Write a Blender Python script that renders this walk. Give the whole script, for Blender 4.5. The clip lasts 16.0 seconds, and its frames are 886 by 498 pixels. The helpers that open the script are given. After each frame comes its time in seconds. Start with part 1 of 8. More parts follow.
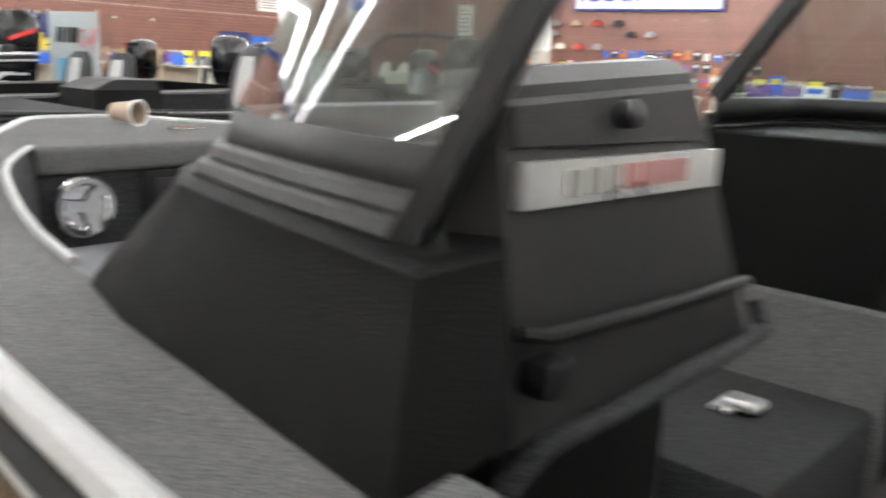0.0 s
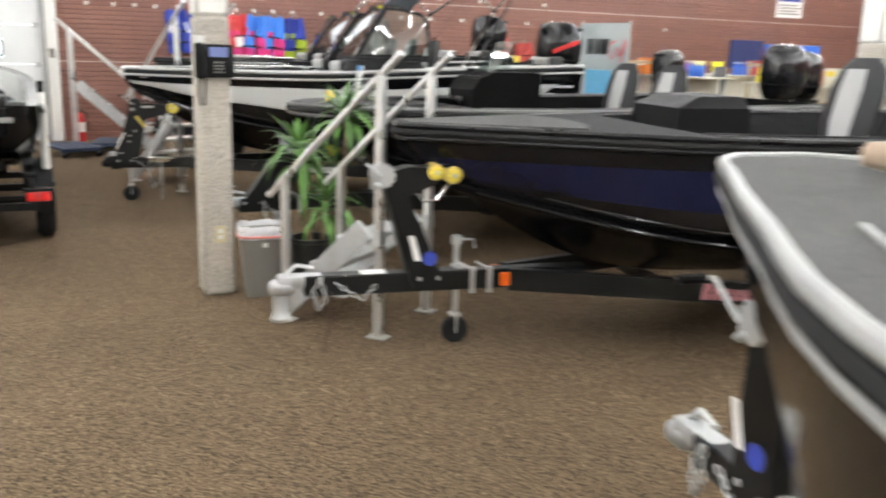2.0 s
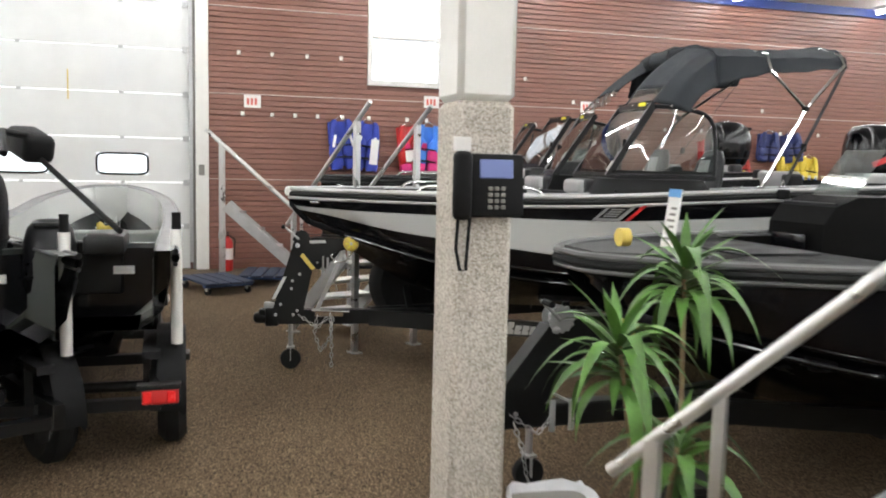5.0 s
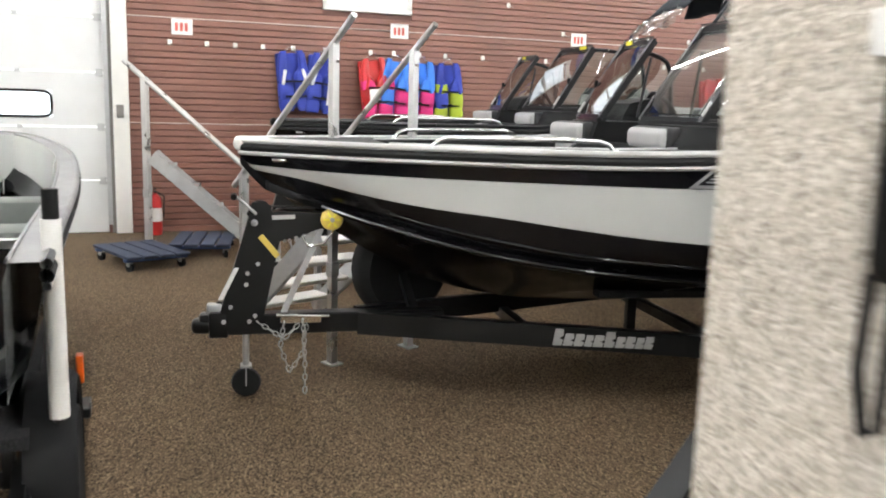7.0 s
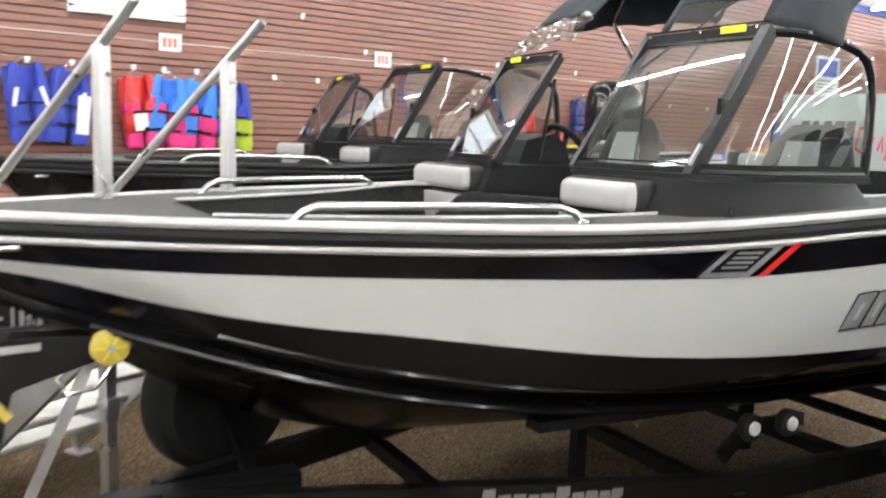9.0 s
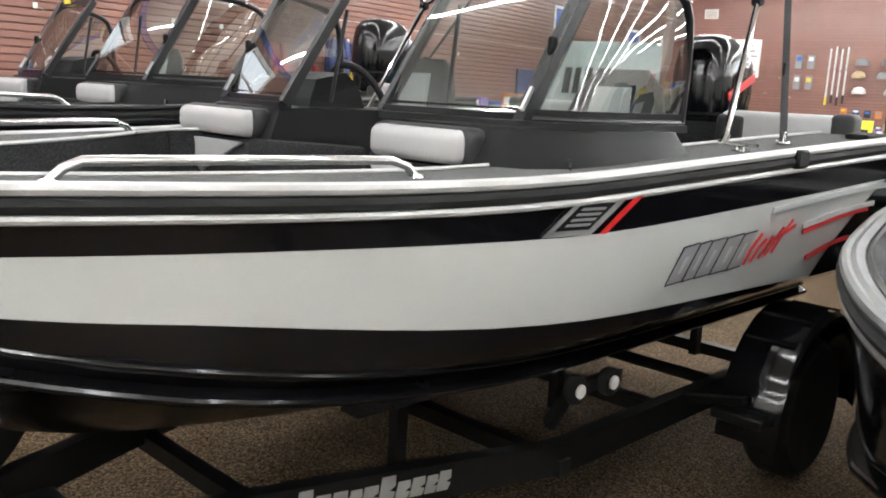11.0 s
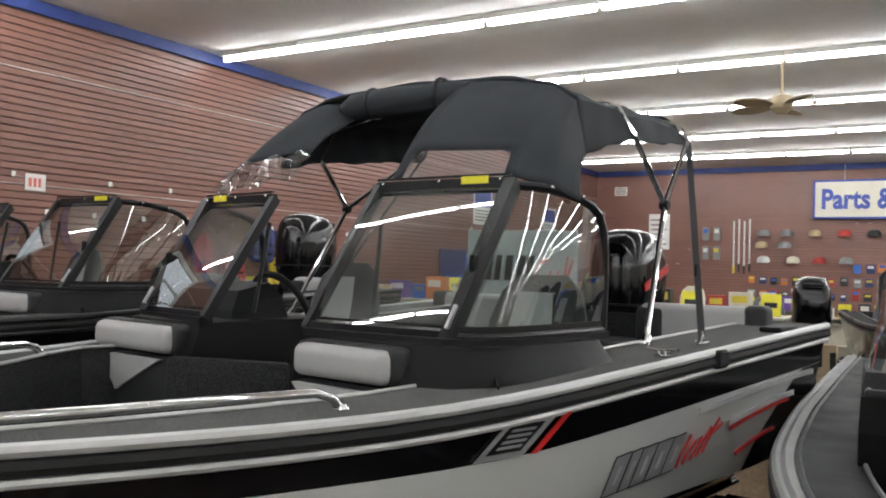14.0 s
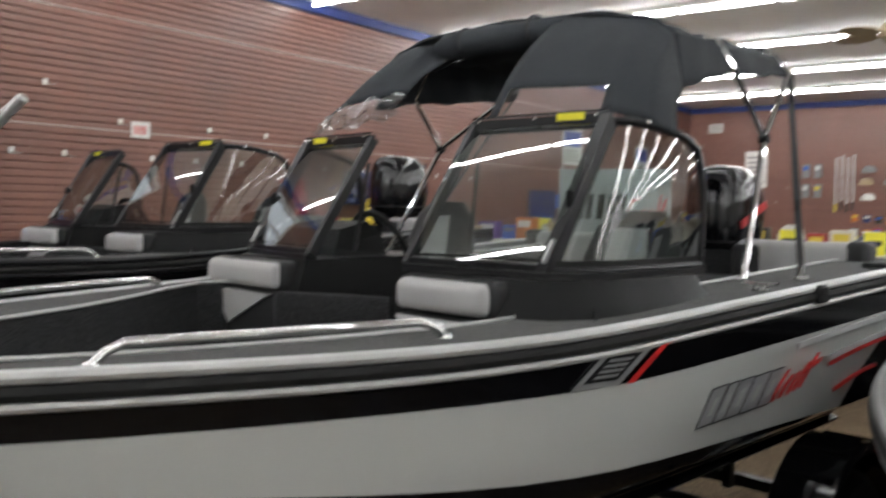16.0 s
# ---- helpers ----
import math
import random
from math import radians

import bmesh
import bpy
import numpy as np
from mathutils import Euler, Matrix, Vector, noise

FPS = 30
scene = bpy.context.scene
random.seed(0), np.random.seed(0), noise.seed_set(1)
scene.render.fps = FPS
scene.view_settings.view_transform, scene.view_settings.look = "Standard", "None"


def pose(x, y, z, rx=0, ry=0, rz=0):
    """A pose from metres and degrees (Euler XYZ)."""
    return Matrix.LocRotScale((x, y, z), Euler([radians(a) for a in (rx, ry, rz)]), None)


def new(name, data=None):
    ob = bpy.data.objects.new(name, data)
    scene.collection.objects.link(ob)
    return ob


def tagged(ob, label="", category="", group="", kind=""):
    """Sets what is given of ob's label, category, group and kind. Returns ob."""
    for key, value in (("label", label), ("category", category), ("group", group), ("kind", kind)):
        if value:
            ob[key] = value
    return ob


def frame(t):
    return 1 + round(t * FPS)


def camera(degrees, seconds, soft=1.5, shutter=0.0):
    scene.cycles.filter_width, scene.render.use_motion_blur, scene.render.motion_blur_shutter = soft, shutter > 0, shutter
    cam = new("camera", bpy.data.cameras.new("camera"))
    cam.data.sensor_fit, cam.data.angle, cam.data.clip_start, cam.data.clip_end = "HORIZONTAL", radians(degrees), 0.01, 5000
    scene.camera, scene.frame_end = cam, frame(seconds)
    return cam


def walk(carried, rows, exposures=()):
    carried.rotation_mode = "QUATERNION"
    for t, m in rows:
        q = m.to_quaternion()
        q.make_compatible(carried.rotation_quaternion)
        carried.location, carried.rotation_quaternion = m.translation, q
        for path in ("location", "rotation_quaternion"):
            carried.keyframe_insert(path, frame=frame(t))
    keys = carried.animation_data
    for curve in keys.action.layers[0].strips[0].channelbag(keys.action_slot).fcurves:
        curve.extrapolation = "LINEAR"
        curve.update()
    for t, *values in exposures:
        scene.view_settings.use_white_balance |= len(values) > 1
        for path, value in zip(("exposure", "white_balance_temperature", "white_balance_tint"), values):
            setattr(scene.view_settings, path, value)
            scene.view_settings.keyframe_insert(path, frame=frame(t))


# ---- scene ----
cam = camera(55.1, 16.0, soft=1.9, shutter=0.6)
METRES, EYE, TILT, LEAN, TURN = 8.8, 1.65, 0.0, 0.0, 33.4
ROWS = [
    (0.0, 0.0, 0.0, 0.0, 0.5, -12.71, -2.2),
    (0.5, -0.0213, 0.0141, -0.0017, 8.68, -13.04, -0.82),
    (1.0, -0.0427, 0.0385, -0.0008, 14.78, -11.63, 0.38),
    (1.5, -0.0723, 0.0601, -0.0018, 23.09, -11.9, -2.53),
    (2.0, -0.1126, 0.0802, -0.0016, 31.02, -13.12, -1.62),
    (2.5, -0.1525, 0.1081, -0.0038, 37.57, -12.98, -1.83),
    (3.0, -0.1953, 0.1356, -0.0043, 40.86, -10.8, -1.94),
    (3.5, -0.2423, 0.1679, -0.0042, 38.24, -9.95, -0.88),
    (4.0, -0.2893, 0.2052, -0.0023, 42.69, -8.22, -3.67),
    (4.5, -0.3382, 0.2372, -0.003, 38.3, -7.57, -1.31),
    (5.0, -0.3845, 0.2755, -0.005, 39.59, -5.81, -1.31),
    (7.5, -0.6047, 0.4449, -0.0076, 34.77, -10.01, -1.79),
    (8.0, -0.6456, 0.4796, -0.0054, 33.92, -10.28, -3.66),
    (8.5, -0.6852, 0.5169, -0.0028, 23.74, -10.83, -3.96),
    (9.0, -0.7071, 0.5548, -0.0006, 19.44, -7.56, -1.79),
    (9.5, -0.7259, 0.5813, -0.0015, 11.38, -8.67, -3.26),
    (10.0, -0.7429, 0.5948, -0.0034, 4.66, -10.36, -1.95),
    (12.5, -0.7409, 0.6044, 0.0024, 0.24, -9.2, -3.15),
    (13.0, -0.7405, 0.6028, 0.0077, -2.39, -3.95, -1.89),
    (13.5, -0.7409, 0.6027, 0.0132, -4.33, 0.81, -1.41),
    (14.0, -0.7437, 0.6039, 0.0134, -2.93, 1.11, -1.43),
    (14.5, -0.7457, 0.603, 0.0129, -2.26, 0.45, -2.08),
    (15.0, -0.7459, 0.6009, 0.0119, -2.35, -0.51, -2.01),
    (15.5, -0.7458, 0.5971, 0.0122, -2.03, -0.24, -1.45),
    (16.0, -0.7475, 0.5952, 0.0111, 2.95, -2.89, -0.87),
]
walk(cam, [(t, pose(0, 0, EYE, TILT, LEAN, TURN) @ pose(METRES * x, METRES * y, METRES * z, 90 + pitch, roll, yaw)) for t, x, y, z, yaw, pitch, roll in ROWS],
     exposures=[(0.0, 0.48), (1.0, 0.48), (1.5, 0.22), (2.0, 0.35), (2.5, 0.5), (3.0, 0.5), (4.0, 0.12), (4.5, -0.1), (5.0, 0.0), (7.5, 0.38), (8.0, 0.22), (8.5, 0.46), (9.0, 0.6), (10.0, 0.62), (12.3, 0.22), (13.0, 0.22), (13.6, -0.55), (16.0, -0.62)])

# ---- world ----
world = bpy.data.worlds.new("sky")
scene.world = world
world.use_nodes = True
wn = world.node_tree.nodes
sky = wn.new("ShaderNodeTexSky")
sky.sky_type, sky.sun_disc, sky.sun_elevation, sky.sun_rotation = "NISHITA", False, radians(35), radians(200)
world.node_tree.links.new(sky.outputs[0], wn["Background"].inputs[0])
wn["Background"].inputs[1].default_value = 0.15
TUBE_LIGHT = 48.0


# ---- mesh helpers ----
class Geo:
    """Collects vertices and faces of one mesh."""

    def __init__(self):
        self.v, self.f = [], []

    def add(self, verts, faces, m=None):
        n = len(self.v)
        self.v += [tuple(m @ Vector(p)) if m else tuple(p) for p in verts]
        self.f += [[i + n for i in f] for f in faces]
        return self

    def box(self, a, b, m=None):
        x0, y0, z0 = a
        x1, y1, z1 = b
        vs = [(x, y, z) for z in (z0, z1) for y in (y0, y1) for x in (x0, x1)]
        return self.add(vs, [(0, 2, 3, 1), (4, 5, 7, 6), (0, 1, 5, 4), (2, 6, 7, 3), (0, 4, 6, 2), (1, 3, 7, 5)], m)

    def rbox(self, a, b, r=0.01, seg=2, m=None):
        bm = bmesh.new()
        bmesh.ops.create_cube(bm, size=1)
        c = [(p + q) / 2 for p, q in zip(a, b)]
        s = [abs(q - p) for p, q in zip(a, b)]
        for v in bm.verts:
            v.co = Vector([c[i] + v.co[i] * s[i] for i in range(3)])
        bmesh.ops.bevel(bm, geom=bm.edges[:], offset=min(r, min(s) * 0.49), segments=seg, affect="EDGES", profile=0.5)
        return self.take(bm, m)

    def take(self, bm, m=None):
        bm.verts.index_update()
        self.add([v.co.copy() for v in bm.verts], [[v.index for v in f.verts] for f in bm.faces], m)
        bm.free()
        return self

    def tube(self, path, r, n=8, closed=False, caps=True, m=None):
        pts = [Vector(p) for p in path]
        k = len(pts)
        rr = r if isinstance(r, (list, tuple)) else [r] * k
        rings, up = [], None
        for i, p in enumerate(pts):
            a = pts[(i - 1) % k] if (closed or i > 0) else p
            b = pts[(i + 1) % k] if (closed or i < k - 1) else p
            d = (b - a).normalized()
            if up is None:
                up = Vector((0, 0, 1)) if abs(d.z) < 0.9 else Vector((1, 0, 0))
            side = d.cross(up).normalized()
            up = side.cross(d).normalized()
            rings.append([p + rr[i] * (math.cos(2 * math.pi * j / n) * side + math.sin(2 * math.pi * j / n) * up) for j in range(n)])
        vs = [v for ring in rings for v in ring]
        fs = []
        for i in range(k if closed else k - 1):
            for j in range(n):
                i2 = (i + 1) % k
                fs.append((i * n + j, i * n + (j + 1) % n, i2 * n + (j + 1) % n, i2 * n + j))
        if caps and not closed:
            fs += [tuple(range(n))[::-1], tuple(range((k - 1) * n, k * n))]
        return self.add(vs, fs, m)

    def bar(self, path, w, h, m=None):
        """A rectangular tube along a path, w sideways and h upwards."""
        pts = [Vector(p) for p in path]
        vs, fs = [], []
        for i, p in enumerate(pts):
            d = (pts[min(i + 1, len(pts) - 1)] - pts[max(i - 1, 0)]).normalized()
            ref = Vector((0, 0, 1)) if abs(d.z) < 0.95 else Vector((1, 0, 0))
            side = d.cross(ref).normalized()
            up = side.cross(d).normalized()
            vs += [p + side * a * w / 2 + up * b * h / 2 for a, b in ((-1, -1), (1, -1), (1, 1), (-1, 1))]
        for i in range(len(pts) - 1):
            for j in range(4):
                fs.append((i * 4 + j, i * 4 + (j + 1) % 4, i * 4 + 4 + (j + 1) % 4, i * 4 + 4 + j))
        k = len(vs)
        fs += [(3, 2, 1, 0), (k - 4, k - 3, k - 2, k - 1)]
        return self.add(vs, fs, m)

    def loft(self, rows, m=None, cap=False):
        """A skin over rows of equally many points."""
        n = len(rows[0])
        vs = [p for r in rows for p in r]
        fs = [(i * n + j, i * n + j + 1, i * n + n + j + 1, i * n + n + j) for i in range(len(rows) - 1) for j in range(n - 1)]
        if cap:
            fs += [tuple(range(n))[::-1], tuple(range(len(vs) - n, len(vs)))]
        return self.add(vs, fs, m)

    def rings(self, rings, m=None):
        """A closed skin over closed outlines, with flat ends."""
        n = len(rings[0])
        vs = [p for r in rings for p in r]
        fs = [(i * n + j, i * n + (j + 1) % n, i * n + n + (j + 1) % n, i * n + n + j) for i in range(len(rings) - 1) for j in range(n)]
        fs += [tuple(range(n))[::-1], tuple(range(len(vs) - n, len(vs)))]
        return self.add(vs, fs, m)

    def lathe(self, prof, n=20, m=None):
        """Turns (radius, height) points round the z axis."""
        vs = [(r * math.cos(2 * math.pi * j / n), r * math.sin(2 * math.pi * j / n), z) for r, z in prof for j in range(n)]
        fs = [(i * n + j, i * n + (j + 1) % n, i * n + n + (j + 1) % n, i * n + n + j) for i in range(len(prof) - 1) for j in range(n)]
        fs += [tuple(range(n))[::-1], tuple(range(len(vs) - n, len(vs)))]
        return self.add(vs, fs, m)

    def prism(self, poly, z0, z1, m=None):
        """A flat outline (x, y) raised from z0 to z1."""
        n = len(poly)
        vs = [(x, y, z0) for x, y in poly] + [(x, y, z1) for x, y in poly]
        fs = [tuple(range(n))[::-1], tuple(range(n, 2 * n))] + [(j, (j + 1) % n, n + (j + 1) % n, n + j) for j in range(n)]
        return self.add(vs, fs, m)

    def mirror(self):
        """Adds the copy on the other side of the plane y = 0."""
        n = len(self.v)
        self.f += [[i + n for i in reversed(f)] for f in self.f]
        self.v += [(x, -y, z) for x, y, z in self.v]
        return self

    def mesh(self, name, material, smooth=True):
        me = bpy.data.meshes.new(name)
        me.from_pydata(self.v, [], self.f)
        me.materials.append(material)
        bm = bmesh.new()
        bm.from_mesh(me)
        bmesh.ops.remove_doubles(bm, verts=bm.verts[:], dist=1e-5)
        bmesh.ops.recalc_face_normals(bm, faces=bm.faces[:])
        bm.to_mesh(me)
        bm.free()
        if smooth:
            me.shade_smooth()
            me.set_sharp_from_angle(angle=radians(38))
        return me


def part(name, geo, material, parent=None, label="", smooth=True, m=None):
    ob = new(name, geo.mesh(name, material, smooth))
    if parent:
        ob.parent = parent
    if m is not None:
        ob.matrix_basis = m
    if label:
        ob["label"] = label
    return ob


def thing(name, m, label, category, group="", kind=""):
    ob = new(name)
    ob.matrix_basis = m
    ob.empty_display_size = 0.2
    return tagged(ob, label, category, group, kind)


def words(text, size, depth, m, material, parent=None, name="lettering", shear=0.0, align="LEFT", spacing=1.0, bold=0.0):
    """Raised letters as a mesh, in the plane of m."""
    cu = bpy.data.curves.new(name, "FONT")
    cu.body, cu.size, cu.extrude, cu.shear, cu.align_x, cu.space_character = text, size, depth, shear, align, spacing
    cu.resolution_u, cu.offset = 3, bold
    tmp = new("lettering_curve", cu)
    me = bpy.data.meshes.new_from_object(tmp.evaluated_get(bpy.context.evaluated_depsgraph_get()))
    bpy.data.objects.remove(tmp)
    me.materials.clear()
    me.materials.append(material)
    ob = new(name, me)
    ob.parent = parent
    ob.matrix_basis = m
    return ob


def lerp(x, xs, ys):
    return float(np.interp(x, xs, ys))


def smooth_line(xs, ys):
    """A smooth curve through the given values, as a function."""
    xs, ys = np.array(xs, float), np.array(ys, float)
    d = np.gradient(ys, xs)

    def at(x):
        x = min(max(x, xs[0]), xs[-1])
        i = min(int(np.searchsorted(xs, x, "right")) - 1, len(xs) - 2)
        h = xs[i + 1] - xs[i]
        t = (x - xs[i]) / h
        return float((2 * t**3 - 3 * t**2 + 1) * ys[i] + (t**3 - 2 * t**2 + t) * h * d[i] + (-2 * t**3 + 3 * t**2) * ys[i + 1] + (t**3 - t**2) * h * d[i + 1])

    return at


# ---- materials ----
def paint(name, rgb, rough=0.5, metal=0.0, var=0.12, scale=6.0, fine=180.0, bump=0.15, coat=0.0, dirt=0.0, rand=0.0, spec=0.5):
    """A surface with broad unevenness, fine grain, small relief and, where asked, dull worn patches."""
    ma = bpy.data.materials.new(name)
    ma.use_nodes = True
    nt = ma.node_tree
    b = nt.nodes["Principled BSDF"]
    co = nt.nodes.new("ShaderNodeTexCoord")
    n1, n2 = nt.nodes.new("ShaderNodeTexNoise"), nt.nodes.new("ShaderNodeTexNoise")
    n1.inputs["Scale"].default_value, n2.inputs["Scale"].default_value = scale, fine
    n1.inputs["Detail"].default_value, n2.inputs["Detail"].default_value = 5, 2
    for n in (n1, n2):
        nt.links.new(co.outputs["Object"], n.inputs["Vector"])
    mixn = nt.nodes.new("ShaderNodeMath")
    mixn.operation = "MULTIPLY_ADD"
    nt.links.new(n2.outputs[0], mixn.inputs[0])
    mixn.inputs[1].default_value = 0.5
    nt.links.new(n1.outputs[0], mixn.inputs[2])
    ramp = nt.nodes.new("ShaderNodeMapRange")
    ramp.inputs["From Min"].default_value, ramp.inputs["From Max"].default_value = 0.45, 1.05
    ramp.inputs["To Min"].default_value, ramp.inputs["To Max"].default_value = 1 - var, 1 + var
    nt.links.new(mixn.outputs[0], ramp.inputs["Value"])
    fac = ramp.outputs[0]
    if rand:
        oi = nt.nodes.new("ShaderNodeObjectInfo")
        rr = nt.nodes.new("ShaderNodeMapRange")
        rr.inputs["To Min"].default_value, rr.inputs["To Max"].default_value = 1 - rand, 1 + rand
        nt.links.new(oi.outputs["Random"], rr.inputs["Value"])
        mm = nt.nodes.new("ShaderNodeMath")
        mm.operation = "MULTIPLY"
        nt.links.new(fac, mm.inputs[0])
        nt.links.new(rr.outputs[0], mm.inputs[1])
        fac = mm.outputs[0]
    mul = nt.nodes.new("ShaderNodeVectorMath")
    mul.operation = "SCALE"
    mul.inputs[0].default_value = rgb
    nt.links.new(fac, mul.inputs["Scale"])
    nt.links.new(mul.outputs[0], b.inputs["Base Color"])
    r2 = nt.nodes.new("ShaderNodeMapRange")
    r2.inputs["From Min"].default_value, r2.inputs["From Max"].default_value = 0.3, 0.7
    r2.inputs["To Min"].default_value, r2.inputs["To Max"].default_value = max(rough - 0.06 - dirt, 0.02), min(rough + 0.08 + dirt, 1)
    nt.links.new(n1.outputs[0], r2.inputs["Value"])
    nt.links.new(r2.outputs[0], b.inputs["Roughness"])
    b.inputs["Metallic"].default_value = metal
    b.inputs["Specular IOR Level"].default_value = spec
    b.inputs["Coat Weight"].default_value = coat
    b.inputs["Coat Roughness"].default_value = 0.05
    if bump:
        bp = nt.nodes.new("ShaderNodeBump")
        bp.inputs["Strength"].default_value, bp.inputs["Distance"].default_value = bump, 0.003
        nt.links.new(n2.outputs[0], bp.inputs["Height"])
        nt.links.new(bp.outputs[0], b.inputs["Normal"])
    return ma


def fleck(name, cols, scale, rough=0.95, bump=0.6, dist=0.006, broad=1.2, amount=0.25, stretch=(1, 1, 1)):
    """A pile or aggregate of small specks in several colours, with broad wear over it."""
    ma = bpy.data.materials.new(name)
    ma.use_nodes = True
    nt = ma.node_tree
    b = nt.nodes["Principled BSDF"]
    co = nt.nodes.new("ShaderNodeTexCoord")
    mp = nt.nodes.new("ShaderNodeMapping")
    mp.inputs["Scale"].default_value = stretch
    nt.links.new(co.outputs["Object"], mp.inputs[0])
    vo = nt.nodes.new("ShaderNodeTexVoronoi")
    vo.inputs["Scale"].default_value = scale
    n1, n2 = nt.nodes.new("ShaderNodeTexNoise"), nt.nodes.new("ShaderNodeTexNoise")
    n1.inputs["Scale"].default_value, n1.inputs["Detail"].default_value = scale * 0.55, 6
    n2.inputs["Scale"].default_value, n2.inputs["Detail"].default_value = broad, 5
    for n in (vo, n1, n2):
        nt.links.new(mp.outputs[0], n.inputs["Vector"])
    sp = nt.nodes.new("ShaderNodeSeparateColor")
    nt.links.new(vo.outputs["Color"], sp.inputs[0])
    ad = nt.nodes.new("ShaderNodeMath")
    ad.operation = "MULTIPLY_ADD"
    nt.links.new(sp.outputs[0], ad.inputs[0])
    ad.inputs[1].default_value = 0.55
    nt.links.new(n1.outputs[0], ad.inputs[2])
    ramp = nt.nodes.new("ShaderNodeValToRGB")
    el = ramp.color_ramp.elements
    el[0].position, el[0].color = 0.45, (*cols[0], 1)
    el[1].position, el[1].color = 1.1 - 0.05, (*cols[-1], 1)
    for i, c in enumerate(cols[1:-1]):
        e = el.new(0.45 + 0.6 * (i + 1) / (len(cols) - 1))
        e.color = (*c, 1)
    nt.links.new(ad.outputs[0], ramp.inputs[0])
    wear = nt.nodes.new("ShaderNodeMapRange")
    wear.inputs["From Min"].default_value, wear.inputs["From Max"].default_value = 0.3, 0.7
    wear.inputs["To Min"].default_value, wear.inputs["To Max"].default_value = 1 - amount, 1 + amount
    nt.links.new(n2.outputs[0], wear.inputs["Value"])
    mul = nt.nodes.new("ShaderNodeVectorMath")
    mul.operation = "SCALE"
    nt.links.new(ramp.outputs[0], mul.inputs[0])
    nt.links.new(wear.outputs[0], mul.inputs["Scale"])
    nt.links.new(mul.outputs[0], b.inputs["Base Color"])
    b.inputs["Roughness"].default_value = rough
    b.inputs["Specular IOR Level"].default_value = 0.2
    bp = nt.nodes.new("ShaderNodeBump")
    bp.inputs["Strength"].default_value, bp.inputs["Distance"].default_value = bump, dist
    nt.links.new(ad.outputs[0], bp.inputs["Height"])
    nt.links.new(bp.outputs[0], b.inputs["Normal"])
    return ma


def glow(name, rgb, strength):
    ma = bpy.data.materials.new(name)
    ma.use_nodes = True
    b = ma.node_tree.nodes["Principled BSDF"]
    b.inputs["Base Color"].default_value = (*rgb, 1)
    b.inputs["Emission Color"].default_value = (*rgb, 1)
    b.inputs["Emission Strength"].default_value = strength
    return ma


def glass(name, rgb=(0.92, 0.96, 0.94), rough=0.0, see=0.85, gloss=0.06):
    """A thin pane: mostly clear, with a mirror's gloss that grows at grazing angles."""
    ma = bpy.data.materials.new(name)
    ma.use_nodes = True
    nt = ma.node_tree
    nt.nodes.remove(nt.nodes["Principled BSDF"])
    out = nt.nodes["Material Output"]
    tr, gl = nt.nodes.new("ShaderNodeBsdfTransparent"), nt.nodes.new("ShaderNodeBsdfGlossy")
    tr.inputs[0].default_value = (*[c * see for c in rgb], 1)
    gl.inputs["Roughness"].default_value = rough
    lw = nt.nodes.new("ShaderNodeLayerWeight")
    lw.inputs[0].default_value = 0.5
    pw, fr = nt.nodes.new("ShaderNodeMath"), nt.nodes.new("ShaderNodeMath")
    pw.operation, fr.operation = "POWER", "MULTIPLY_ADD"
    nt.links.new(lw.outputs["Facing"], pw.inputs[0])
    pw.inputs[1].default_value = 4.0
    nt.links.new(pw.outputs[0], fr.inputs[0])
    fr.inputs[1].default_value, fr.inputs[2].default_value = 0.85, gloss
    mx = nt.nodes.new("ShaderNodeMixShader")
    nt.links.new(fr.outputs[0], mx.inputs[0])
    nt.links.new(tr.outputs[0], mx.inputs[1])
    nt.links.new(gl.outputs[0], mx.inputs[2])
    nt.links.new(mx.outputs[0], out.inputs[0])
    return ma


CARPET = fleck("brown_loop_carpet", [(0.018, 0.011, 0.006), (0.066, 0.043, 0.025), (0.122, 0.083, 0.048), (0.24, 0.175, 0.105)], 150, broad=0.7, amount=0.16, bump=0.9, dist=0.01, stretch=(1, 0.8, 1))
DECK = fleck("grey_marine_carpet", [(0.040, 0.040, 0.040), (0.070, 0.070, 0.069), (0.112, 0.112, 0.109)], 480, broad=2.5, amount=0.14, bump=0.5, dist=0.003)
DECK_DARK = fleck("charcoal_marine_carpet", [(0.006, 0.006, 0.0065), (0.016, 0.016, 0.017), (0.035, 0.035, 0.036)], 330, broad=2.5, amount=0.14, bump=0.5, dist=0.003)
PEBBLE = fleck("exposed_aggregate_concrete", [(0.27, 0.24, 0.20), (0.43, 0.39, 0.33), (0.50, 0.46, 0.40), (0.62, 0.58, 0.52)], 190, rough=0.85, broad=3, amount=0.08, bump=1.0, dist=0.006)
SLAT = paint("red_brown_slatwall_laminate", (0.212, 0.097, 0.072), 0.40, var=0.14, scale=1.5, fine=40, bump=0.05, rand=0.05)
GROOVE = paint("slatwall_groove", (0.12, 0.048, 0.036), 0.6)
SEAM = paint("aluminium_seam", (0.65, 0.55, 0.5), 0.4, metal=0.3)
WHITE = paint("white_wall_paint", (0.76, 0.75, 0.71), 0.55, var=0.05, bump=0.08)
CEIL = paint("ceiling_paint", (0.70, 0.69, 0.66), 0.8, var=0.07, scale=1.2, fine=25, bump=0.2)
BLUE_TRIM = paint("blue_trim_paint", (0.025, 0.05, 0.22), 0.5)
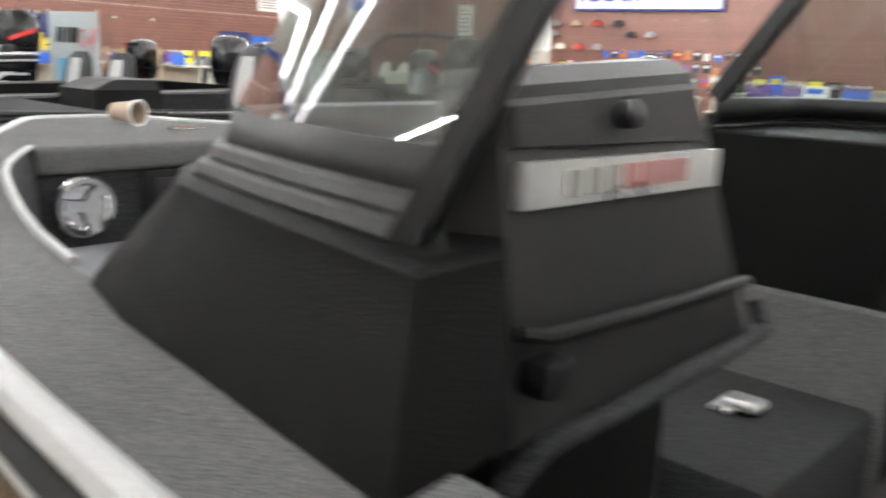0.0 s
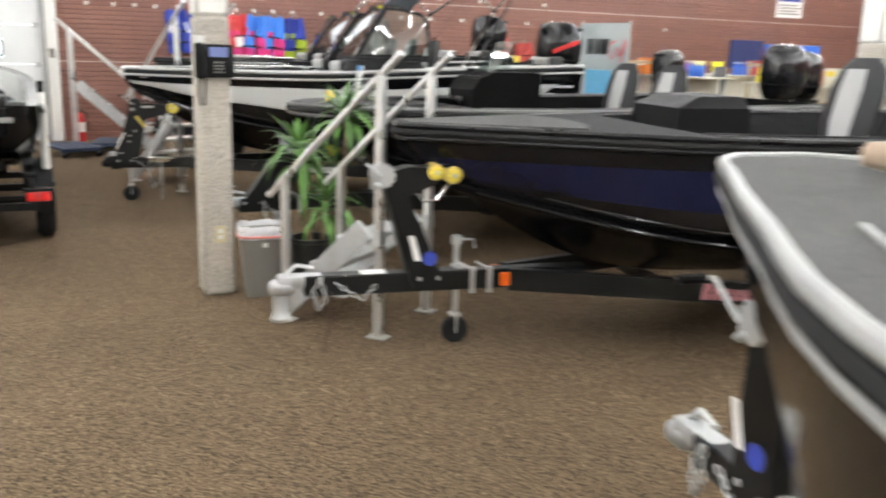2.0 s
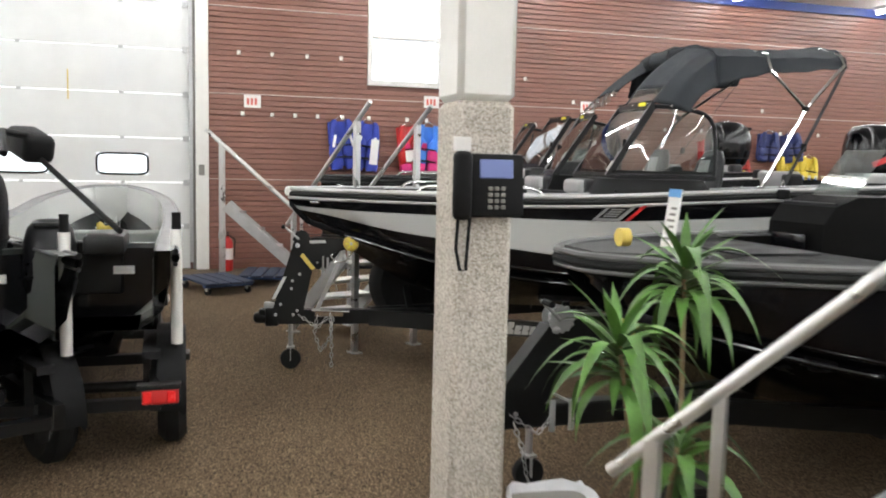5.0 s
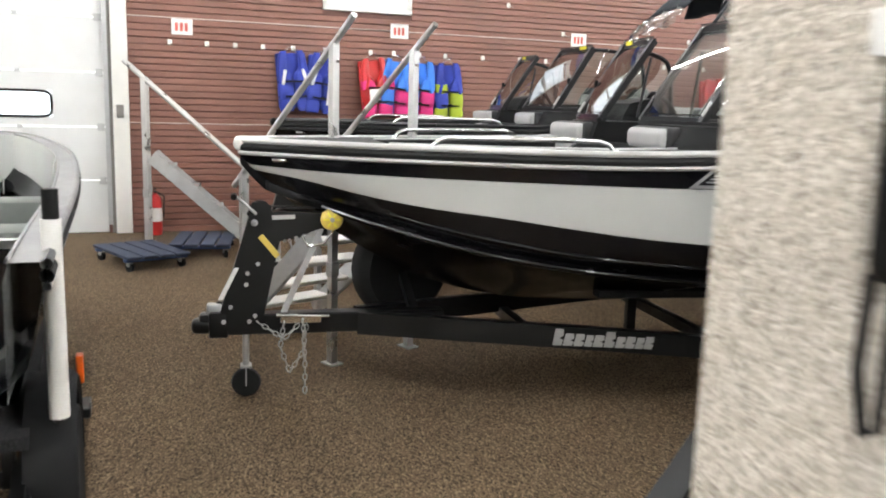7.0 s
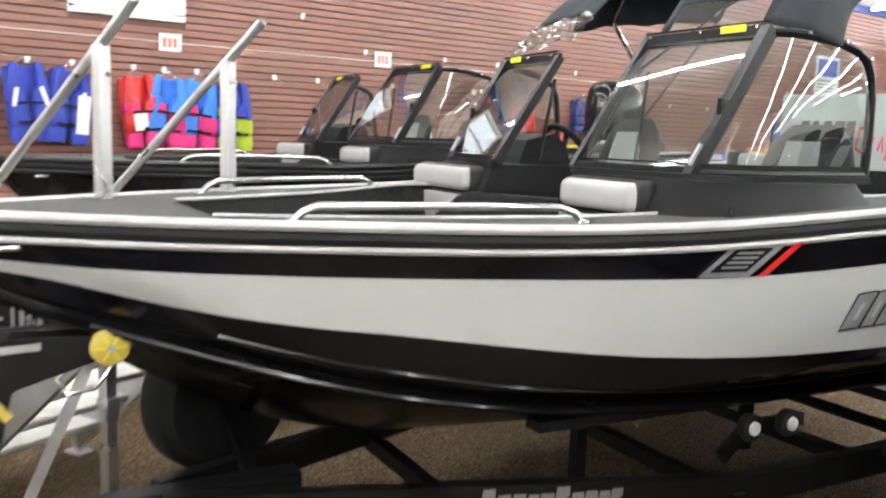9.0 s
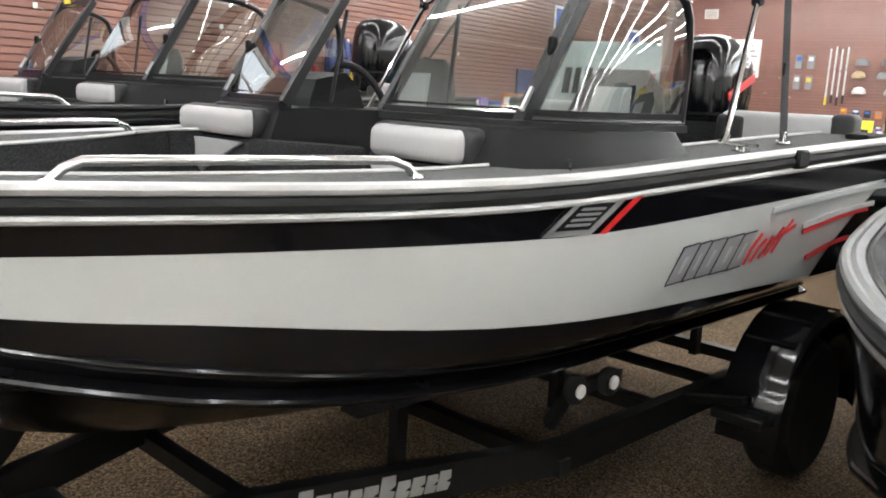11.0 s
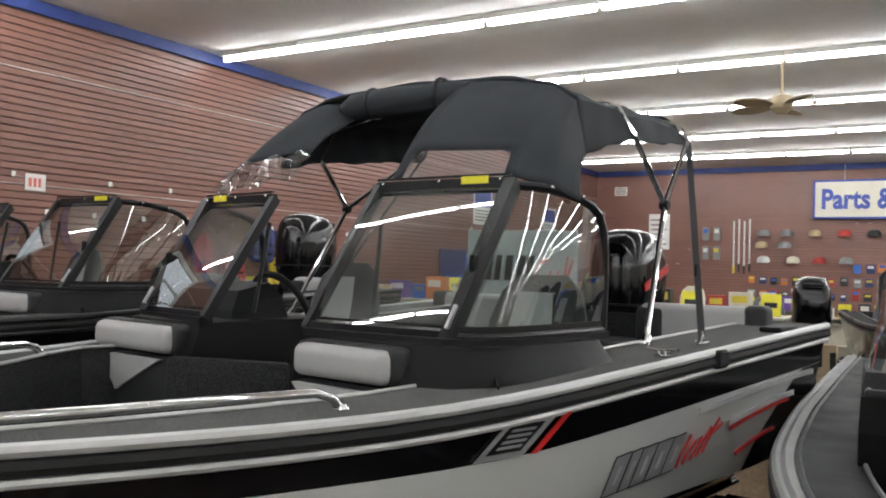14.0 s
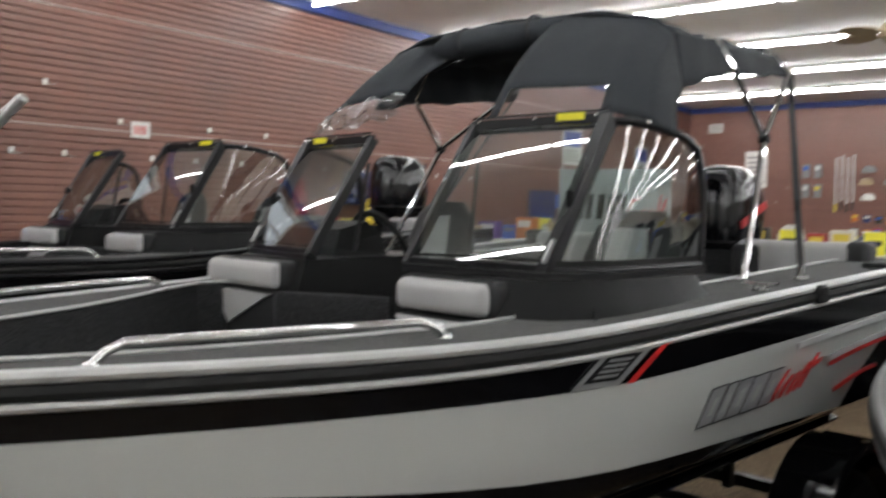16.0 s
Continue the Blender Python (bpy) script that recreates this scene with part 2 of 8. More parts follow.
DOOR_WHITE = paint("white_door_steel", (0.74, 0.75, 0.74), 0.4, var=0.05, scale=3, bump=0.1, dirt=0.05)
BLACK_GLOSS = paint("black_gloss_paint", (0.005, 0.005, 0.006), 0.14, var=0.2, scale=2, bump=0.02, coat=0.25, spec=0.3)
WHITE_GLOSS = paint("pale_grey_gloss_paint", (0.53, 0.54, 0.52), 0.18, var=0.03, scale=1.5, bump=0.02, coat=0.5)
BLACK_SATIN = paint("black_satin_hull_paint", (0.004, 0.004, 0.0045), 0.22, var=0.2, scale=2, bump=0.02, spec=0.10)
NAVY_GLOSS = paint("navy_gloss_paint", (0.006, 0.008, 0.028), 0.14, var=0.15, bump=0.02, coat=0.25, spec=0.3)
BLACK_PLASTIC = paint("black_moulded_plastic", (0.007, 0.007, 0.0072), 0.5, var=0.12, fine=420, bump=0.25, spec=0.12)
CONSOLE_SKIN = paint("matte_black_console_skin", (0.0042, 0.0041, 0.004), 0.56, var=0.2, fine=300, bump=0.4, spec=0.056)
DASH_SKIN = paint("grained_dash_plastic", (0.016, 0.0155, 0.0155), 0.45, var=0.15, fine=420, bump=0.3, spec=0.25)
SATIN_RAIL = paint("satin_grey_rail", (0.27, 0.27, 0.265), 0.45, var=0.14)
RAIL_DULL = paint("weathered_grey_rail", (0.10, 0.10, 0.098), 0.5, var=0.18, spec=0.3)
BLACK_FRAME = paint("black_anodised_frame", (0.008, 0.008, 0.009), 0.32, var=0.1, bump=0.05, spec=0.3)
BLACK_STEEL = paint("black_powder_coat", (0.007, 0.007, 0.007), 0.38, var=0.15, bump=0.1, spec=0.3)
RUBBER = paint("black_rubber", (0.011, 0.011, 0.011), 0.75, var=0.15, bump=0.3, spec=0.25)
ALU = paint("brushed_aluminium", (0.62, 0.62, 0.61), 0.34, metal=0.85, var=0.08, scale=8, bump=0.08, dirt=0.06)
GALV = paint("dull_galvanised_steel", (0.52, 0.53, 0.53), 0.45, metal=0.7, var=0.15, scale=14, bump=0.1, dirt=0.08)
RAIL = paint("satin_grey_rail", (0.46, 0.46, 0.45), 0.38, metal=0.25, var=0.06, bump=0.05)
BACKDROP = glow("overcast_daylight", (0.95, 0.98, 1.0), 2.2)
CHROME = paint("chrome", (0.8, 0.8, 0.8), 0.08, metal=1.0, var=0.03, bump=0.0)
VINYL_GREY = paint("pale_grey_vinyl", (0.37, 0.365, 0.36), 0.5, var=0.06, fine=300, bump=0.25)
VINYL_DARK = paint("charcoal_vinyl", (0.018, 0.018, 0.019), 0.5, var=0.1, fine=300, bump=0.25, spec=0.3)
SEAT_GREY = paint("slate_grey_vinyl", (0.07, 0.072, 0.078), 0.45, var=0.06, fine=300, bump=0.15)
RAIL_GREY = paint("dull_grey_rail", (0.22, 0.22, 0.22), 0.4, metal=0.3)
CANVAS = paint("charcoal_canvas", (0.024, 0.027, 0.031), 0.85, var=0.12, scale=5, fine=500, bump=0.3, spec=0.3)
YELLOW = paint("yellow_polyurethane", (0.62, 0.47, 0.10), 0.45, var=0.1, bump=0.1)
RED = paint("red_paint", (0.5, 0.02, 0.02), 0.35)
ORANGE = paint("amber_plastic", (0.75, 0.12, 0.01), 0.3)
STICKER_YELLOW = paint("yellow_sticker", (0.75, 0.68, 0.03), 0.5, bump=0.0)
PAPER = paint("white_paper", (0.78, 0.77, 0.74), 0.7, bump=0.0)
GREY_MID = paint("mid_grey_plastic", (0.20, 0.19, 0.17), 0.5, var=0.06)
SILVER = paint("silver_engine_paint", (0.42, 0.43, 0.45), 0.25, metal=0.5, var=0.05, coat=0.4)
BLUE = paint("blue_fabric", (0.03, 0.05, 0.32), 0.8, var=0.2)
PINK = paint("pink_fabric", (0.60, 0.03, 0.18), 0.8, var=0.2)
LIME = paint("lime_fabric", (0.35, 0.45, 0.03), 0.8, var=0.2)
GLASS = glass("tinted_windshield_glass", (0.80, 0.90, 0.87), see=0.78, gloss=0.19)
PANE = glass("window_glass", (0.95, 0.97, 0.98), see=0.95, gloss=0.05)
TUBE = glow("fluorescent_tube", (0.97, 0.985, 1.0), TUBE_LIGHT)

# ---- room ----
X0, X1, Y0, Y1, H = -16.8, 9.0, -7.0, 23.6, 4.5
floor = tagged(part("floor", Geo().box((X0 - 0.3, Y0 - 0.3, -0.2), (X1 + 0.3, Y1 + 0.3, 0)), CARPET), "brown flecked loop carpet over the showroom floor", "floor", kind="structure")
ceiling = tagged(part("ceiling", Geo().box((X0 - 0.3, Y0 - 0.3, H), (X1 + 0.3, Y1 + 0.3, H + 0.2)), CEIL), "off-white painted showroom ceiling", "ceiling", kind="structure")
# left wall with the overhead door and the high window cut through it
DY0, DY1, DH = -5.2, 0.27, 3.9
WY0, WY1, WZ0, WZ1 = 2.85, 3.95, 2.78, 4.12
g = Geo()
for a, b in (((Y0 - 0.3, 0), (DY0, H)), ((DY0, DH), (DY1, H)), ((DY1, 0), (WY0, H)), ((WY0, 0), (WY1, WZ0)), ((WY0, WZ1), (WY1, H)), ((WY1, 0), (Y1 + 0.3, H))):
    g.box((X0 - 0.25, a[0], a[1]), (X0 - 0.025, b[0], b[1]))
wall_left = tagged(part("wall_left", g, GROOVE, smooth=False), "wall clad in red-brown slatwall panels", "wall", kind="structure")
wall_back = tagged(part("wall_back", Geo().box((X0, Y1 + 0.025, 0), (X1 + 0.3, Y1 + 0.25, H)), GROOVE, smooth=False), "far wall clad in red-brown slatwall panels", "wall", kind="structure")
wall_right = tagged(part("wall_right", Geo().box((X1, Y0, 0), (X1 + 0.3, Y1, H)), WHITE), "plain white painted wall", "wall", kind="structure")
wall_front = tagged(part("wall_front", Geo().box((X0, Y0 - 0.3, 0), (X1, Y0, H)), WHITE), "plain white painted wall behind the aisle", "wall", kind="structure")


def lamp_row(y, x_start, count):
    for i in range(count):
        x = x_start + 1.3 * i
        f = thing("ceiling_light", pose(x, y, H), "white fluorescent strip light under the ceiling", "ceiling light", "fluorescent rows")
        part("housing", Geo().box((0.0, -0.06, -0.06), (1.285, 0.06, 0)), WHITE, f, smooth=False)
        part("tube", Geo().tube([(0.03, 0, -0.095), (1.255, 0, -0.095)], 0.03, 8), TUBE, f, "lit white tube")


for k in range(-5, 5):
    lamp_row(8.95 + 2.95 * k, -16.6, 19)


FADED_PINK = paint("faded_pink_film", (0.30, 0.12, 0.13), 0.5)
CABLE_BROWN = paint("brown_cable", (0.05, 0.022, 0.015), 0.5)
BRIGHT_RED = paint("bright_red_lens", (0.75, 0.03, 0.03), 0.2)
# ---- boats: local x runs aft from the bow, y to the boat's side, z up from the floor ----
def hull_lines(hb, zr, z1, z2, zc, zk, length):
    return dict(hb=smooth_line(*hb), zr=smooth_line(*zr), z1=smooth_line(*z1), z2=smooth_line(*z2), zc=smooth_line(*zc), zk=smooth_line(*zk), L=length)


def side_y(h, u, z):
    """Half width of the hull at a place along it and a height."""
    zr, zk = h["zr"](u), h["zk"](u)
    if z <= zk:
        return 0.0
    full = h["hb"](u) - 0.22 * max(0.0, zr - z - 0.05) * min(1.0, u / 0.8 + 0.15)
    zc = h["zc"](u)
    f = min(1.0, (z - zk) / max(0.05, zr - zk) * (1.0 + 1.3 * min(1, u / 1.2)))
    return max(0.0, full) * f ** 0.55


def stations(length):
    return [0.0, 0.015, 0.03, 0.05, 0.075, 0.1, 0.13, 0.165, 0.2, 0.25, 0.3, 0.36, 0.42, 0.5, 0.58, 0.66, 0.75, 0.85, 0.95, 1.05, 1.2, 1.35, 1.5, 1.65, 1.8, 2.0, 2.2, 2.4, 2.6, 2.8, 3.0, 3.25, 3.5, 3.75, 4.0, 4.25] + list(np.linspace(4.5, length, 3))


def band(h, top, low, steps=4, off=0.0):
    rows = []
    for u in stations(h["L"]):
        a, b = top(u), low(u)
        a, b = max(a, h["zk"](u)), max(b, h["zk"](u))
        rows.append([(u, side_y(h, u, a + (b - a) * i / steps) + off, a + (b - a) * i / steps) for i in range(steps + 1)])
    return Geo().loft(rows).mirror()


def make_hull(boat, h, mats, cap_w, deck_to, floor_z, deck_mat, liner_mat, floor_mat, rail_mat=RAIL, cap_drop=0.0, cut=None, far=None):
    L = h["L"]
    zr, z1, z2, zc, zk, hb = h["zr"], h["z1"], h["z2"], h["zc"], h["zk"], h["hb"]
    part("upper_side", band(h, lambda u: zr(u) - 0.02, z1), mats[0], boat)
    part("middle_side", band(h, z1, z2), mats[1], boat)
    part("lower_side", band(h, z2, lambda u: zc(u)), mats[2], boat)
    rows = []
    for u in stations(L):
        z = max(zc(u), zk(u))
        y = side_y(h, u, z)
        lip = 0.035 * min(1, u)
        rows.append([(u, y, z), (u, y + lip, z - 0.015), (u, y + lip * 0.8, z - 0.045), (u, max(0, y - 0.03), z - 0.05), (u, y * 0.55, zk(u) + (z - zk(u)) * 0.45), (u, 0, zk(u))])
    part("bottom", Geo().loft(rows).mirror(), BLACK_SATIN, boat)
    for sg in (1, -1):
        part("chine", Geo().tube([(r[1][0], sg * r[1][1], r[1][2] - 0.012) for r in rows if r[0][0] > 0.4], 0.013, 8), BLACK_GLOSS, boat, "rolled glossy chine")
    # transom
    zt = [zr(L) - 0.02, z1(L), z2(L), zc(L)]
    poly = [(side_y(h, L, z), z) for z in zt] + [(0, zk(L))]
    vs = [(L, y, z) for y, z in poly] + [(L, -y, z) for y, z in reversed(poly[:-1])]
    part("transom", Geo().add(vs, [tuple(range(len(vs)))]), mats[0], boat, smooth=False)
    us = stations(L)
    # rub rail: two bright beads with a dark insert between
    for dz, r, ma, nm in ((0.0, 0.017, rail_mat, "rub_rail"), (-0.035, 0.021, RUBBER, "rub_insert"), (-0.066, 0.012, rail_mat, "rub_rail_lower")):
        line = [(u, -hb(u) - 0.006, zr(u) + dz) for u in reversed(us)] + [(u, hb(u) + 0.006, zr(u) + dz) for u in us]
        part(nm, Geo().tube(line, r, 8), ma, boat)
    inner = lambda u: max(0.0, hb(u) - cap_w(u))
    # the far side of the well may follow a line of its own
    side_in = {-1: inner, 1: (lambda u: min(far(u), hb(u) - 0.05)) if far else inner}
    # side decks and bow deck
    z_deck = lambda u: zr(u) + 0.006 - cap_drop
    ui = [deck_to] + [u for u in us if u > deck_to]
    deck, g = Geo(), Geo()
    for sg, inn in side_in.items():
        deck.loft([[(u, sg * hb(u), z_deck(u)), (u, sg * max(inn(u), hb(u) * 0.5 if u < deck_to else inn(u)), z_deck(u)), (u, sg * (0 if u < deck_to else inn(u)), z_deck(u))] for u in sorted(set(us + [deck_to - 0.001, deck_to]))])
        g.loft([[(u, sg * inn(u), z_deck(u)), (u, sg * (inn(u) - 0.015), z_deck(u) - 0.05), (u, sg * (inn(u) - 0.02), 0.78 if cut else floor_z)] for u in ui])
    part("side_deck", deck, deck_mat, boat, "grey carpeted deck")
    k = inner(deck_to)
    g.add([(deck_to, -k, z_deck(deck_to)), (deck_to, k, z_deck(deck_to)), (deck_to, k, floor_z), (deck_to, -k, floor_z)], [(0, 1, 2, 3)])
    k = inner(L)
    g.add([(L - 0.05, -k, z_deck(L)), (L - 0.05, k, z_deck(L)), (L - 0.05, k, floor_z), (L - 0.05, -k, floor_z)], [(0, 1, 2, 3)])
    g.add([(L - 0.05, -hb(L), z_deck(L)), (L - 0.05, hb(L), z_deck(L)), (L, hb(L), z_deck(L)), (L, -hb(L), z_deck(L))], [(0, 1, 2, 3)])
    part("inner_liner", g, liner_mat, boat)
    rows = [[(u, -inner(u), floor_z), (u, side_in[1](u), floor_z)] for u in ui if not cut or u <= cut]
    if cut:
        u, k = rows[-1][0][0], inner(rows[-1][0][0])
        part("cockpit_well", Geo().loft([[(v, -inner(v), 0.78), (v, inner(v), 0.78)] for v in ui if v >= u]).add([(u, -k, floor_z), (u, k, floor_z), (u, k, 0.78), (u, -k, 0.78)], [(0, 1, 2, 3)]), DECK_DARK, boat)
    part("cockpit_floor", Geo().loft(rows), floor_mat, boat)
    for s in (1, -1):
        part("deck_edge_trim", Geo().tube([(u, s * (side_in[s](u) - 0.004), z_deck(u) + 0.004) for u in ui if not cut or u < 2.3], 0.007, 6), rail_mat, boat)


ZK = ([0, 0.05, 0.12, 0.25, 0.45, 0.7, 1.0, 1.4, 2.0, 3.0, 5.0], [1.30, 1.24, 1.17, 1.06, 0.92, 0.77, 0.62, 0.51, 0.46, 0.46, 0.46])
HULL_A = hull_lines(([0, 0.05, 0.15, 0.3, 0.6, 0.93, 1.3, 1.78, 2.15, 2.8, 3.5, 4.6], [0.035, 0.09, 0.175, 0.28, 0.47, 0.64, 0.805, 0.962, 1.045, 1.13, 1.18, 1.24]),
                    ([0, 1.0, 2.0, 2.9, 3.7, 4.6], [1.38, 1.38, 1.39, 1.44, 1.48, 1.52]),
                    ([0, 0.3, 1.5, 2.4, 3.0, 3.8, 4.6], [1.25, 1.24, 1.23, 1.23, 1.26, 1.30, 1.34]),
                    ([0, 0.3, 0.63, 0.93, 1.25, 1.58, 1.94, 2.4, 3.1, 4.6], [1.23, 1.19, 1.125, 1.08, 1.05, 1.01, 0.97, 0.94, 0.93, 0.90]),
                    ([0, 0.3, 0.6, 0.95, 1.27, 1.6, 2.0, 2.5, 3.2, 4.6], [1.20, 1.105, 1.02, 0.935, 0.875, 0.825, 0.785, 0.745, 0.72, 0.72]), ZK, 4.65)


def lower(h_spec, d):
    return (h_spec[0], [z - d for z in h_spec[1]])


HB_C = ([0, 0.04, 0.12, 0.3, 0.56, 0.87, 1.23, 1.6, 2.15, 2.6, 3.5, 5.0], [0.10, 0.16, 0.22, 0.32, 0.47, 0.635, 0.83, 0.955, 1.088, 1.13, 1.145, 1.145])
HULL_C = hull_lines(HB_C, ([0, 2, 5], [1.37, 1.37, 1.40]), ([0, 5], [1.24, 1.24]), ([0, 0.5, 1, 2, 5], [1.22, 1.12, 1.05, 1.0, 0.95]),
                    ([0, 0.3, 0.6, 0.95, 1.27, 1.6, 2.0, 2.5, 3.2, 5.0], [1.18, 1.10, 1.02, 0.94, 0.89, 0.85, 0.81, 0.78, 0.755, 0.75]), ZK, 5.0)
HB_B = ([0, 0.04, 0.15, 0.3, 0.6, 0.95, 1.4, 1.9, 2.4, 3.5, 5.0], [0.04, 0.07, 0.14, 0.22, 0.38, 0.56, 0.78, 0.95, 1.05, 1.10, 1.10])
HULL_B = hull_lines(HB_B, ([0, 2, 5], [1.25, 1.25, 1.28]), ([0, 5], [1.08, 1.10]), ([0, 0.4, 1, 2, 5], [1.04, 0.97, 0.90, 0.85, 0.82]),
                    ([0, 0.3, 0.6, 1.0, 1.5, 2.0, 3.2, 5.0], [1.02, 0.95, 0.88, 0.80, 0.73, 0.69, 0.65, 0.64]), lower(ZK, 0.1), 5.2)
HB_D = ([0, 0.04, 0.1, 0.3, 0.62, 0.81, 1.16, 1.6, 2.46, 3.5, 5.0], [0.12, 0.2, 0.29, 0.50, 0.69, 0.78, 0.90, 1.0, 1.08, 1.10, 1.10])
HULL_D = hull_lines(HB_D, ([0, 2, 5], [1.2, 1.2, 1.24]), ([0, 5], [1.05, 1.07]), ([0, 0.4, 1, 2, 5], [1.0, 0.95, 0.88, 0.83, 0.80]),
                    ([0, 0.3, 0.6, 1.0, 1.5, 2.0, 3.2, 5.0], [0.99, 0.93, 0.86, 0.78, 0.71, 0.67, 0.63, 0.62]), lower(ZK, 0.14), 5.0)

POSE_A, POSE_A2 = pose(-10.80, 0.955, 0, 0, 0, 81.4), pose(-13.60, 1.64, 0.05, 0, 0, 84.0)
POSE_B, POSE_C, POSE_D = pose(-5.44, 1.80, 0, 0, 0, 80), pose(-2.965, 1.908, 0, 0, 0, -10), pose(-7.80, 1.90, 0, 0, 0, 90)
CAP_A = smooth_line([0, 1.0, 1.5, 2.2, 2.8, 5.0], [0.18, 0.19, 0.26, 0.30, 0.32, 0.33])
FAR_A = smooth_line([0.75, 1.0, 1.38, 1.67, 1.97, 2.1, 2.25, 3.0, 5.0], [0.20, 0.30, 0.50, 0.70, 0.90, 0.90, 0.80, 0.85, 0.92])
boat_a = thing("boat", POSE_A, "black aluminium fishing boat with a pale grey stripe, on a trailer", "boat", "boats in the showroom")
make_hull(boat_a, HULL_A, (BLACK_GLOSS, WHITE_GLOSS, BLACK_GLOSS, BLACK_GLOSS), CAP_A, 0.75, 1.05, DECK, DECK_DARK, DECK_DARK, far=FAR_A)
boat_a2 = thing("boat", POSE_A2, "black aluminium fishing boat with walk-through windshield behind the striped boat", "boat", "boats in the showroom")
make_hull(boat_a2, HULL_A, (BLACK_GLOSS,) * 4, CAP_A, 0.75, 1.05, DECK, DECK_DARK, DECK_DARK, rail_mat=BLACK_FRAME, far=FAR_A)
boat_b = thing("boat", POSE_B, "dark blue aluminium bass boat with a grey carpeted casting deck", "boat", "boats in the showroom")
make_hull(boat_b, HULL_B, (BLACK_GLOSS, NAVY_GLOSS, BLACK_GLOSS, BLACK_GLOSS), lambda u: 0.22, 1.5, 0.85, DECK_DARK, DECK_DARK, DECK_DARK, rail_mat=BLACK_FRAME)
part("bow_plate", Geo().prism([(0.05, -0.1), (0.05, 0.1), (0.9, 0.46), (1.0, 0.25), (1.03, 0.0), (1.0, -0.25), (0.9, -0.46)], 1.26, 1.272), DECK, boat_b, "pale grey bow panel")
boat_c = thing("boat", POSE_C, "dark grey fishing boat with grey carpeted decks beside the aisle", "boat", "boats in the showroom")
make_hull(boat_c, HULL_C, (BLACK_GLOSS, BLACK_GLOSS, BLACK_GLOSS, BLACK_GLOSS), lambda u: 0.162, 0.93, 1.09, DECK, DECK_DARK, SEAT_GREY, cut=2.2, rail_mat=SATIN_RAIL)
boat_d = thing("boat", POSE_D, "black aluminium fishing boat with a bright rub rail", "boat", "boats in the showroom")
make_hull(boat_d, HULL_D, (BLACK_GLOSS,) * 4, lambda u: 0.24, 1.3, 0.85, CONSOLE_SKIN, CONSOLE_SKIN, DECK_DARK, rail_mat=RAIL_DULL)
for s in (1, -1):
    us = stations(5.0)
    for a, b, z, ma, nm in ((-0.004, 0.046, 0.012, RAIL_DULL, "gunwale_band"), (0.054, 0.07, 0.012, RAIL_DULL, "gunwale_bead")):
        part(nm, Geo().loft([[(u, s * max(0.0, HULL_D["hb"](u) - a), HULL_D["zr"](u) + z - 0.006), (u, s * max(0.0, HULL_D["hb"](u) - (a + b) / 2), HULL_D["zr"](u) + z + 0.006), (u, s * max(0.0, HULL_D["hb"](u) - b), HULL_D["zr"](u) + z - 0.004)] for u in us]), ma, boat_d, "brushed grey gunwale strip")
part("bow_plate", Geo().prism([(0.06, -0.16), (0.06, 0.16), (0.5, 0.4), (0.62, 0.25), (0.66, 0.0), (0.62, -0.25), (0.5, -0.4)], 1.205, 1.218), DECK, boat_d, "pale grey bow panel")


def pillar(x, y, label):
    p = thing("pillar", pose(x, y, 0), label, "pillar", "columns", "structure")
    part("aggregate_base", Geo().rbox((-0.12, -0.1, 0), (0.12, 0.1, 1.81), 0.02, 1), PEBBLE, p, "exposed aggregate concrete")
    part("painted_shaft", Geo().rbox((-0.12, -0.1, 1.81), (0.12, 0.1, H), 0.02, 1), WHITE, p)
    return p


pillar(-6.9, 1.11, "square column, pebbled concrete below and white above, carrying a phone")
pillar(-6.5, 6.8, "square column, pebbled concrete below and white above")
pillar(-6.5, 12.5, "square column, pebbled concrete below and white above")


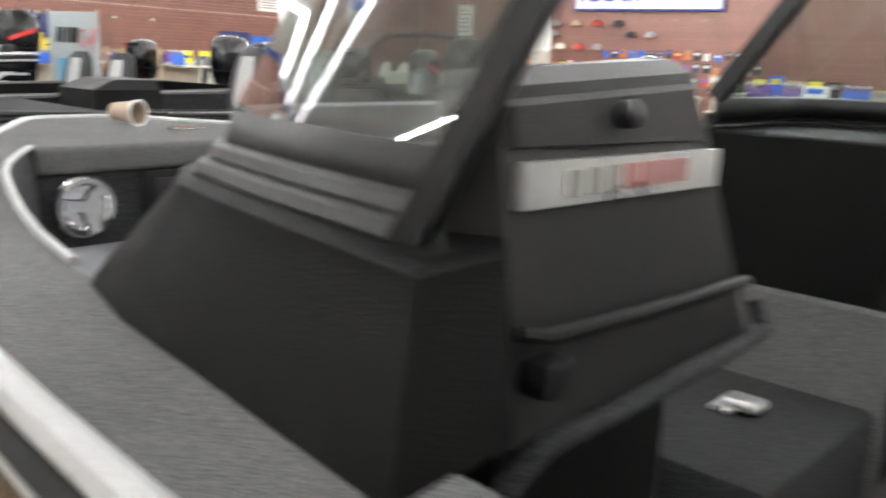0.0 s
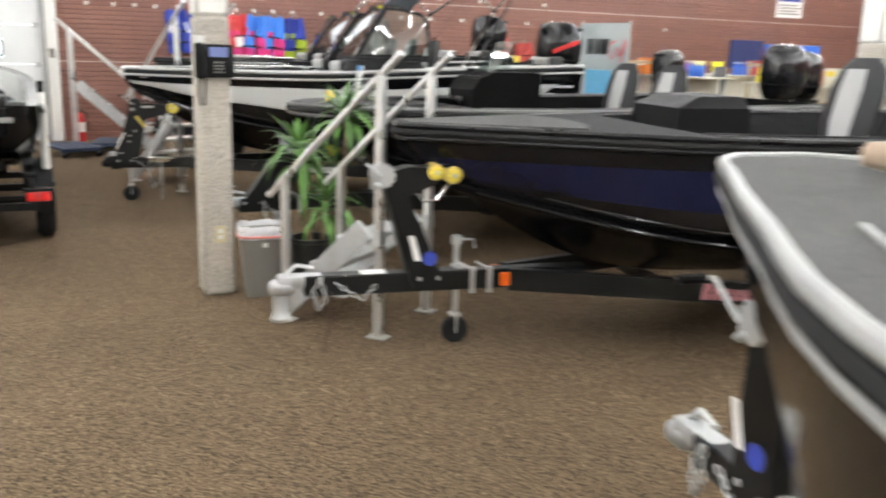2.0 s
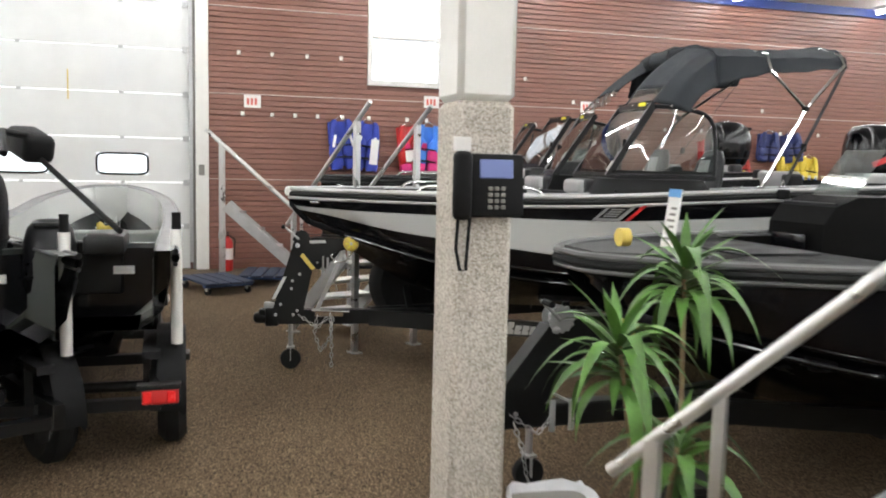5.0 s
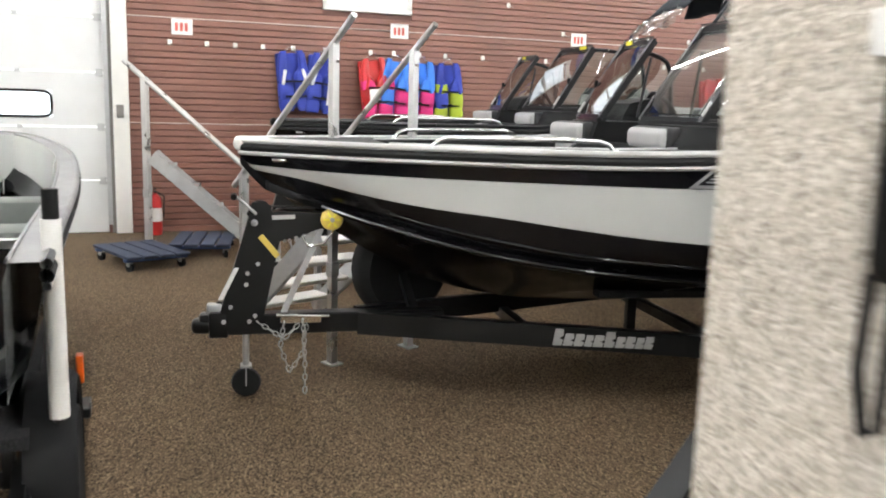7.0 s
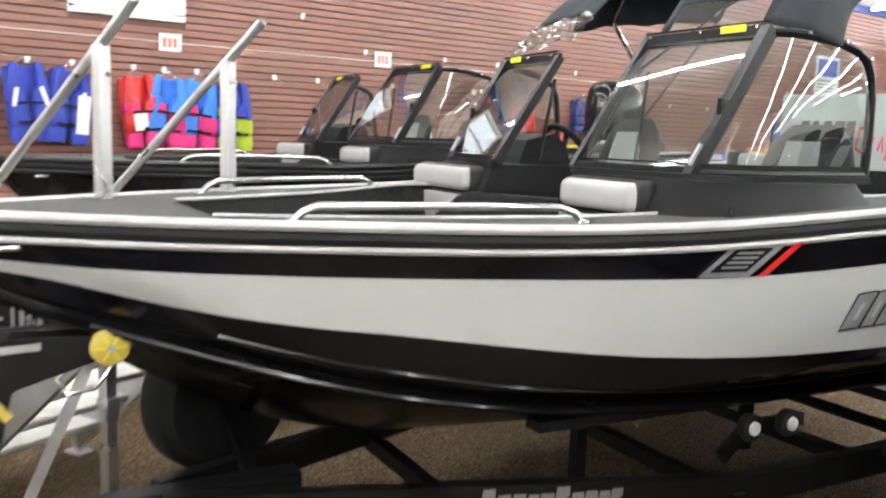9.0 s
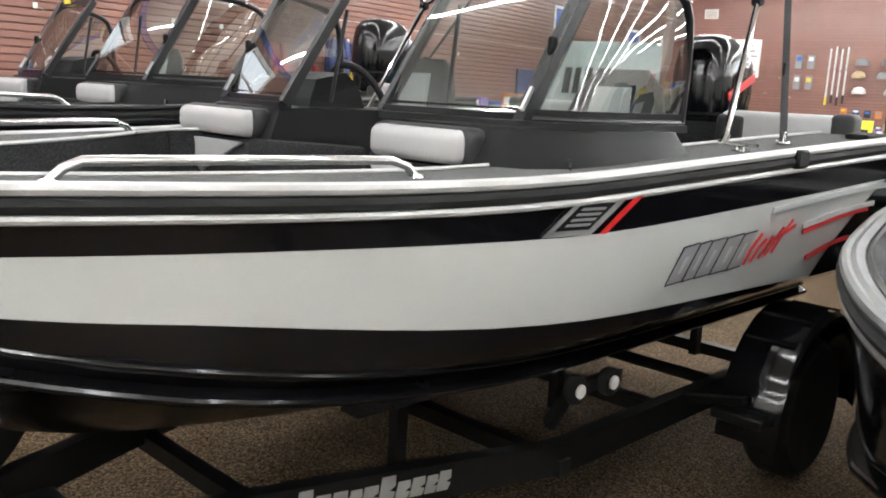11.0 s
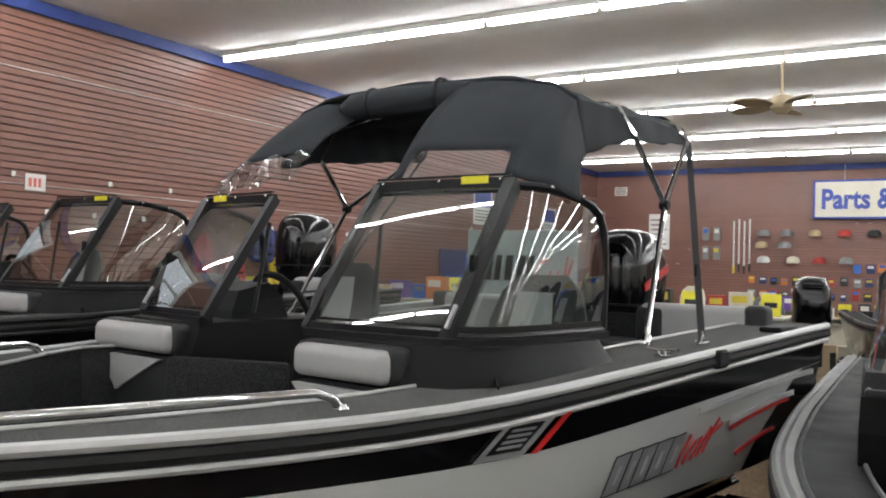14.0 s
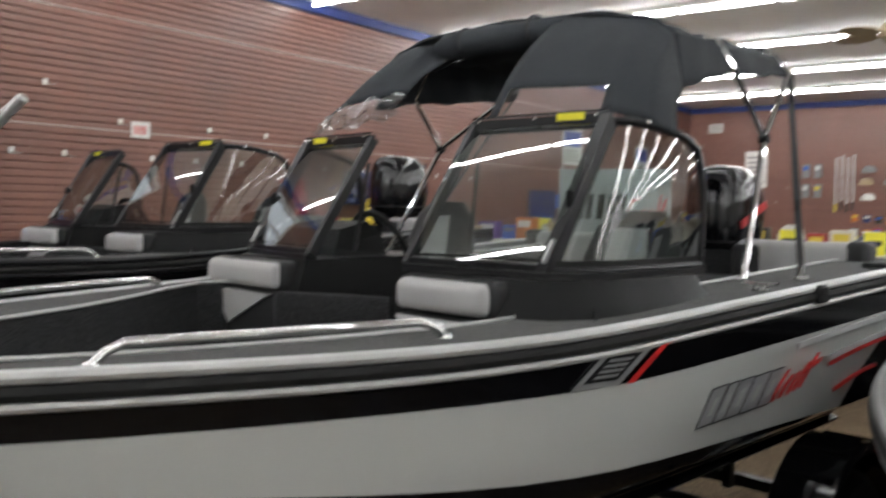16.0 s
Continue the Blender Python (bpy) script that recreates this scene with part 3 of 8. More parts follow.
# ---- fittings of the windshield boats ----
def console(boat, s, body=BLACK_PLASTIC):
    """A moulded console that carries one half of the windshield; s is its side. The walkway lies off the centre line."""
    near = s < 0

    def Y(y):
        return -y if near else min(y + lerp(y, [0.19, 0.77], [0.21, 0.14]), 1.08)

    low = [(2.17, 0.19), (2.155, 0.74), (2.20, 0.86), (2.30, 0.955), (2.45, 1.0), (2.70, 1.03), (2.97, 1.02), (3.02, 0.98), (3.02, 0.45), (2.95, 0.19)]
    top = [(2.215, 0.20), (2.225, 0.74), (2.265, 0.82), (2.35, 0.875), (2.50, 0.91), (2.72, 0.935), (2.90, 0.945), (2.95, 0.925), (2.96, 0.45), (2.92, 0.20)]
    rings = [[(x, s * min(abs(Y(y)), 0.80 if near else 0.86), 1.05) for x, y in low], [(x, s * min(abs(Y(y)), 0.80 if near else 0.86), 1.388) for x, y in low]]
    for z, f in ((1.392, 0.0), (1.41, 0.08), (1.45, 0.42), (1.485, 0.74), (1.508, 0.93), (1.52, 1.0)):
        rings.append([(a[0] + (b[0] - a[0]) * f, Y(a[1] + (b[1] - a[1]) * f), z) for a, b in zip(low, top)])
    rings.append([(2.55 + (x - 2.55) * 0.93, Y(0.55 + (y - 0.55) * 0.93), 1.526) for x, y in top])
    con = part("console", Geo().rings(rings), body, boat, "moulded black console")
    corner = [(2.235, 0.19), (2.295, 0.765), (2.35, 0.835), (2.48, 0.875), (2.75, 0.892), (3.04, 0.89)]
    part("windshield_base", Geo().bar([(x, Y(y), 1.53) for x, y in corner], 0.06, 0.026), BLACK_FRAME, boat)
    zb, zt = 1.548, (2.05 if near else 2.028)
    b0, b1 = Vector((2.235, Y(0.19), zb)), Vector((2.298, Y(0.765), zb))
    t0, t1 = Vector((2.565, Y(0.20), zt)), Vector((2.60, Y(0.78), zt))
    nrm = (b1 - b0).cross(t0 - b0).normalized()
    nrm = nrm if nrm.z > 0 else -nrm
    rows = [[b0.lerp(t0, i / 8).lerp(b1.lerp(t1, i / 8), j / 8) + nrm * (0.028 * (i / 4) * (2 - i / 4) + 0.006 * (j / 4) * (2 - j / 4)) for j in range(9)] for i in range(9)]
    gl = part("front_pane", Geo().loft(rows), GLASS, boat, "flat tinted windshield pane")
    # the opening front sash: four rails with an inner lip, screws and a hinge
    fr = part("front_frame", Geo().bar([b0 - (t0 - b0) * 0.02, t0 + (t0 - b0) * 0.015], 0.028, 0.04).bar([b1 - (t1 - b1) * 0.03, t1 + (t1 - b1) * 0.015], 0.046, 0.05).bar([t0, t1], 0.03, 0.045).bar([b0, b1], 0.03, 0.034), BLACK_FRAME, boat, "black windshield frame")
    q = [b0.lerp(t1, 0.05), b1.lerp(t0, 0.05), t1.lerp(b0, 0.06), t0.lerp(b1, 0.06)]
    part("inner_lip", Geo().tube([p + nrm * 0.006 for p in q], 0.007, 6, closed=True), RUBBER, fr)
    part("pane_hinge", Geo().bar([b1.lerp(t1, 0.02) + nrm * 0.03, b1.lerp(t1, 0.16) + nrm * 0.03], 0.012, 0.014), GALV, fr)
    part("pane_latch", Geo().rbox((-0.012, -0.012, -0.03), (0.012, 0.012, 0.03), 0.005, 1, Matrix.Translation(b1.lerp(t1, 0.42) + nrm * 0.03)), BLACK_PLASTIC, fr)
    part("rain_gutter", Geo().bar([t0 + nrm * 0.012 + Vector((0, 0, 0.024)), t1 + nrm * 0.012 + Vector((0, 0, 0.024))], 0.014, 0.008), BLACK_STEEL, fr)
    for f in (0.06, 0.5, 0.94):
        part("screw", Geo().lathe([(0.006, 0), (0.006, 0.006), (0.003, 0.008)], 8, Matrix.Translation(t0.lerp(t1, f) + nrm * 0.024) @ Matrix.Rotation(radians(-58), 4, "Y")), CHROME, fr)
    a, b = t0.lerp(t1, 0.66) + nrm * 0.021, t0.lerp(t1, 0.85) + nrm * 0.021
    part("sticker", Geo().bar([a + Vector((0, 0, 0.004)), b + Vector((0, 0, 0.004))], 0.006, 0.026), STICKER_YELLOW, fr, "yellow sticker on the frame")
    # side pane, curved in plan, with a rounded upper rear corner
    foot = [Vector((x, Y(y), zb)) for x, y in ((2.305, 0.77), (2.36, 0.832), (2.44, 0.865), (2.56, 0.882), (2.72, 0.89), (2.88, 0.892), (2.97, 0.892), (3.04, 0.89))]
    head = [Vector((x, Y(y), zt - d)) for x, y, d in ((2.61, 0.785, 0.006), (2.65, 0.832, 0.008), (2.70, 0.856, 0.012), (2.78, 0.872, 0.022), (2.86, 0.885, 0.034), (2.935, 0.893, 0.055), (2.985, 0.897, 0.085), (3.015, 0.899, 0.14))]
    side = [[f.lerp(h, k / 4) + Vector((0, s * 0.012 * math.sin(math.pi * k / 4), 0)) for k in range(5)] for f, h in zip(foot, head)]
    gs = part("side_pane", Geo().loft(side), GLASS, boat, "curved tinted side pane")
    gl.visible_shadow = gs.visible_shadow = False
    rim = head + [Vector((3.028, Y(0.899), zt - 0.22)), Vector((3.036, Y(0.896), zt - 0.34)), foot[-1]]
    sf = part("side_frame", Geo().tube(rim, 0.0165, 8).tube(foot, 0.014, 8), BLACK_FRAME, boat, "black rounded side frame")
    part("side_gasket", Geo().bar([p + Vector((0, 0, 0.022)) for p in foot], 0.012, 0.02), RUBBER, sf)
    for k in (2, 4, 6):
        part("snap_stud", Geo().lathe([(0.008, 0), (0.008, 0.005), (0.004, 0.008)], 8, Matrix.Translation(head[k] + Vector((0, s * 0.016, 0.004))) @ Matrix.Rotation(radians(-90 * s), 4, "X")), CHROME, sf)
    part("windshield_prop", Geo().tube([(2.50, Y(0.24), 1.55), (2.56, Y(0.22), 1.93)], 0.009, 6), BLACK_FRAME, boat)
    # backrests on the front of the console
    y0, y1 = (-0.245, -0.66) if near else (0.49, 1.02)
    yl, yr = min(y0, y1), max(y0, y1)
    part("headrest", Geo().rbox((2.108, yl, 1.396), (2.20, yr, 1.503), 0.034, 4), VINYL_GREY, boat, "pale grey vinyl headrest")
    part("headrest_back", Geo().rbox((2.145, yl - 0.03, 1.386), (2.245, yr + 0.03, 1.512), 0.035, 3), VINYL_DARK, boat)
    part("lower_backrest", Geo().rbox((2.115, yl - 0.02, 1.07), (2.20, yr + 0.0, 1.384), 0.03, 3), VINYL_DARK, boat)
    w = yr - yl
    tri = [(yl + 0.02, 1.376), (yr - 0.02, 1.376), (yl + w * 0.66, 1.262), (yl + w * 0.61, 1.232), (yl + w * 0.55, 1.25)]
    part("backrest_inlay", Geo().prism(tri, -0.012, 0.012, Matrix(((0, 0, 1, 2.112), (1, 0, 0, 0), (0, 1, 0, 0), (0, 0, 0, 1)))), VINYL_GREY, boat, "pale grey wedge-shaped inlay", smooth=False)
    part("speaker_port", Geo().lathe([(0.026, 0), (0.026, 0.006), (0.02, 0.008), (0.015, 0.002)], 16, pose(2.295, Y(0.948), 1.418, 78 * -s if near else -78, 0, 38 * -s if near else -38)), BLACK_GLOSS, con)


def bow_rail(boat, h, s):
    p = [(0.93, 0.545, 1.385), (0.96, 0.552, 1.415), (1.0, 0.56, 1.432), (1.2, 0.64, 1.436), (1.5, 0.72, 1.438), (1.72, 0.765, 1.436), (1.77, 0.775, 1.42), (1.80, 0.78, 1.385)]
    part("grab_rail", Geo().tube([(x, s * (y + 0.03), z) for x, y, z in p], 0.0125, 10), CHROME, boat, "polished steel grab rail")
    for q in (p[0], p[-1]):
        part("rail_foot", Geo().lathe([(0.022, 0), (0.02, 0.006), (0.013, 0.01)], 12, pose(q[0], s * (q[1] + 0.03), h["zr"](q[0]) + 0.006)), CHROME, boat)


def cleat(boat, x, y, z, turn=0):
    g = Geo().rbox((-0.03, -0.015, 0), (0.03, 0.015, 0.006), 0.004, 1).tube([(-0.012, 0, 0), (-0.012, 0, 0.02)], 0.006, 6).tube([(0.012, 0, 0), (0.012, 0, 0.02)], 0.006, 6)
    g.tube([(-0.06, 0, 0.026), (-0.02, 0, 0.022), (0.02, 0, 0.022), (0.06, 0, 0.026)], 0.007, 6)
    part("cleat", g, CHROME, boat, "steel mooring cleat", m=pose(x, y, z, 0, 0, turn))


def helm(boat, s):
    part("dash", Geo().rings([[(2.40, s * 0.46, 1.526), (2.40, s * 0.98, 1.526), (2.72, s * 1.0, 1.526), (2.70, s * 0.46, 1.526)], [(2.42, s * 0.48, 1.56), (2.42, s * 0.97, 1.56), (2.70, s * 0.98, 1.62), (2.68, s * 0.48, 1.62)], [(2.48, s * 0.52, 1.64), (2.48, s * 0.94, 1.64), (2.66, s * 0.95, 1.675), (2.64, s * 0.52, 1.675)]]), BLACK_PLASTIC, boat, "hooded black dash", smooth=False)
    m = pose(2.74, s * 0.55, 1.56, 0, 62, 0)
    ring = [(0.17 * math.cos(a), 0.17 * math.sin(a), 0) for a in np.linspace(0, 2 * math.pi, 28, endpoint=False)]
    w = part("steering_wheel", Geo().tube(ring, 0.016, 8, closed=True), BLACK_PLASTIC, boat, m=m)
    for a in (90, 210, 330):
        part("spoke", Geo().bar([(0, 0, -0.03), (0.16 * math.cos(radians(a)), 0.16 * math.sin(radians(a)), 0)], 0.03, 0.008), CHROME, w)
    part("hub", Geo().lathe([(0.03, -0.12), (0.035, -0.03), (0.045, -0.015), (0.03, 0.0)], 14), BLACK_PLASTIC, w)


def pedestal_seat(boat, x, y, z, turn=0, pale=VINYL_GREY, dark=VINYL_DARK, name="pedestal_seat", label="pale grey and charcoal folding seat"):
    """A folding helm seat on a post; turned so that it faces the bow at 0."""
    m = pose(x, y, z, 0, 0, turn)
    st = part(name, Geo().lathe([(0.13, 0), (0.13, 0.012), (0.045, 0.03), (0.035, 0.06), (0.035, 0.30), (0.10, 0.31)], 14), BLACK_STEEL, boat, label, m=m)
    part("seat_cushion", Geo().rbox((-0.22, -0.24, 0.31), (0.24, 0.24, 0.43), 0.05, 3), dark, st)
    part("seat_inlay", Geo().rbox((-0.235, -0.13, 0.33), (0.10, 0.13, 0.445), 0.04, 3), pale, st)
    rings = []
    for zz, w, t, xx in ((0.42, 0.20, 0.055, 0.20), (0.55, 0.235, 0.06, 0.22), (0.75, 0.235, 0.055, 0.26), (0.88, 0.19, 0.05, 0.29), (0.95, 0.11, 0.035, 0.31)):
        rings.append([(xx + t * math.cos(a) * 1.0, w * np.sign(math.sin(a)) * abs(math.sin(a)) ** 0.6, zz) for a in np.linspace(0, 2 * math.pi, 18, endpoint=False)])
    part("seat_back", Geo().rings(rings), dark, st)
    rings = [[(x0 - 0.012, y0 * 0.55, z0) for x0, y0, z0 in r] for r in rings[:4]]
    part("back_inlay", Geo().rings(rings), pale, st)
    return st


def outboard(m, cowl=BLACK_GLOSS, leg=BLACK_STEEL, tilt=0, size=1.0, label="black four-stroke outboard motor clamped to a transom", stripe=None, number="", thingname="outboard_motor"):
    """An outboard motor; its bracket sits at the origin on the transom's top, x points aft."""
    ob = thing(thingname, m @ Matrix.Rotation(radians(-tilt), 4, "Y") @ Matrix.Scale(size, 4), label, "outboard motor", "outboard motors")
    rings = []
    for z, l, w, dx in ((0.12, 0.20, 0.13, 0.16), (0.2, 0.25, 0.165, 0.18), (0.3, 0.285, 0.185, 0.2), (0.45, 0.30, 0.19, 0.21), (0.58, 0.29, 0.185, 0.21), (0.68, 0.26, 0.165, 0.2), (0.745, 0.19, 0.125, 0.185), (0.77, 0.09, 0.06, 0.17)):
        rings.append([(dx + l * np.sign(math.cos(a)) * abs(math.cos(a)) ** 0.65, w * np.sign(math.sin(a)) * abs(math.sin(a)) ** 0.65, z) for a in np.linspace(0, 2 * math.pi, 28, endpoint=False)])
    co = part("cowling", Geo().rings(rings), cowl, ob, "rounded engine cowling")
    part("cowl_seam", Geo().rings([[(0.195 + 0.295 * np.sign(math.cos(a)) * abs(math.cos(a)) ** 0.65, 0.192 * np.sign(math.sin(a)) * abs(math.sin(a)) ** 0.65, z) for a in np.linspace(0, 2 * math.pi, 28, endpoint=False)] for z in (0.285, 0.3)]), BLACK_PLASTIC, co)
    part("air_intake", Geo().rbox((0.40, -0.1, 0.66), (0.49, 0.1, 0.70), 0.015, 2), BLACK_PLASTIC, co)
    rings = []
    for z, l, w, dx in ((0.14, 0.19, 0.12, 0.16), (0.0, 0.16, 0.09, 0.17), (-0.2, 0.12, 0.06, 0.19), (-0.45, 0.10, 0.045, 0.2), (-0.62, 0.10, 0.035, 0.21)):
        rings.append([(dx + l * math.cos(a), w * math.sin(a), z) for a in np.linspace(0, 2 * math.pi, 16, endpoint=False)])
    part("midsection", Geo().rings(rings), leg, ob)
    part("cavitation_plate", Geo().rbox((0.08, -0.1, -0.635), (0.46, 0.1, -0.62), 0.006, 1), leg, ob)
    gear = Geo().tube([(0.02, 0, -0.76), (0.06, 0, -0.76), (0.14, 0, -0.76), (0.3, 0, -0.76), (0.36, 0, -0.76)], [0.005, 0.035, 0.05, 0.048, 0.04], 14)
    gear.rings([[(0.12, -0.02, -0.62), (0.12, 0.02, -0.62), (0.3, 0.015, -0.62), (0.3, -0.015, -0.62)], [(0.1, -0.02, -0.76), (0.1, 0.02, -0.76), (0.28, 0.015, -0.76), (0.28, -0.015, -0.76)]])
    gear.prism([(0.1, -0.8), (0.26, -0.8), (0.24, -0.93), (0.2, -0.95)], -0.006, 0.006, Matrix(((1, 0, 0, 0), (0, 0, 1, 0), (0, 1, 0, 0), (0, 0, 0, 1))))
    part("gearcase", gear, leg, ob)
    pr = part("propeller", Geo().tube([(0.36, 0, -0.76), (0.44, 0, -0.76)], [0.045, 0.035], 12), BLACK_STEEL if leg is not SILVER else GALV, ob)
    for a in (30, 150, 270):
        part("blade", Geo().rings([[(0.37, -0.02, 0.03), (0.37, 0.03, 0.03), (0.38, 0.03, 0.03), (0.38, -0.02, 0.03)], [(0.36, -0.06, 0.12), (0.40, 0.05, 0.12), (0.41, 0.05, 0.12), (0.37, -0.06, 0.12)], [(0.37, -0.03, 0.155), (0.40, 0.02, 0.155), (0.405, 0.02, 0.155), (0.375, -0.03, 0.155)]], Matrix.Translation((0, 0, -0.76)) @ Matrix.Rotation(radians(a), 4, "X")), BLACK_STEEL, pr)
    br = part("clamp_bracket", Geo().rbox((-0.07, -0.12, -0.16), (0.05, -0.08, 0.1), 0.01, 1).rbox((-0.07, 0.08, -0.16), (0.05, 0.12, 0.1), 0.01, 1).rbox((-0.03, -0.12, 0.0), (0.06, 0.12, 0.1), 0.01, 1), leg if leg is SILVER else BLACK_STEEL, ob)
    part("tilt_ram", Geo().tube([(0.02, 0, -0.14), (0.08, 0, 0.06)], 0.014, 8), CHROME, br)
    if stripe:
        for s in (1, -1):
            part("cowl_stripe", Geo().bar([(0.05, s * 0.193, 0.40), (0.40, s * 0.185, 0.53)], 0.006, 0.05), stripe, co)
    if number:
        words(number, 0.15, 0.002, pose(0.514, -0.10, 0.50, 90, 0, 90), BLACK_FRAME, co, "number_lettering", shear=0.2)
        part("oval_badge", Geo().lathe([(0.05, 0), (0.05, 0.004), (0.04, 0.006)], 20, pose(0.512, 0.0, 0.43, 0, 90, 0) @ Matrix.Diagonal((0.6, 1, 1, 1))), ORANGE, co, "orange oval badge")
        part("cowl_latch", Geo().rbox((0.47, -0.03, 0.20), (0.515, 0.03, 0.32), 0.012, 2), BLACK_PLASTIC, co)
    return ob


def wheel(parent, x, y, r=0.32, w=0.2, name="wheel", m=None):
    m = m or pose(x, y, r, 90, 0, 0)
    prof = [(r * 0.62, -w / 2), (r * 0.86, -w / 2 - 0.006), (r * 0.97, -w / 2 + 0.03), (r, -w / 4), (r, w / 4), (r * 0.97, w / 2 - 0.03), (r * 0.86, w / 2 + 0.006), (r * 0.62, w / 2)]
    tyre = part(name, Geo().lathe(prof, 30), RUBBER, parent, "black rubber tyre", m=m)
    rim = Geo().lathe([(r * 0.62, -w / 2 + 0.02), (r * 0.58, -w / 2 + 0.03), (r * 0.2, -w / 2 + 0.06), (r * 0.2, w / 2 - 0.06), (r * 0.58, w / 2 - 0.03), (r * 0.62, w / 2 - 0.02)], 24)
    for k in range(5):
        a = 2 * math.pi * k / 5
        rim.bar([(0.05 * math.cos(a), 0.05 * math.sin(a), -w / 2 + 0.04), (r * 0.58 * math.cos(a), r * 0.58 * math.sin(a), -w / 2 + 0.025)], 0.05, 0.02)
        rim.bar([(0.05 * math.cos(a), 0.05 * math.sin(a), w / 2 - 0.04), (r * 0.58 * math.cos(a), r * 0.58 * math.sin(a), w / 2 - 0.025)], 0.05, 0.02)
    part("rim", rim, BLACK_FRAME, tyre)
    return tyre


def chain(parent, path, name="safety_chain"):
    """Links of bent wire, each turned against the last."""
    pts = [Vector(p) for p in path]
    g = Geo()
    k = 0
    for a, b in zip(pts, pts[1:]):
        n = max(1, int((b - a).length / 0.032))
        for i in range(n):
            c = a.lerp(b, (i + 0.5) / n)
            q = (b - a).to_track_quat("X", "Z").to_matrix().to_4x4()
            m = Matrix.Translation(c) @ q @ Matrix.Rotation(radians(90 * (k % 2)), 4, "X")
            ring = [(0.021 * math.cos(t), 0.011 * math.sin(t), 0) for t in np.linspace(0, 2 * math.pi, 8, endpoint=False)]
            g.tube(ring, 0.0035, 4, closed=True, m=m)
            k += 1
    part(name, g, GALV, parent, "loose galvanised chain")


def trailer(m, label, nose=-0.2, side=-0.12, jack_x=0.02, jack_y=-0.16, roller=(0.45, 0.98), stem_z=0.9, wheel_u=3.95, half=1.08, spare=None, letters="", letter_mat=GALV, lamps=True, z=0.41, sticker=False, mirror_jack=False, post=None, tall_jack=True, zinc=GALV, marker_x=0.68, slim=False, lamp_x=4.52, dangle=False):
    rw = min(0.82, half - 0.08)
    fo, fi, wr, ww, fr_ = (0.075, 0.075, 0.29, 0.14, 0.36) if slim else (0.13, 0.13, 0.32, 0.2, 0.46)
    t = thing("boat_trailer", m, label, "boat trailer", "boat trailers")
    part("tongue", Geo().rbox((nose + 0.12, side - 0.05, z - 0.055), (1.1, side + 0.05, z + 0.055), 0.008, 1), BLACK_STEEL, t, "black steel tongue")
    for s in (1, -1):
        path = [(0.62, side + s * 0.06, z), (1.63, s * 0.42 + side / 2, z - 0.03), (2.6, s * rw * 0.95, z - 0.06), (4.5, s * rw, z - 0.06)]
        part("frame_rail", Geo().bar(path, 0.055, 0.12), BLACK_STEEL, t)
        fx = [wheel_u + fr_ * math.cos(a) for a in np.linspace(math.pi * 1.02, -math.pi * 0.02, 15)]
        fz = [0.31 + fr_ * math.sin(a) for a in np.linspace(math.pi * 1.02, -math.pi * 0.02, 15)]
        g = Geo()
        rows = [[(x, s * (half - fi), zz), (x, s * (half + fo - 0.02), zz), (x, s * (half + fo), zz - 0.02), (x, s * (half + fo - 0.01), zz - 0.05), (x, s * (half + fo - 0.04), zz - 0.022), (x, s * (half - fi), zz - 0.022)] for x, zz in zip(fx, fz)]
        g.loft(rows)
        part("fender", g, BLACK_GLOSS if half > 0.7 else BLACK_PLASTIC, t, "glossy black ribbed fender")
        part("fender_bracket", Geo().bar([(wheel_u - 0.5, s * rw, z - 0.02), (wheel_u - 0.5, s * half, 0.45)], 0.05, 0.03).rbox((wheel_u - 0.55, s * (half - 0.12), 0.36), (wheel_u - 0.40, s * (half + 0.1), 0.40), 0.006, 1), BLACK_STEEL, t)
        wheel(t, wheel_u, s * half, wr, ww)
        if not slim:
            for q in range(5):
                a = math.pi * (0.28 + 0.11 * q)
                part("fender_rib", Geo().bar([(wheel_u + fr_ * math.cos(a), s * (half - fi + 0.02), 0.314 + fr_ * math.sin(a)), (wheel_u + fr_ * math.cos(a), s * (half + fo - 0.03), 0.314 + fr_ * math.sin(a))], 0.03, 0.014), BLACK_GLOSS, t)
        part("bunk", Geo().bar([(1.9, s * 0.45, 0.60), (4.4, s * 0.5, 0.56)], 0.09, 0.04), DECK_DARK, t, "carpeted bunk board")
        for u in (2.1, 3.0, 4.2):
            part("bunk_post", Geo().bar([(u, s * 0.47, z - 0.06), (u, s * 0.47, 0.57)], 0.04, 0.05), BLACK_STEEL, t)
        part("side_marker", Geo().rbox((marker_x, side + s * 0.08, z - 0.03), (marker_x + 0.055, side + s * 0.102, z + 0.045), 0.005, 1), ORANGE, t, "amber side marker")
        if lamps and (half > 0.7 or s > 0):
            tl = part("tail_lamp", Geo().rbox((lamp_x, s * (half - 0.13), 0.43), (lamp_x + 0.05, s * (half + 0.04), 0.505), 0.01, 2), RED, t, "red tail lamp")
            part("lamp_bracket", Geo().bar([(4.2, s * (half - 0.1), 0.42), (lamp_x, s * (half - 0.06), 0.44)], 0.04, 0.03).rbox((lamp_x - 0.01, s * (half - 0.15), 0.505), (lamp_x + 0.06, s * (half + 0.05), 0.53), 0.004, 1), BLACK_STEEL, tl)
            for q in (-0.105, 0.005):
                part("lamp_lens", Geo().rbox((lamp_x + 0.048, s * (half + q) - 0.02, 0.44), (lamp_x + 0.056, s * (half + q) + 0.02, 0.495), 0.004, 1), BRIGHT_RED, tl)
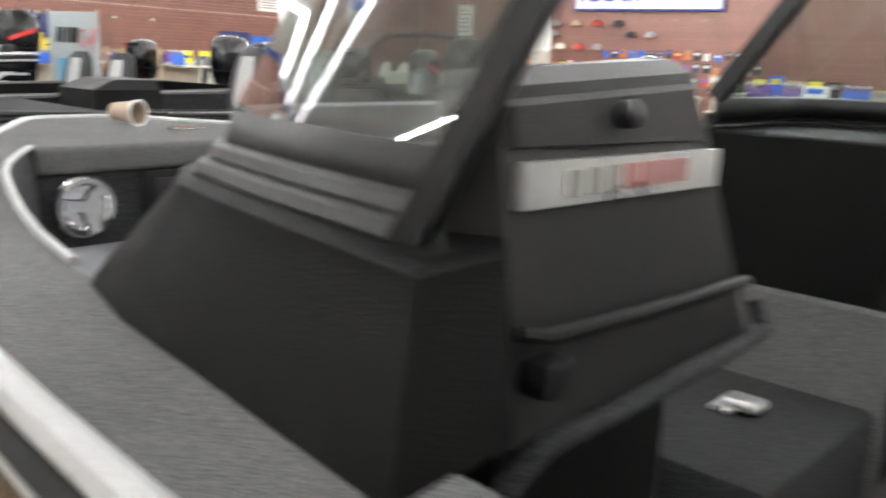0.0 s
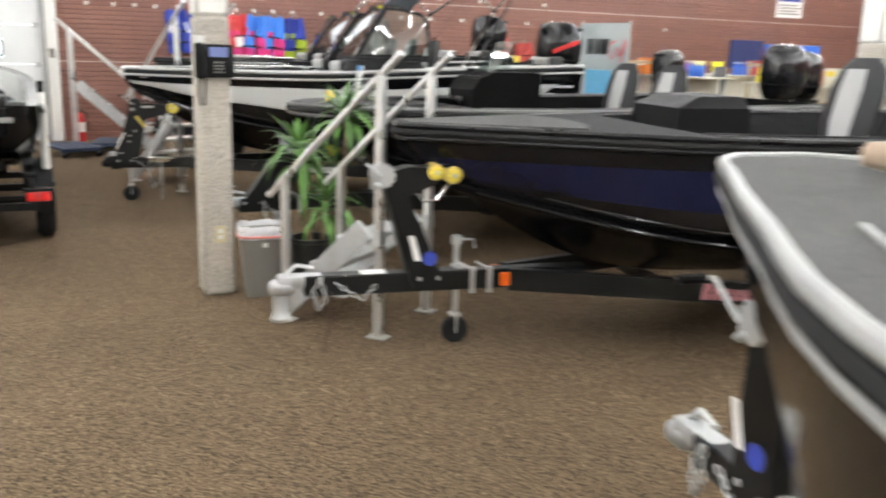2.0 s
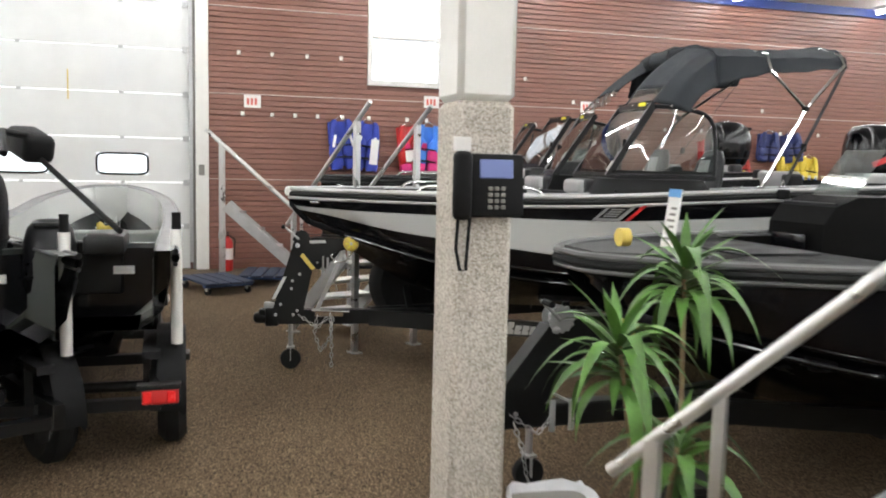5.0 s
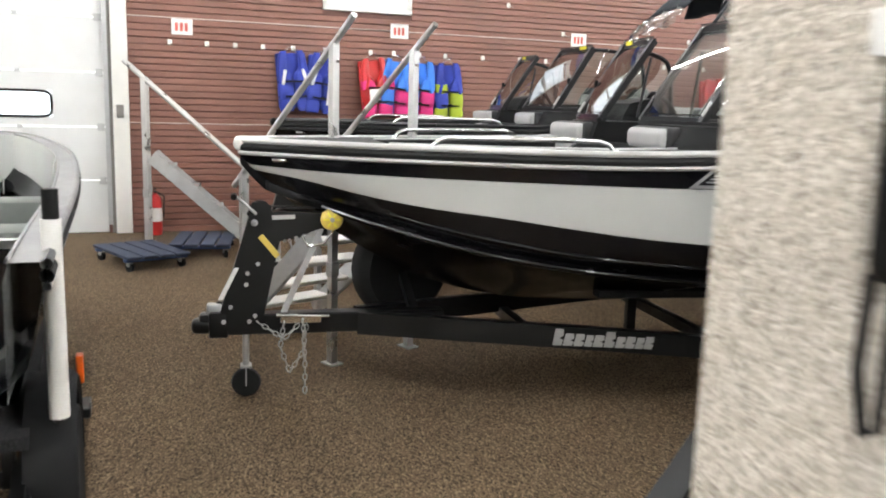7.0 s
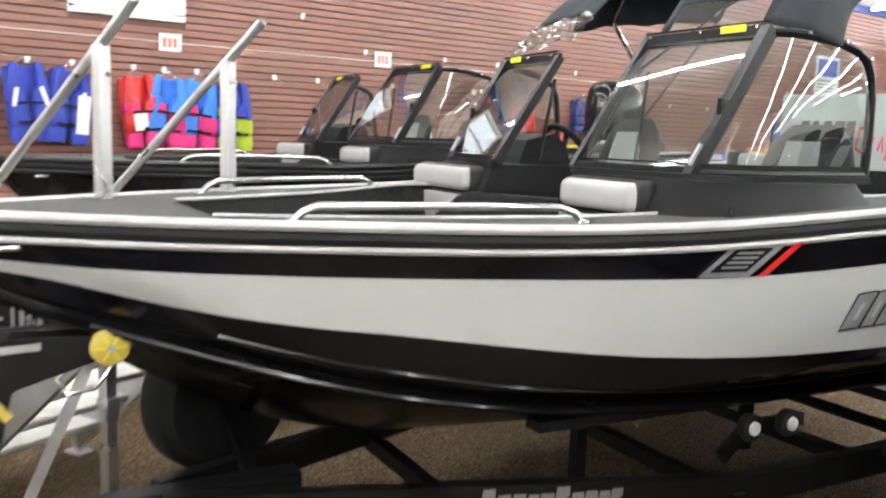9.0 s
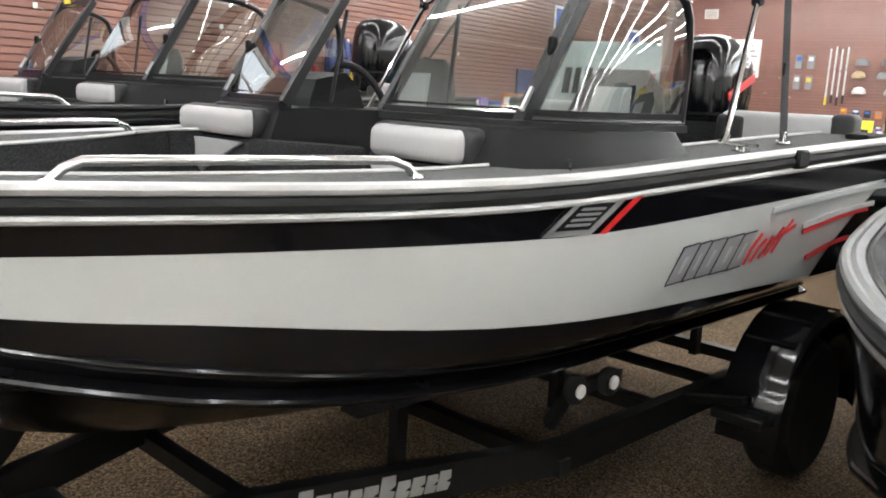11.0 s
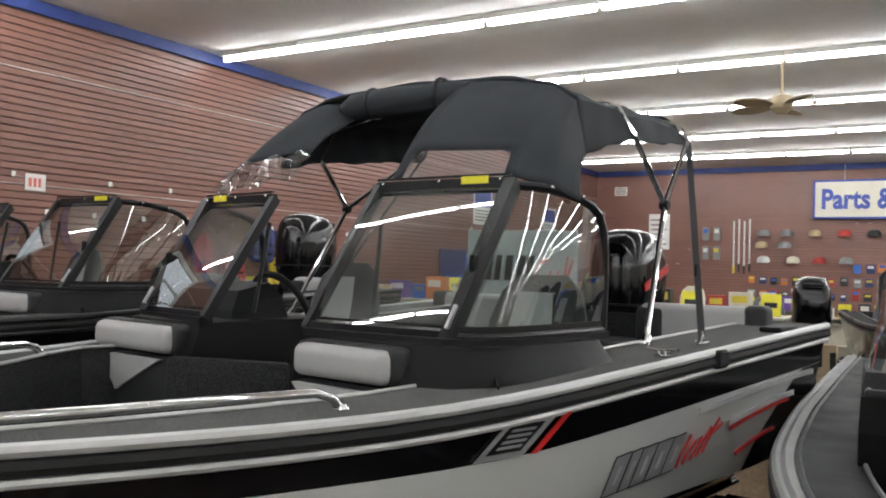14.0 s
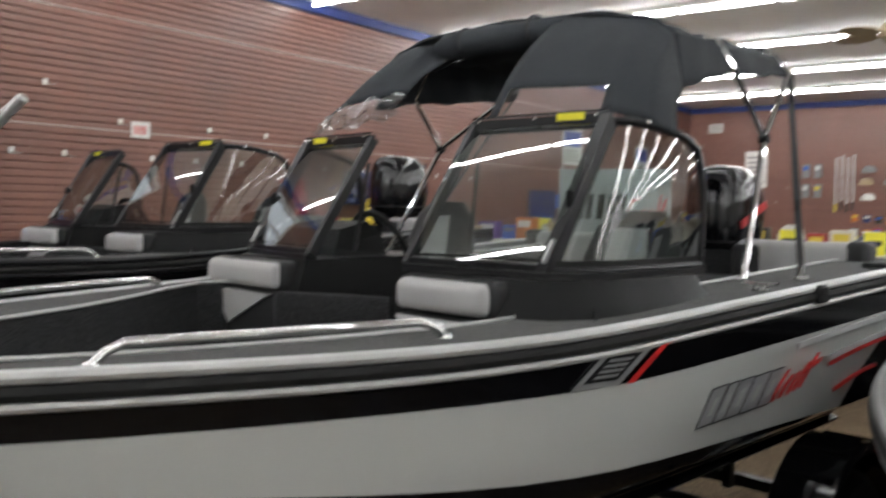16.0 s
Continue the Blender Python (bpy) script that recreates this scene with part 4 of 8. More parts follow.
        for u, yy in ((2.62, rw - 0.10), (2.80, rw - 0.08)):
            rl = part("keel_roller", Geo().lathe([(0.02, -0.02), (0.05, -0.018), (0.055, 0), (0.05, 0.018), (0.02, 0.02)], 16, pose(u, s * (yy + 0.1), 0.61, 90, 0, 0)), RUBBER, t)
            part("roller_hub", Geo().lathe([(0.012, -0.03), (0.026, -0.028), (0.026, 0.028), (0.012, 0.03)], 14, pose(u, s * (yy + 0.1), 0.61, 90, 0, 0)), PAPER, rl)
        part("roller_arm", Geo().bar([(2.5, s * (rw - 0.02), 0.5), (2.62, s * (rw - 0.02), 0.6), (2.9, s * rw, 0.61)], 0.03, 0.05), BLACK_STEEL, t)
    for u in (1.6, 2.6, 3.4, 4.45):
        hw = 0.38 if u < 2 else rw
        part("cross_member", Geo().bar([(u, -hw, z - 0.09), (u, hw, z - 0.09)], 0.06, 0.06), BLACK_STEEL, t)
    part("axle", Geo().tube([(wheel_u, -half, 0.32), (wheel_u, half, 0.32)], 0.03, 10), BLACK_STEEL, t)
    # coupler
    g = Geo().rbox((nose - 0.02, side - 0.045, z - 0.01), (nose + 0.22, side + 0.045, z + 0.06), 0.02, 2).rbox((nose - 0.06, side - 0.05, z - 0.05), (nose + 0.07, side + 0.05, z + 0.03), 0.03, 3)
    g.tube([(nose + 0.02, side, z + 0.05), (nose + 0.08, side, z + 0.11), (nose + 0.17, side, z + 0.09)], 0.012, 6)
    part("coupler", g, zinc, t, "zinc-plated ball coupler")
    if sticker:
        chain(t, [(nose + 0.2, side - 0.06, z + 0.05), (nose + 0.23, side - 0.075, z - 0.06), (nose + 0.19, side - 0.075, z - 0.12), (nose + 0.16, side - 0.065, z - 0.02), (nose + 0.21, side - 0.07, z + 0.06)])
    if not (dangle or sticker):
        chain(t, [(nose + 0.3, side - 0.06, z - 0.02), (nose + 0.34, side - 0.08, z - 0.14), (nose + 0.37, side - 0.07, z - 0.28), (nose + 0.4, side - 0.07, z - 0.36)])
    chain(t, [(nose + 0.28, side - 0.06, z + 0.02), (nose + 0.42, side - 0.065, z - 0.08), (nose + 0.5, side - 0.06, z + 0.0)])
    # jack
    up = 0.22 if tall_jack else 0.0
    jg = Geo().tube([(jack_x, jack_y, 0.17), (jack_x, jack_y, z + up - 0.05)], 0.018, 10).tube([(jack_x, jack_y, z + up - 0.05), (jack_x, jack_y, z + up)], 0.03, 10)
    if tall_jack:
        jg.tube([(jack_x, jack_y, z + up - 0.02), (jack_x + 0.09, jack_y - 0.02, z + up - 0.02), (jack_x + 0.1, jack_y - 0.02, z + up - 0.07)], 0.007, 6)
    j = part("jack", jg, GALV, t, "swing-up tongue jack")
    if tall_jack:
        for q in (0.05, 0.15):
            part("u_bolt", Geo().bar([(jack_x + q, side - 0.056, z - 0.075), (jack_x + q, side - 0.056, z + 0.075)], 0.012, 0.026).tube([(jack_x + q, side - 0.056, z + 0.06), (jack_x + q - 0.06, side + 0.02, z + 0.085)], 0.007, 6), GALV, j)
    if dangle:
        part("swivel_clamp", Geo().rbox((nose + 0.40, side - 0.075, z + 0.005), (nose + 0.62, side - 0.05, z + 0.05), 0.006, 1).tube([(nose + 0.38, side - 0.08, z + 0.055), (nose + 0.66, side - 0.08, z + 0.045)], 0.010, 8), CHROME, t, "zinc swivel jack clamp")
        chain(t, [(nose + 0.42, side - 0.075, z + 0.02), (nose + 0.40, side - 0.08, z - 0.12), (nose + 0.45, side - 0.08, z - 0.26), (nose + 0.52, side - 0.08, z - 0.15), (nose + 0.54, side - 0.075, z)])
        chain(t, [(nose + 0.52, side - 0.08, z + 0.03), (nose + 0.53, side - 0.085, z - 0.2), (nose + 0.53, side - 0.085, 0.03)])
        part("tongue_cap", Geo().rbox((nose + 0.03, side - 0.056, z - 0.07), (nose + 0.13, side + 0.056, z + 0.07), 0.012, 2), BLACK_STEEL, t)
        part("tongue_latch", Geo().rbox((nose + 0.02, side - 0.03, z + 0.06), (nose + 0.10, side + 0.03, z + 0.11), 0.012, 2), GALV, t)
    if dangle or sticker:
        xx = nose + (0.10 if dangle else 0.42)
        part("warning_label", Geo().rbox((xx, side - 0.045, z + 0.055), (xx + 0.14, side + 0.045, z + 0.0575), 0.001, 1), PAPER, t, "white warning label")
    part("jack_clamp", Geo().rbox((jack_x - 0.035, min(jack_y, side) - 0.01, z - 0.06), (jack_x + 0.035, max(jack_y, side), z + 0.06), 0.006, 1), GALV, j)
    part("jack_wheel", Geo().lathe([(0.03, -0.028), (0.075, -0.025), (0.08, 0), (0.075, 0.025), (0.03, 0.028)], 20, pose(jack_x, jack_y, 0.08, 90, 0, 0)), RUBBER, j)
    part("jack_fork", Geo().bar([(jack_x, jack_y - 0.035, 0.07), (jack_x, jack_y - 0.035, 0.18)], 0.03, 0.006).bar([(jack_x, jack_y + 0.035, 0.07), (jack_x, jack_y + 0.035, 0.18)], 0.03, 0.006).rbox((jack_x - 0.03, jack_y - 0.04, 0.165), (jack_x + 0.03, jack_y + 0.04, 0.178), 0.004, 1), GALV, j)
    if sticker and nose < -0.5:
        part("breakaway_cable", Geo().tube([(nose + 0.26, side - 0.06, z - 0.03), (nose + 0.25, side - 0.07, z - 0.2), (nose + 0.21, side - 0.075, 0.05)], 0.006, 6), CABLE_BROWN, t, "brown cable hanging to the floor")
        part("coupler_lock", Geo().lathe([(0.05, 0), (0.055, 0.02), (0.04, 0.05), (0.045, 0.14)], 14, pose(nose + 0.0, side, z - 0.19)), GALV, t)
    # winch post leaning aft, winch and bow roller
    rx, rz = roller
    b0, b1, c0, c1 = post or (nose + 0.10, nose + 0.38, rx - 0.38, rx - 0.16)
    outline = [(b0, z - 0.03), (b1, z - 0.03), (c1, rz - 0.12), (rx - 0.02, rz - 0.05), (rx - 0.03, rz + 0.03), (c1, rz + 0.04), (c0, rz + 0.0)]
    mm = Matrix(((1, 0, 0, 0), (0, 0, 1, side), (0, 1, 0, 0), (0, 0, 0, 1)))
    wp = part("winch_post", Geo().prism(outline, -0.055, 0.055, mm), BLACK_STEEL, t, "folded black steel winch post", smooth=False)
    for q in (0.2, 0.75):
        part("post_bolt", Geo().lathe([(0.012, -0.064), (0.012, 0.064)], 8, pose(b0 + (b1 - b0) * q, side, z + 0.02, 90, 0, 0)), GALV, wp)
    prof = [(0.012, -0.085), (0.032, -0.084), (0.056, -0.072), (0.06, -0.06), (0.054, -0.042), (0.026, -0.02), (0.02, 0.0), (0.026, 0.02), (0.054, 0.042), (0.06, 0.06), (0.056, 0.072), (0.032, 0.084), (0.012, 0.085)]
    spots = ((rx - 0.035, rz + 0.012, 0.74), (rx + 0.06, rz - 0.004, 0.8)) if sticker else ((rx + 0.02, rz, 1.0),)
    for px, pz, k in spots:
        ro = part("bow_roller", Geo().lathe([(r * k, d * k) for r, d in prof], 22, pose(px, side - 0.02, pz, 90, 0, 0)), YELLOW, t, "yellow polyurethane bow roller")
        part("roller_pin", Geo().lathe([(0.012, -0.1 * k), (0.012, 0.1 * k)], 8, pose(px, side - 0.02, pz, 90, 0, 0)), GALV, ro)
        for q in range(6):
            part("roller_rib", Geo().bar([(0, 0, 0.0), (0.045 * k * math.cos(q * math.pi / 3), 0.045 * k * math.sin(q * math.pi / 3), 0)], 0.008, 0.006, pose(px, side - 0.02 - 0.084 * k, pz, 90, 0, 0)), STICKER_YELLOW, ro)
    wx, wz = (c0 + 0.01, rz - 0.005) if sticker else (c0 + 0.06, rz + 0.03)
    w = part("winch", Geo().lathe([(0.02, -0.046), (0.058, -0.044), (0.058, -0.038), (0.028, -0.034), (0.028, 0.034), (0.058, 0.038), (0.058, 0.044), (0.02, 0.046)], 24, pose(wx, side, wz, 90, 0, 0)), zinc, t, "hand winch with geared drum")
    part("winch_frame", Geo().prism([(wx - 0.05, wz - 0.09), (wx + 0.06, wz - 0.09), (wx + 0.03, wz + 0.03), (wx - 0.03, wz + 0.03)], side + 0.07 - side, 0.076, Matrix(((1, 0, 0, 0), (0, 0, 1, side), (0, 1, 0, 0), (0, 0, 0, 1)))), GALV, w, smooth=False)
    gear = []
    for i in range(48):
        r = 0.068 if i % 4 < 2 else 0.061
        gear.append((r * math.cos(i * math.pi / 24), r * math.sin(i * math.pi / 24)))
    part("winch_gear", Geo().prism(gear, -0.006, 0.006, pose(wx, side - 0.058, wz, 90, 0, 0)), zinc, w, "toothed gear wheel", smooth=False)
    part("winch_pinion", Geo().lathe([(0.008, -0.03), (0.018, -0.02), (0.018, 0.012), (0.008, 0.03)], 10, pose(wx - 0.03, side - 0.062, wz - 0.05, 90, 0, 0)), GALV, w)
    part("winch_hub", Geo().lathe([(0.006, -0.075), (0.02, -0.072), (0.024, -0.062)], 12, pose(wx, side, wz, 90, 0, 0)), BLACK_STEEL, w)
    part("strap_hook", Geo().tube([(rx + 0.05, side - 0.03, rz - 0.05), (rx - 0.02, side - 0.035, rz - 0.14), (rx - 0.10, side - 0.035, rz - 0.15), (rx - 0.13, side - 0.03, rz - 0.10), (rx - 0.09, side - 0.03, rz - 0.07)], 0.007, 6), CHROME, w)
    part("winch_crank", Geo().tube([(wx - 0.02, side - 0.09, wz), (wx - 0.13, side - 0.11, wz + 0.1), (wx - 0.13, side - 0.2, wz + 0.1)], 0.009, 6), GALV, w)
    part("winch_grip", Geo().tube([(wx - 0.13, side - 0.14, wz + 0.1), (wx - 0.13, side - 0.23, wz + 0.1)], 0.016, 8), BLACK_PLASTIC, w)
    part("winch_strap", Geo().bar([(wx + 0.03, side, wz + 0.03), (rx + 0.08, side, rz + 0.05)], 0.045, 0.004), VINYL_DARK, w)
    # a steel prop between post and tongue
    if not tall_jack:
        part("post_brace", Geo().bar([(b1 + 0.12, side, z + 0.05), (rx - 0.03, side, rz - 0.06)], 0.03, 0.03), GALV, t)
    if dangle:
        part("edge_label", Geo().prism([(b0 + 0.02, z + 0.14), (b0 + 0.045, z + 0.14), (b0 + 0.13, z + 0.31), (b0 + 0.105, z + 0.31)], 0.055, 0.0575, Matrix(((1, 0, 0, 0), (0, 0, -1, side), (0, 1, 0, 0), (0, 0, 0, 1)))), PAPER, wp, "white label along the post", smooth=False)
        part("arm_mark", Geo().bar([(c0 + 0.10, side - 0.057, rz + 0.005), (c0 + 0.24, side - 0.057, rz + 0.01)], 0.003, 0.022), GALV, wp, "pale maker's bar")
        part("strap_buckle", Geo().bar([(c0 + 0.06, side - 0.06, rz - 0.09), (c0 + 0.15, side - 0.062, rz - 0.20)], 0.008, 0.03), YELLOW, wp, "yellow strap with metal hook")
        for q, zz in ((0.3, 0.28), (0.36, 0.22), (0.2, 0.10), (0.8, 0.05), (0.45, 0.33)):
            part("post_bolt", Geo().lathe([(0.011, -0.066), (0.011, 0.066)], 8, pose(b0 + (c0 - b0) * zz / 0.5 + 0.24 * q, side, z + zz, 90, 0, 0)), GALV, wp)
    if sticker:
        part("round_label", Geo().lathe([(0.04, 0), (0.04, 0.002)], 20, pose((b0 + b1) / 2, side - 0.055, z + 0.13, 90, 0, 0)), BLUE, wp, "round blue label")
        part("white_label", Geo().prism([(b0 + 0.01, z + 0.12), (b0 + 0.045, z + 0.12), (b0 + 0.005, z + 0.26), (b0 - 0.03, z + 0.26)], 0.055, 0.0575, Matrix(((1, 0, 0, 0), (0, 0, -1, side), (0, 1, 0, 0), (0, 0, 0, 1)))), PAPER, wp, smooth=False)
    if spare:
        wheel(t, 0, 0, 0.31, 0.2, "spare_wheel", pose(*spare))
        part("spare_carrier", Geo().bar([(spare[0], side, z), (spare[0], spare[1], spare[2])], 0.05, 0.05), BLACK_STEEL, t)
    if letters:
        a = Vector((1.63, -0.42 + side / 2 - 0.031, z - 0.03 - 0.045))
        d = (Vector((2.6, -0.78 - 0.031, z - 0.06 - 0.045)) - a)
        turn = math.degrees(math.atan2(d.y, d.x))
        # a row of slanted shapes stands in for the maker's mark
        random.seed(5)
        x, mk = 0.0, None
        for i in range(10):
            w_, h_ = 0.046 + 0.014 * random.random(), (0.085 if i in (0, 5) else 0.058) + 0.01 * random.random()
            sh = Geo().prism([(x, 0), (x + w_ * 0.85, 0), (x + w_ * 0.85 + 0.01, h_ * 0.35), (x + w_ * 0.5 + 0.01, h_ * 0.42), (x + w_ * 0.8 + 0.014, h_ * 0.6), (x + w_ * 0.8 + 0.014, h_), (x + 0.014, h_)], 0, 0.003)
            x += w_
            if mk is None:
                mk = part("maker_mark", sh, letter_mat, t, "slanted row of grey marks", smooth=False, m=Matrix.Translation(a) @ Matrix.Rotation(radians(turn), 4, "Z") @ Matrix.Rotation(radians(90), 4, "X"))
            else:
                part("mark_shape", sh, letter_mat, mk, smooth=False)
    return t


for bt, main in ((boat_a, True), (boat_a2, False)):
    for s in (1, -1):
        console(bt, s)
        bow_rail(bt, HULL_A, s)
        cleat(bt, 3.12, s * 1.09, 1.462, 85 * s)
    helm(bt, 1)
    part("walkway_door", Geo().rbox((-0.02, -0.50, 1.05), (0.02, 0.0, 1.40), 0.018, 2, pose(2.10, 0.44, 0, 0, 0, 24)), DECK_DARK, bt, "carpeted walkway panel")
    part("bow_cap", Geo().rbox((-0.035, -0.075, 1.325), (0.16, 0.075, 1.398), 0.03, 3), PAPER if main else BLACK_PLASTIC, bt, "moulded bow cap")
    pedestal_seat(bt, 2.98, 0.66, 0.82)
    pedestal_seat(bt, 2.90, -0.53, 0.79)
    for s in (1, -1):
        part("nav_light", Geo().rbox((0.16, s * 0.135 - 0.02, 1.275), (0.28, s * 0.225 + 0.01, 1.295), 0.008, 2), CHROME, bt)
    rs = part("stern_bench", Geo().rbox((4.15, -0.98, 1.05), (4.55, 0.98, 1.40), 0.04, 3), VINYL_DARK, bt)
    for s in (1, -1):
        part("bench_back", Geo().rbox((4.38, s * 0.38, 1.38), (4.50, s * 1.0, 1.60), 0.035, 3), VINYL_GREY, rs, "pale grey bench back")
        part("bench_end", Geo().rbox((4.37, s * 0.93, 1.36), (4.51, s * 1.04, 1.61), 0.03, 3), VINYL_DARK, rs)
        part("bench_wing", Geo().rbox((4.37, s * 0.36, 1.36), (4.51, s * 0.52, 1.58), 0.03, 3), VINYL_DARK, rs)
    part("rod_holder", Geo().rbox((4.1, -1.20, 1.505), (4.35, -1.10, 1.53), 0.01, 2), BLACK_PLASTIC, bt)
    part("rail_joint", Geo().rbox((3.36, -1.21, 1.405), (3.46, -1.175, 1.475), 0.01, 1), BLACK_PLASTIC, bt)

# emblem, side lettering and stern flash on the striped boat
def on_side(h, u, z, off=0.003):
    """A pose on the near side of the hull: x along the hull, y up, z outwards."""
    def p(uu, zz):
        return Vector((uu, -side_y(h, uu, zz), zz))
    dx = (p(u + 0.05, z) - p(u - 0.05, z)).normalized()
    dy = (p(u, z + 0.03) - p(u, z - 0.03)).normalized()
    nz = dx.cross(dy).normalized()
    dy = nz.cross(dx)
    o = p(u, z) + nz * off
    return Matrix(((dx.x, dy.x, nz.x, o.x), (dx.y, dy.y, nz.y, o.y), (dx.z, dy.z, nz.z, o.z), (0, 0, 0, 1)))


def emblem(boat, h, u, z, k=1.0):
    m = on_side(h, u, z, 0.004) @ Matrix.Scale(k, 4)
    e = part("emblem", Geo().prism([(0, 0), (0.19, 0), (0.31, 0.115), (0.12, 0.115)], 0, 0.003), GALV, boat, "silver parallelogram emblem", smooth=False, m=m)
    part("emblem_plate", Geo().prism([(0.04, 0.018), (0.175, 0.018), (0.26, 0.098), (0.125, 0.098)], 0.003, 0.005), BLACK_FRAME, e, smooth=False)
    for i in range(4):
        part("emblem_bar", Geo().prism([(0.075 + 0.016 * i, 0.03 + 0.016 * i), (0.17 + 0.016 * i, 0.03 + 0.016 * i), (0.178 + 0.016 * i, 0.038 + 0.016 * i), (0.083 + 0.016 * i, 0.038 + 0.016 * i)], 0.005, 0.0065), GALV, e, smooth=False)
    part("emblem_flash", Geo().prism([(0.225, 0.0), (0.255, 0.0), (0.375, 0.115), (0.345, 0.115)], 0, 0.003), RED, e, "red slanted flash", smooth=False)


LETTER_SILVER = paint("silver_letter_film", (0.30, 0.30, 0.31), 0.35, metal=0.3)


def mark(boat, h, u, z, size=1.0, dark=LETTER_SILVER):
    """The maker's mark, drawn as slanted silver and red shapes."""
    m = on_side(h, u, z, 0.004) @ Matrix.Rotation(radians(3), 4, "Z") @ Matrix.Scale(size, 4)
    mk = part("maker_mark", Geo().prism([(0, 0), (0.014, 0), (0.03, 0.002), (0.016, 0.002)], 0, 0.002), dark, boat, "maker's mark in silver and red shapes", m=m, smooth=False)
    for x, w in ((0.0, 0.075), (0.088, 0.052), (0.152, 0.075), (0.24, 0.088), (0.34, 0.07)):
        sh = [(x, 0), (x + w, 0.002), (x + w + 0.05, 0.118), (x + 0.05, 0.114)]
        part("silver_shape", Geo().prism(sh, 0.0, 0.004), dark, mk, smooth=False)
        part("shape_shadow", Geo().prism([(px + 0.006 * (1 if i in (1, 2) else -0.6), py + 0.004 * (1 if i > 1 else -1.8)) for i, (px, py) in enumerate(sh)], -0.001, 0.0015), BLACK_FRAME, mk, smooth=False)
        part("shape_notch", Geo().prism([(x + w * 0.42 + 0.012, 0.03), (x + w * 0.62 + 0.012, 0.03), (x + w * 0.62 + 0.036, 0.085), (x + w * 0.42 + 0.036, 0.085)], 0.004, 0.0055), WHITE_GLOSS, mk, smooth=False)
    for pth in ([(0.43, 0.0), (0.45, 0.05), (0.50, 0.105)], [(0.47, 0.005), (0.50, 0.05), (0.54, 0.08)], [(0.52, 0.01), (0.55, 0.05), (0.58, 0.085)], [(0.56, 0.015), (0.60, 0.07), (0.64, 0.11)], [(0.60, 0.02), (0.65, 0.09), (0.69, 0.135)], [(0.62, 0.075), (0.72, 0.11)]):
        part("red_stroke", Geo().bar([(x, y, 0.003) for x, y in pth], 0.012, 0.004), RED, mk, smooth=False)


# lifting strakes pressed into the lower hull sides
for bo, h, drop in ((boat_a, HULL_A, (0.05, 0.13)), (boat_b, HULL_B, (0.06,)), (boat_d, HULL_D, (0.06,))):
    for dz in drop:
        for s in (1, -1):
            pts = []
            for i in range(25):
                u = 0.75 + 3.7 * i / 24
                zz = h["zc"](u) + (0.10 - dz)
                pts.append(Vector((u, s * (side_y(h, u, zz) + 0.001), zz)))
            part("hull_strake", Geo().tube(pts, 0.009, 8), BLACK_GLOSS, bo)
emblem(boat_a, HULL_A, 2.10, 1.232)
mark(boat_a, HULL_A, 2.76, 1.02, 1.1)
emblem(boat_b, HULL_B, 1.95, 1.10)
for dz, u0, u1, ma in ((0.0, 3.35, 4.55, GALV), (-0.085, 3.66, 4.35, GALV), (-0.11, 3.68, 4.30, RED), (-0.235, 3.80, 4.20, RED)):
    pts = []
    for i in range(9):
        f = i / 8
        u = u0 + (u1 - u0) * f
        zz = 1.245 + dz + 0.06 * math.sin(f * 1.5)
        pts.append(Vector((u, -side_y(HULL_A, u, zz) - 0.008, zz)))
    part("stern_flash", Geo().bar(pts, 0.006, 0.022 if ma is not RED else 0.016), ma, boat_a, "swept graphic line")

# the stripe runs out into a black panel swept back towards the transom
rows = []
for i in range(10):
    u = 3.92 + 0.728 * i / 9
    lo = HULL_A["z2"](u) - 0.002
    hi = lo + (HULL_A["z1"](u) - lo) * min(1.0, max(0.0, (u - 3.92) / 0.46)) ** 0.75
    rows.append([(u, -side_y(HULL_A, u, lo + (hi - lo) * k / 5) - 0.004, lo + (hi - lo) * k / 5) for k in range(6)])
part("stern_panel", Geo().loft(rows), BLACK_GLOSS, boat_a, "glossy black swept stern panel")
# bimini top of the striped boat
bim = thing("bimini_top", POSE_A, "charcoal canvas bimini top on folding steel bows", "boat canopy")


FRONT_Y = [-0.78, -0.73, -0.62, -0.45, -0.22, 0.1, 0.42, 0.66, 0.82, 0.92, 0.97]
FRONT_Z = [2.34, 2.43, 2.492, 2.53, 2.555, 2.572, 2.568, 2.548, 2.515, 2.44, 2.35]
REAR_Z = [2.375, 2.45, 2.515, 2.555, 2.585, 2.60, 2.598, 2.575, 2.535, 2.46, 2.385]


def canopy_point(u, k):
    """A point of the canvas: u along the boat, k across it from one hem to the other."""
    f = (u - 3.08) / 1.03
    y, zf, zr = (lerp(k, range(11), v) for v in (FRONT_Y, FRONT_Z, REAR_Z))
    z = zf + (zr - zf) * f ** 0.8 - 0.022 * math.sin(math.pi * f) * (1 if 2 < k < 8 else 0.3)
    if k < 1:
        z = (1 - k) * lerp(u, [3.08, 3.25, 3.51, 4.11], [2.20, 2.262, 2.315, 2.375]) + k * z
    if k > 9:
        z = (k - 9) * lerp(u, [3.08, 3.3, 3.6, 4.11], [2.24, 2.29, 2.33, 2.385]) + (10 - k) * z
    wrinkle = 0.007 * math.sin(13 * u + 2.1 * k) * math.sin(math.pi * f) + 0.004 * math.sin(31 * u - 3.7 * k)
    return (u + 0.01 * math.sin(1.7 * k), y * (1 - 0.03 * f) + wrinkle * (1 if k < 1.5 or k > 8.5 else 0), z + wrinkle)


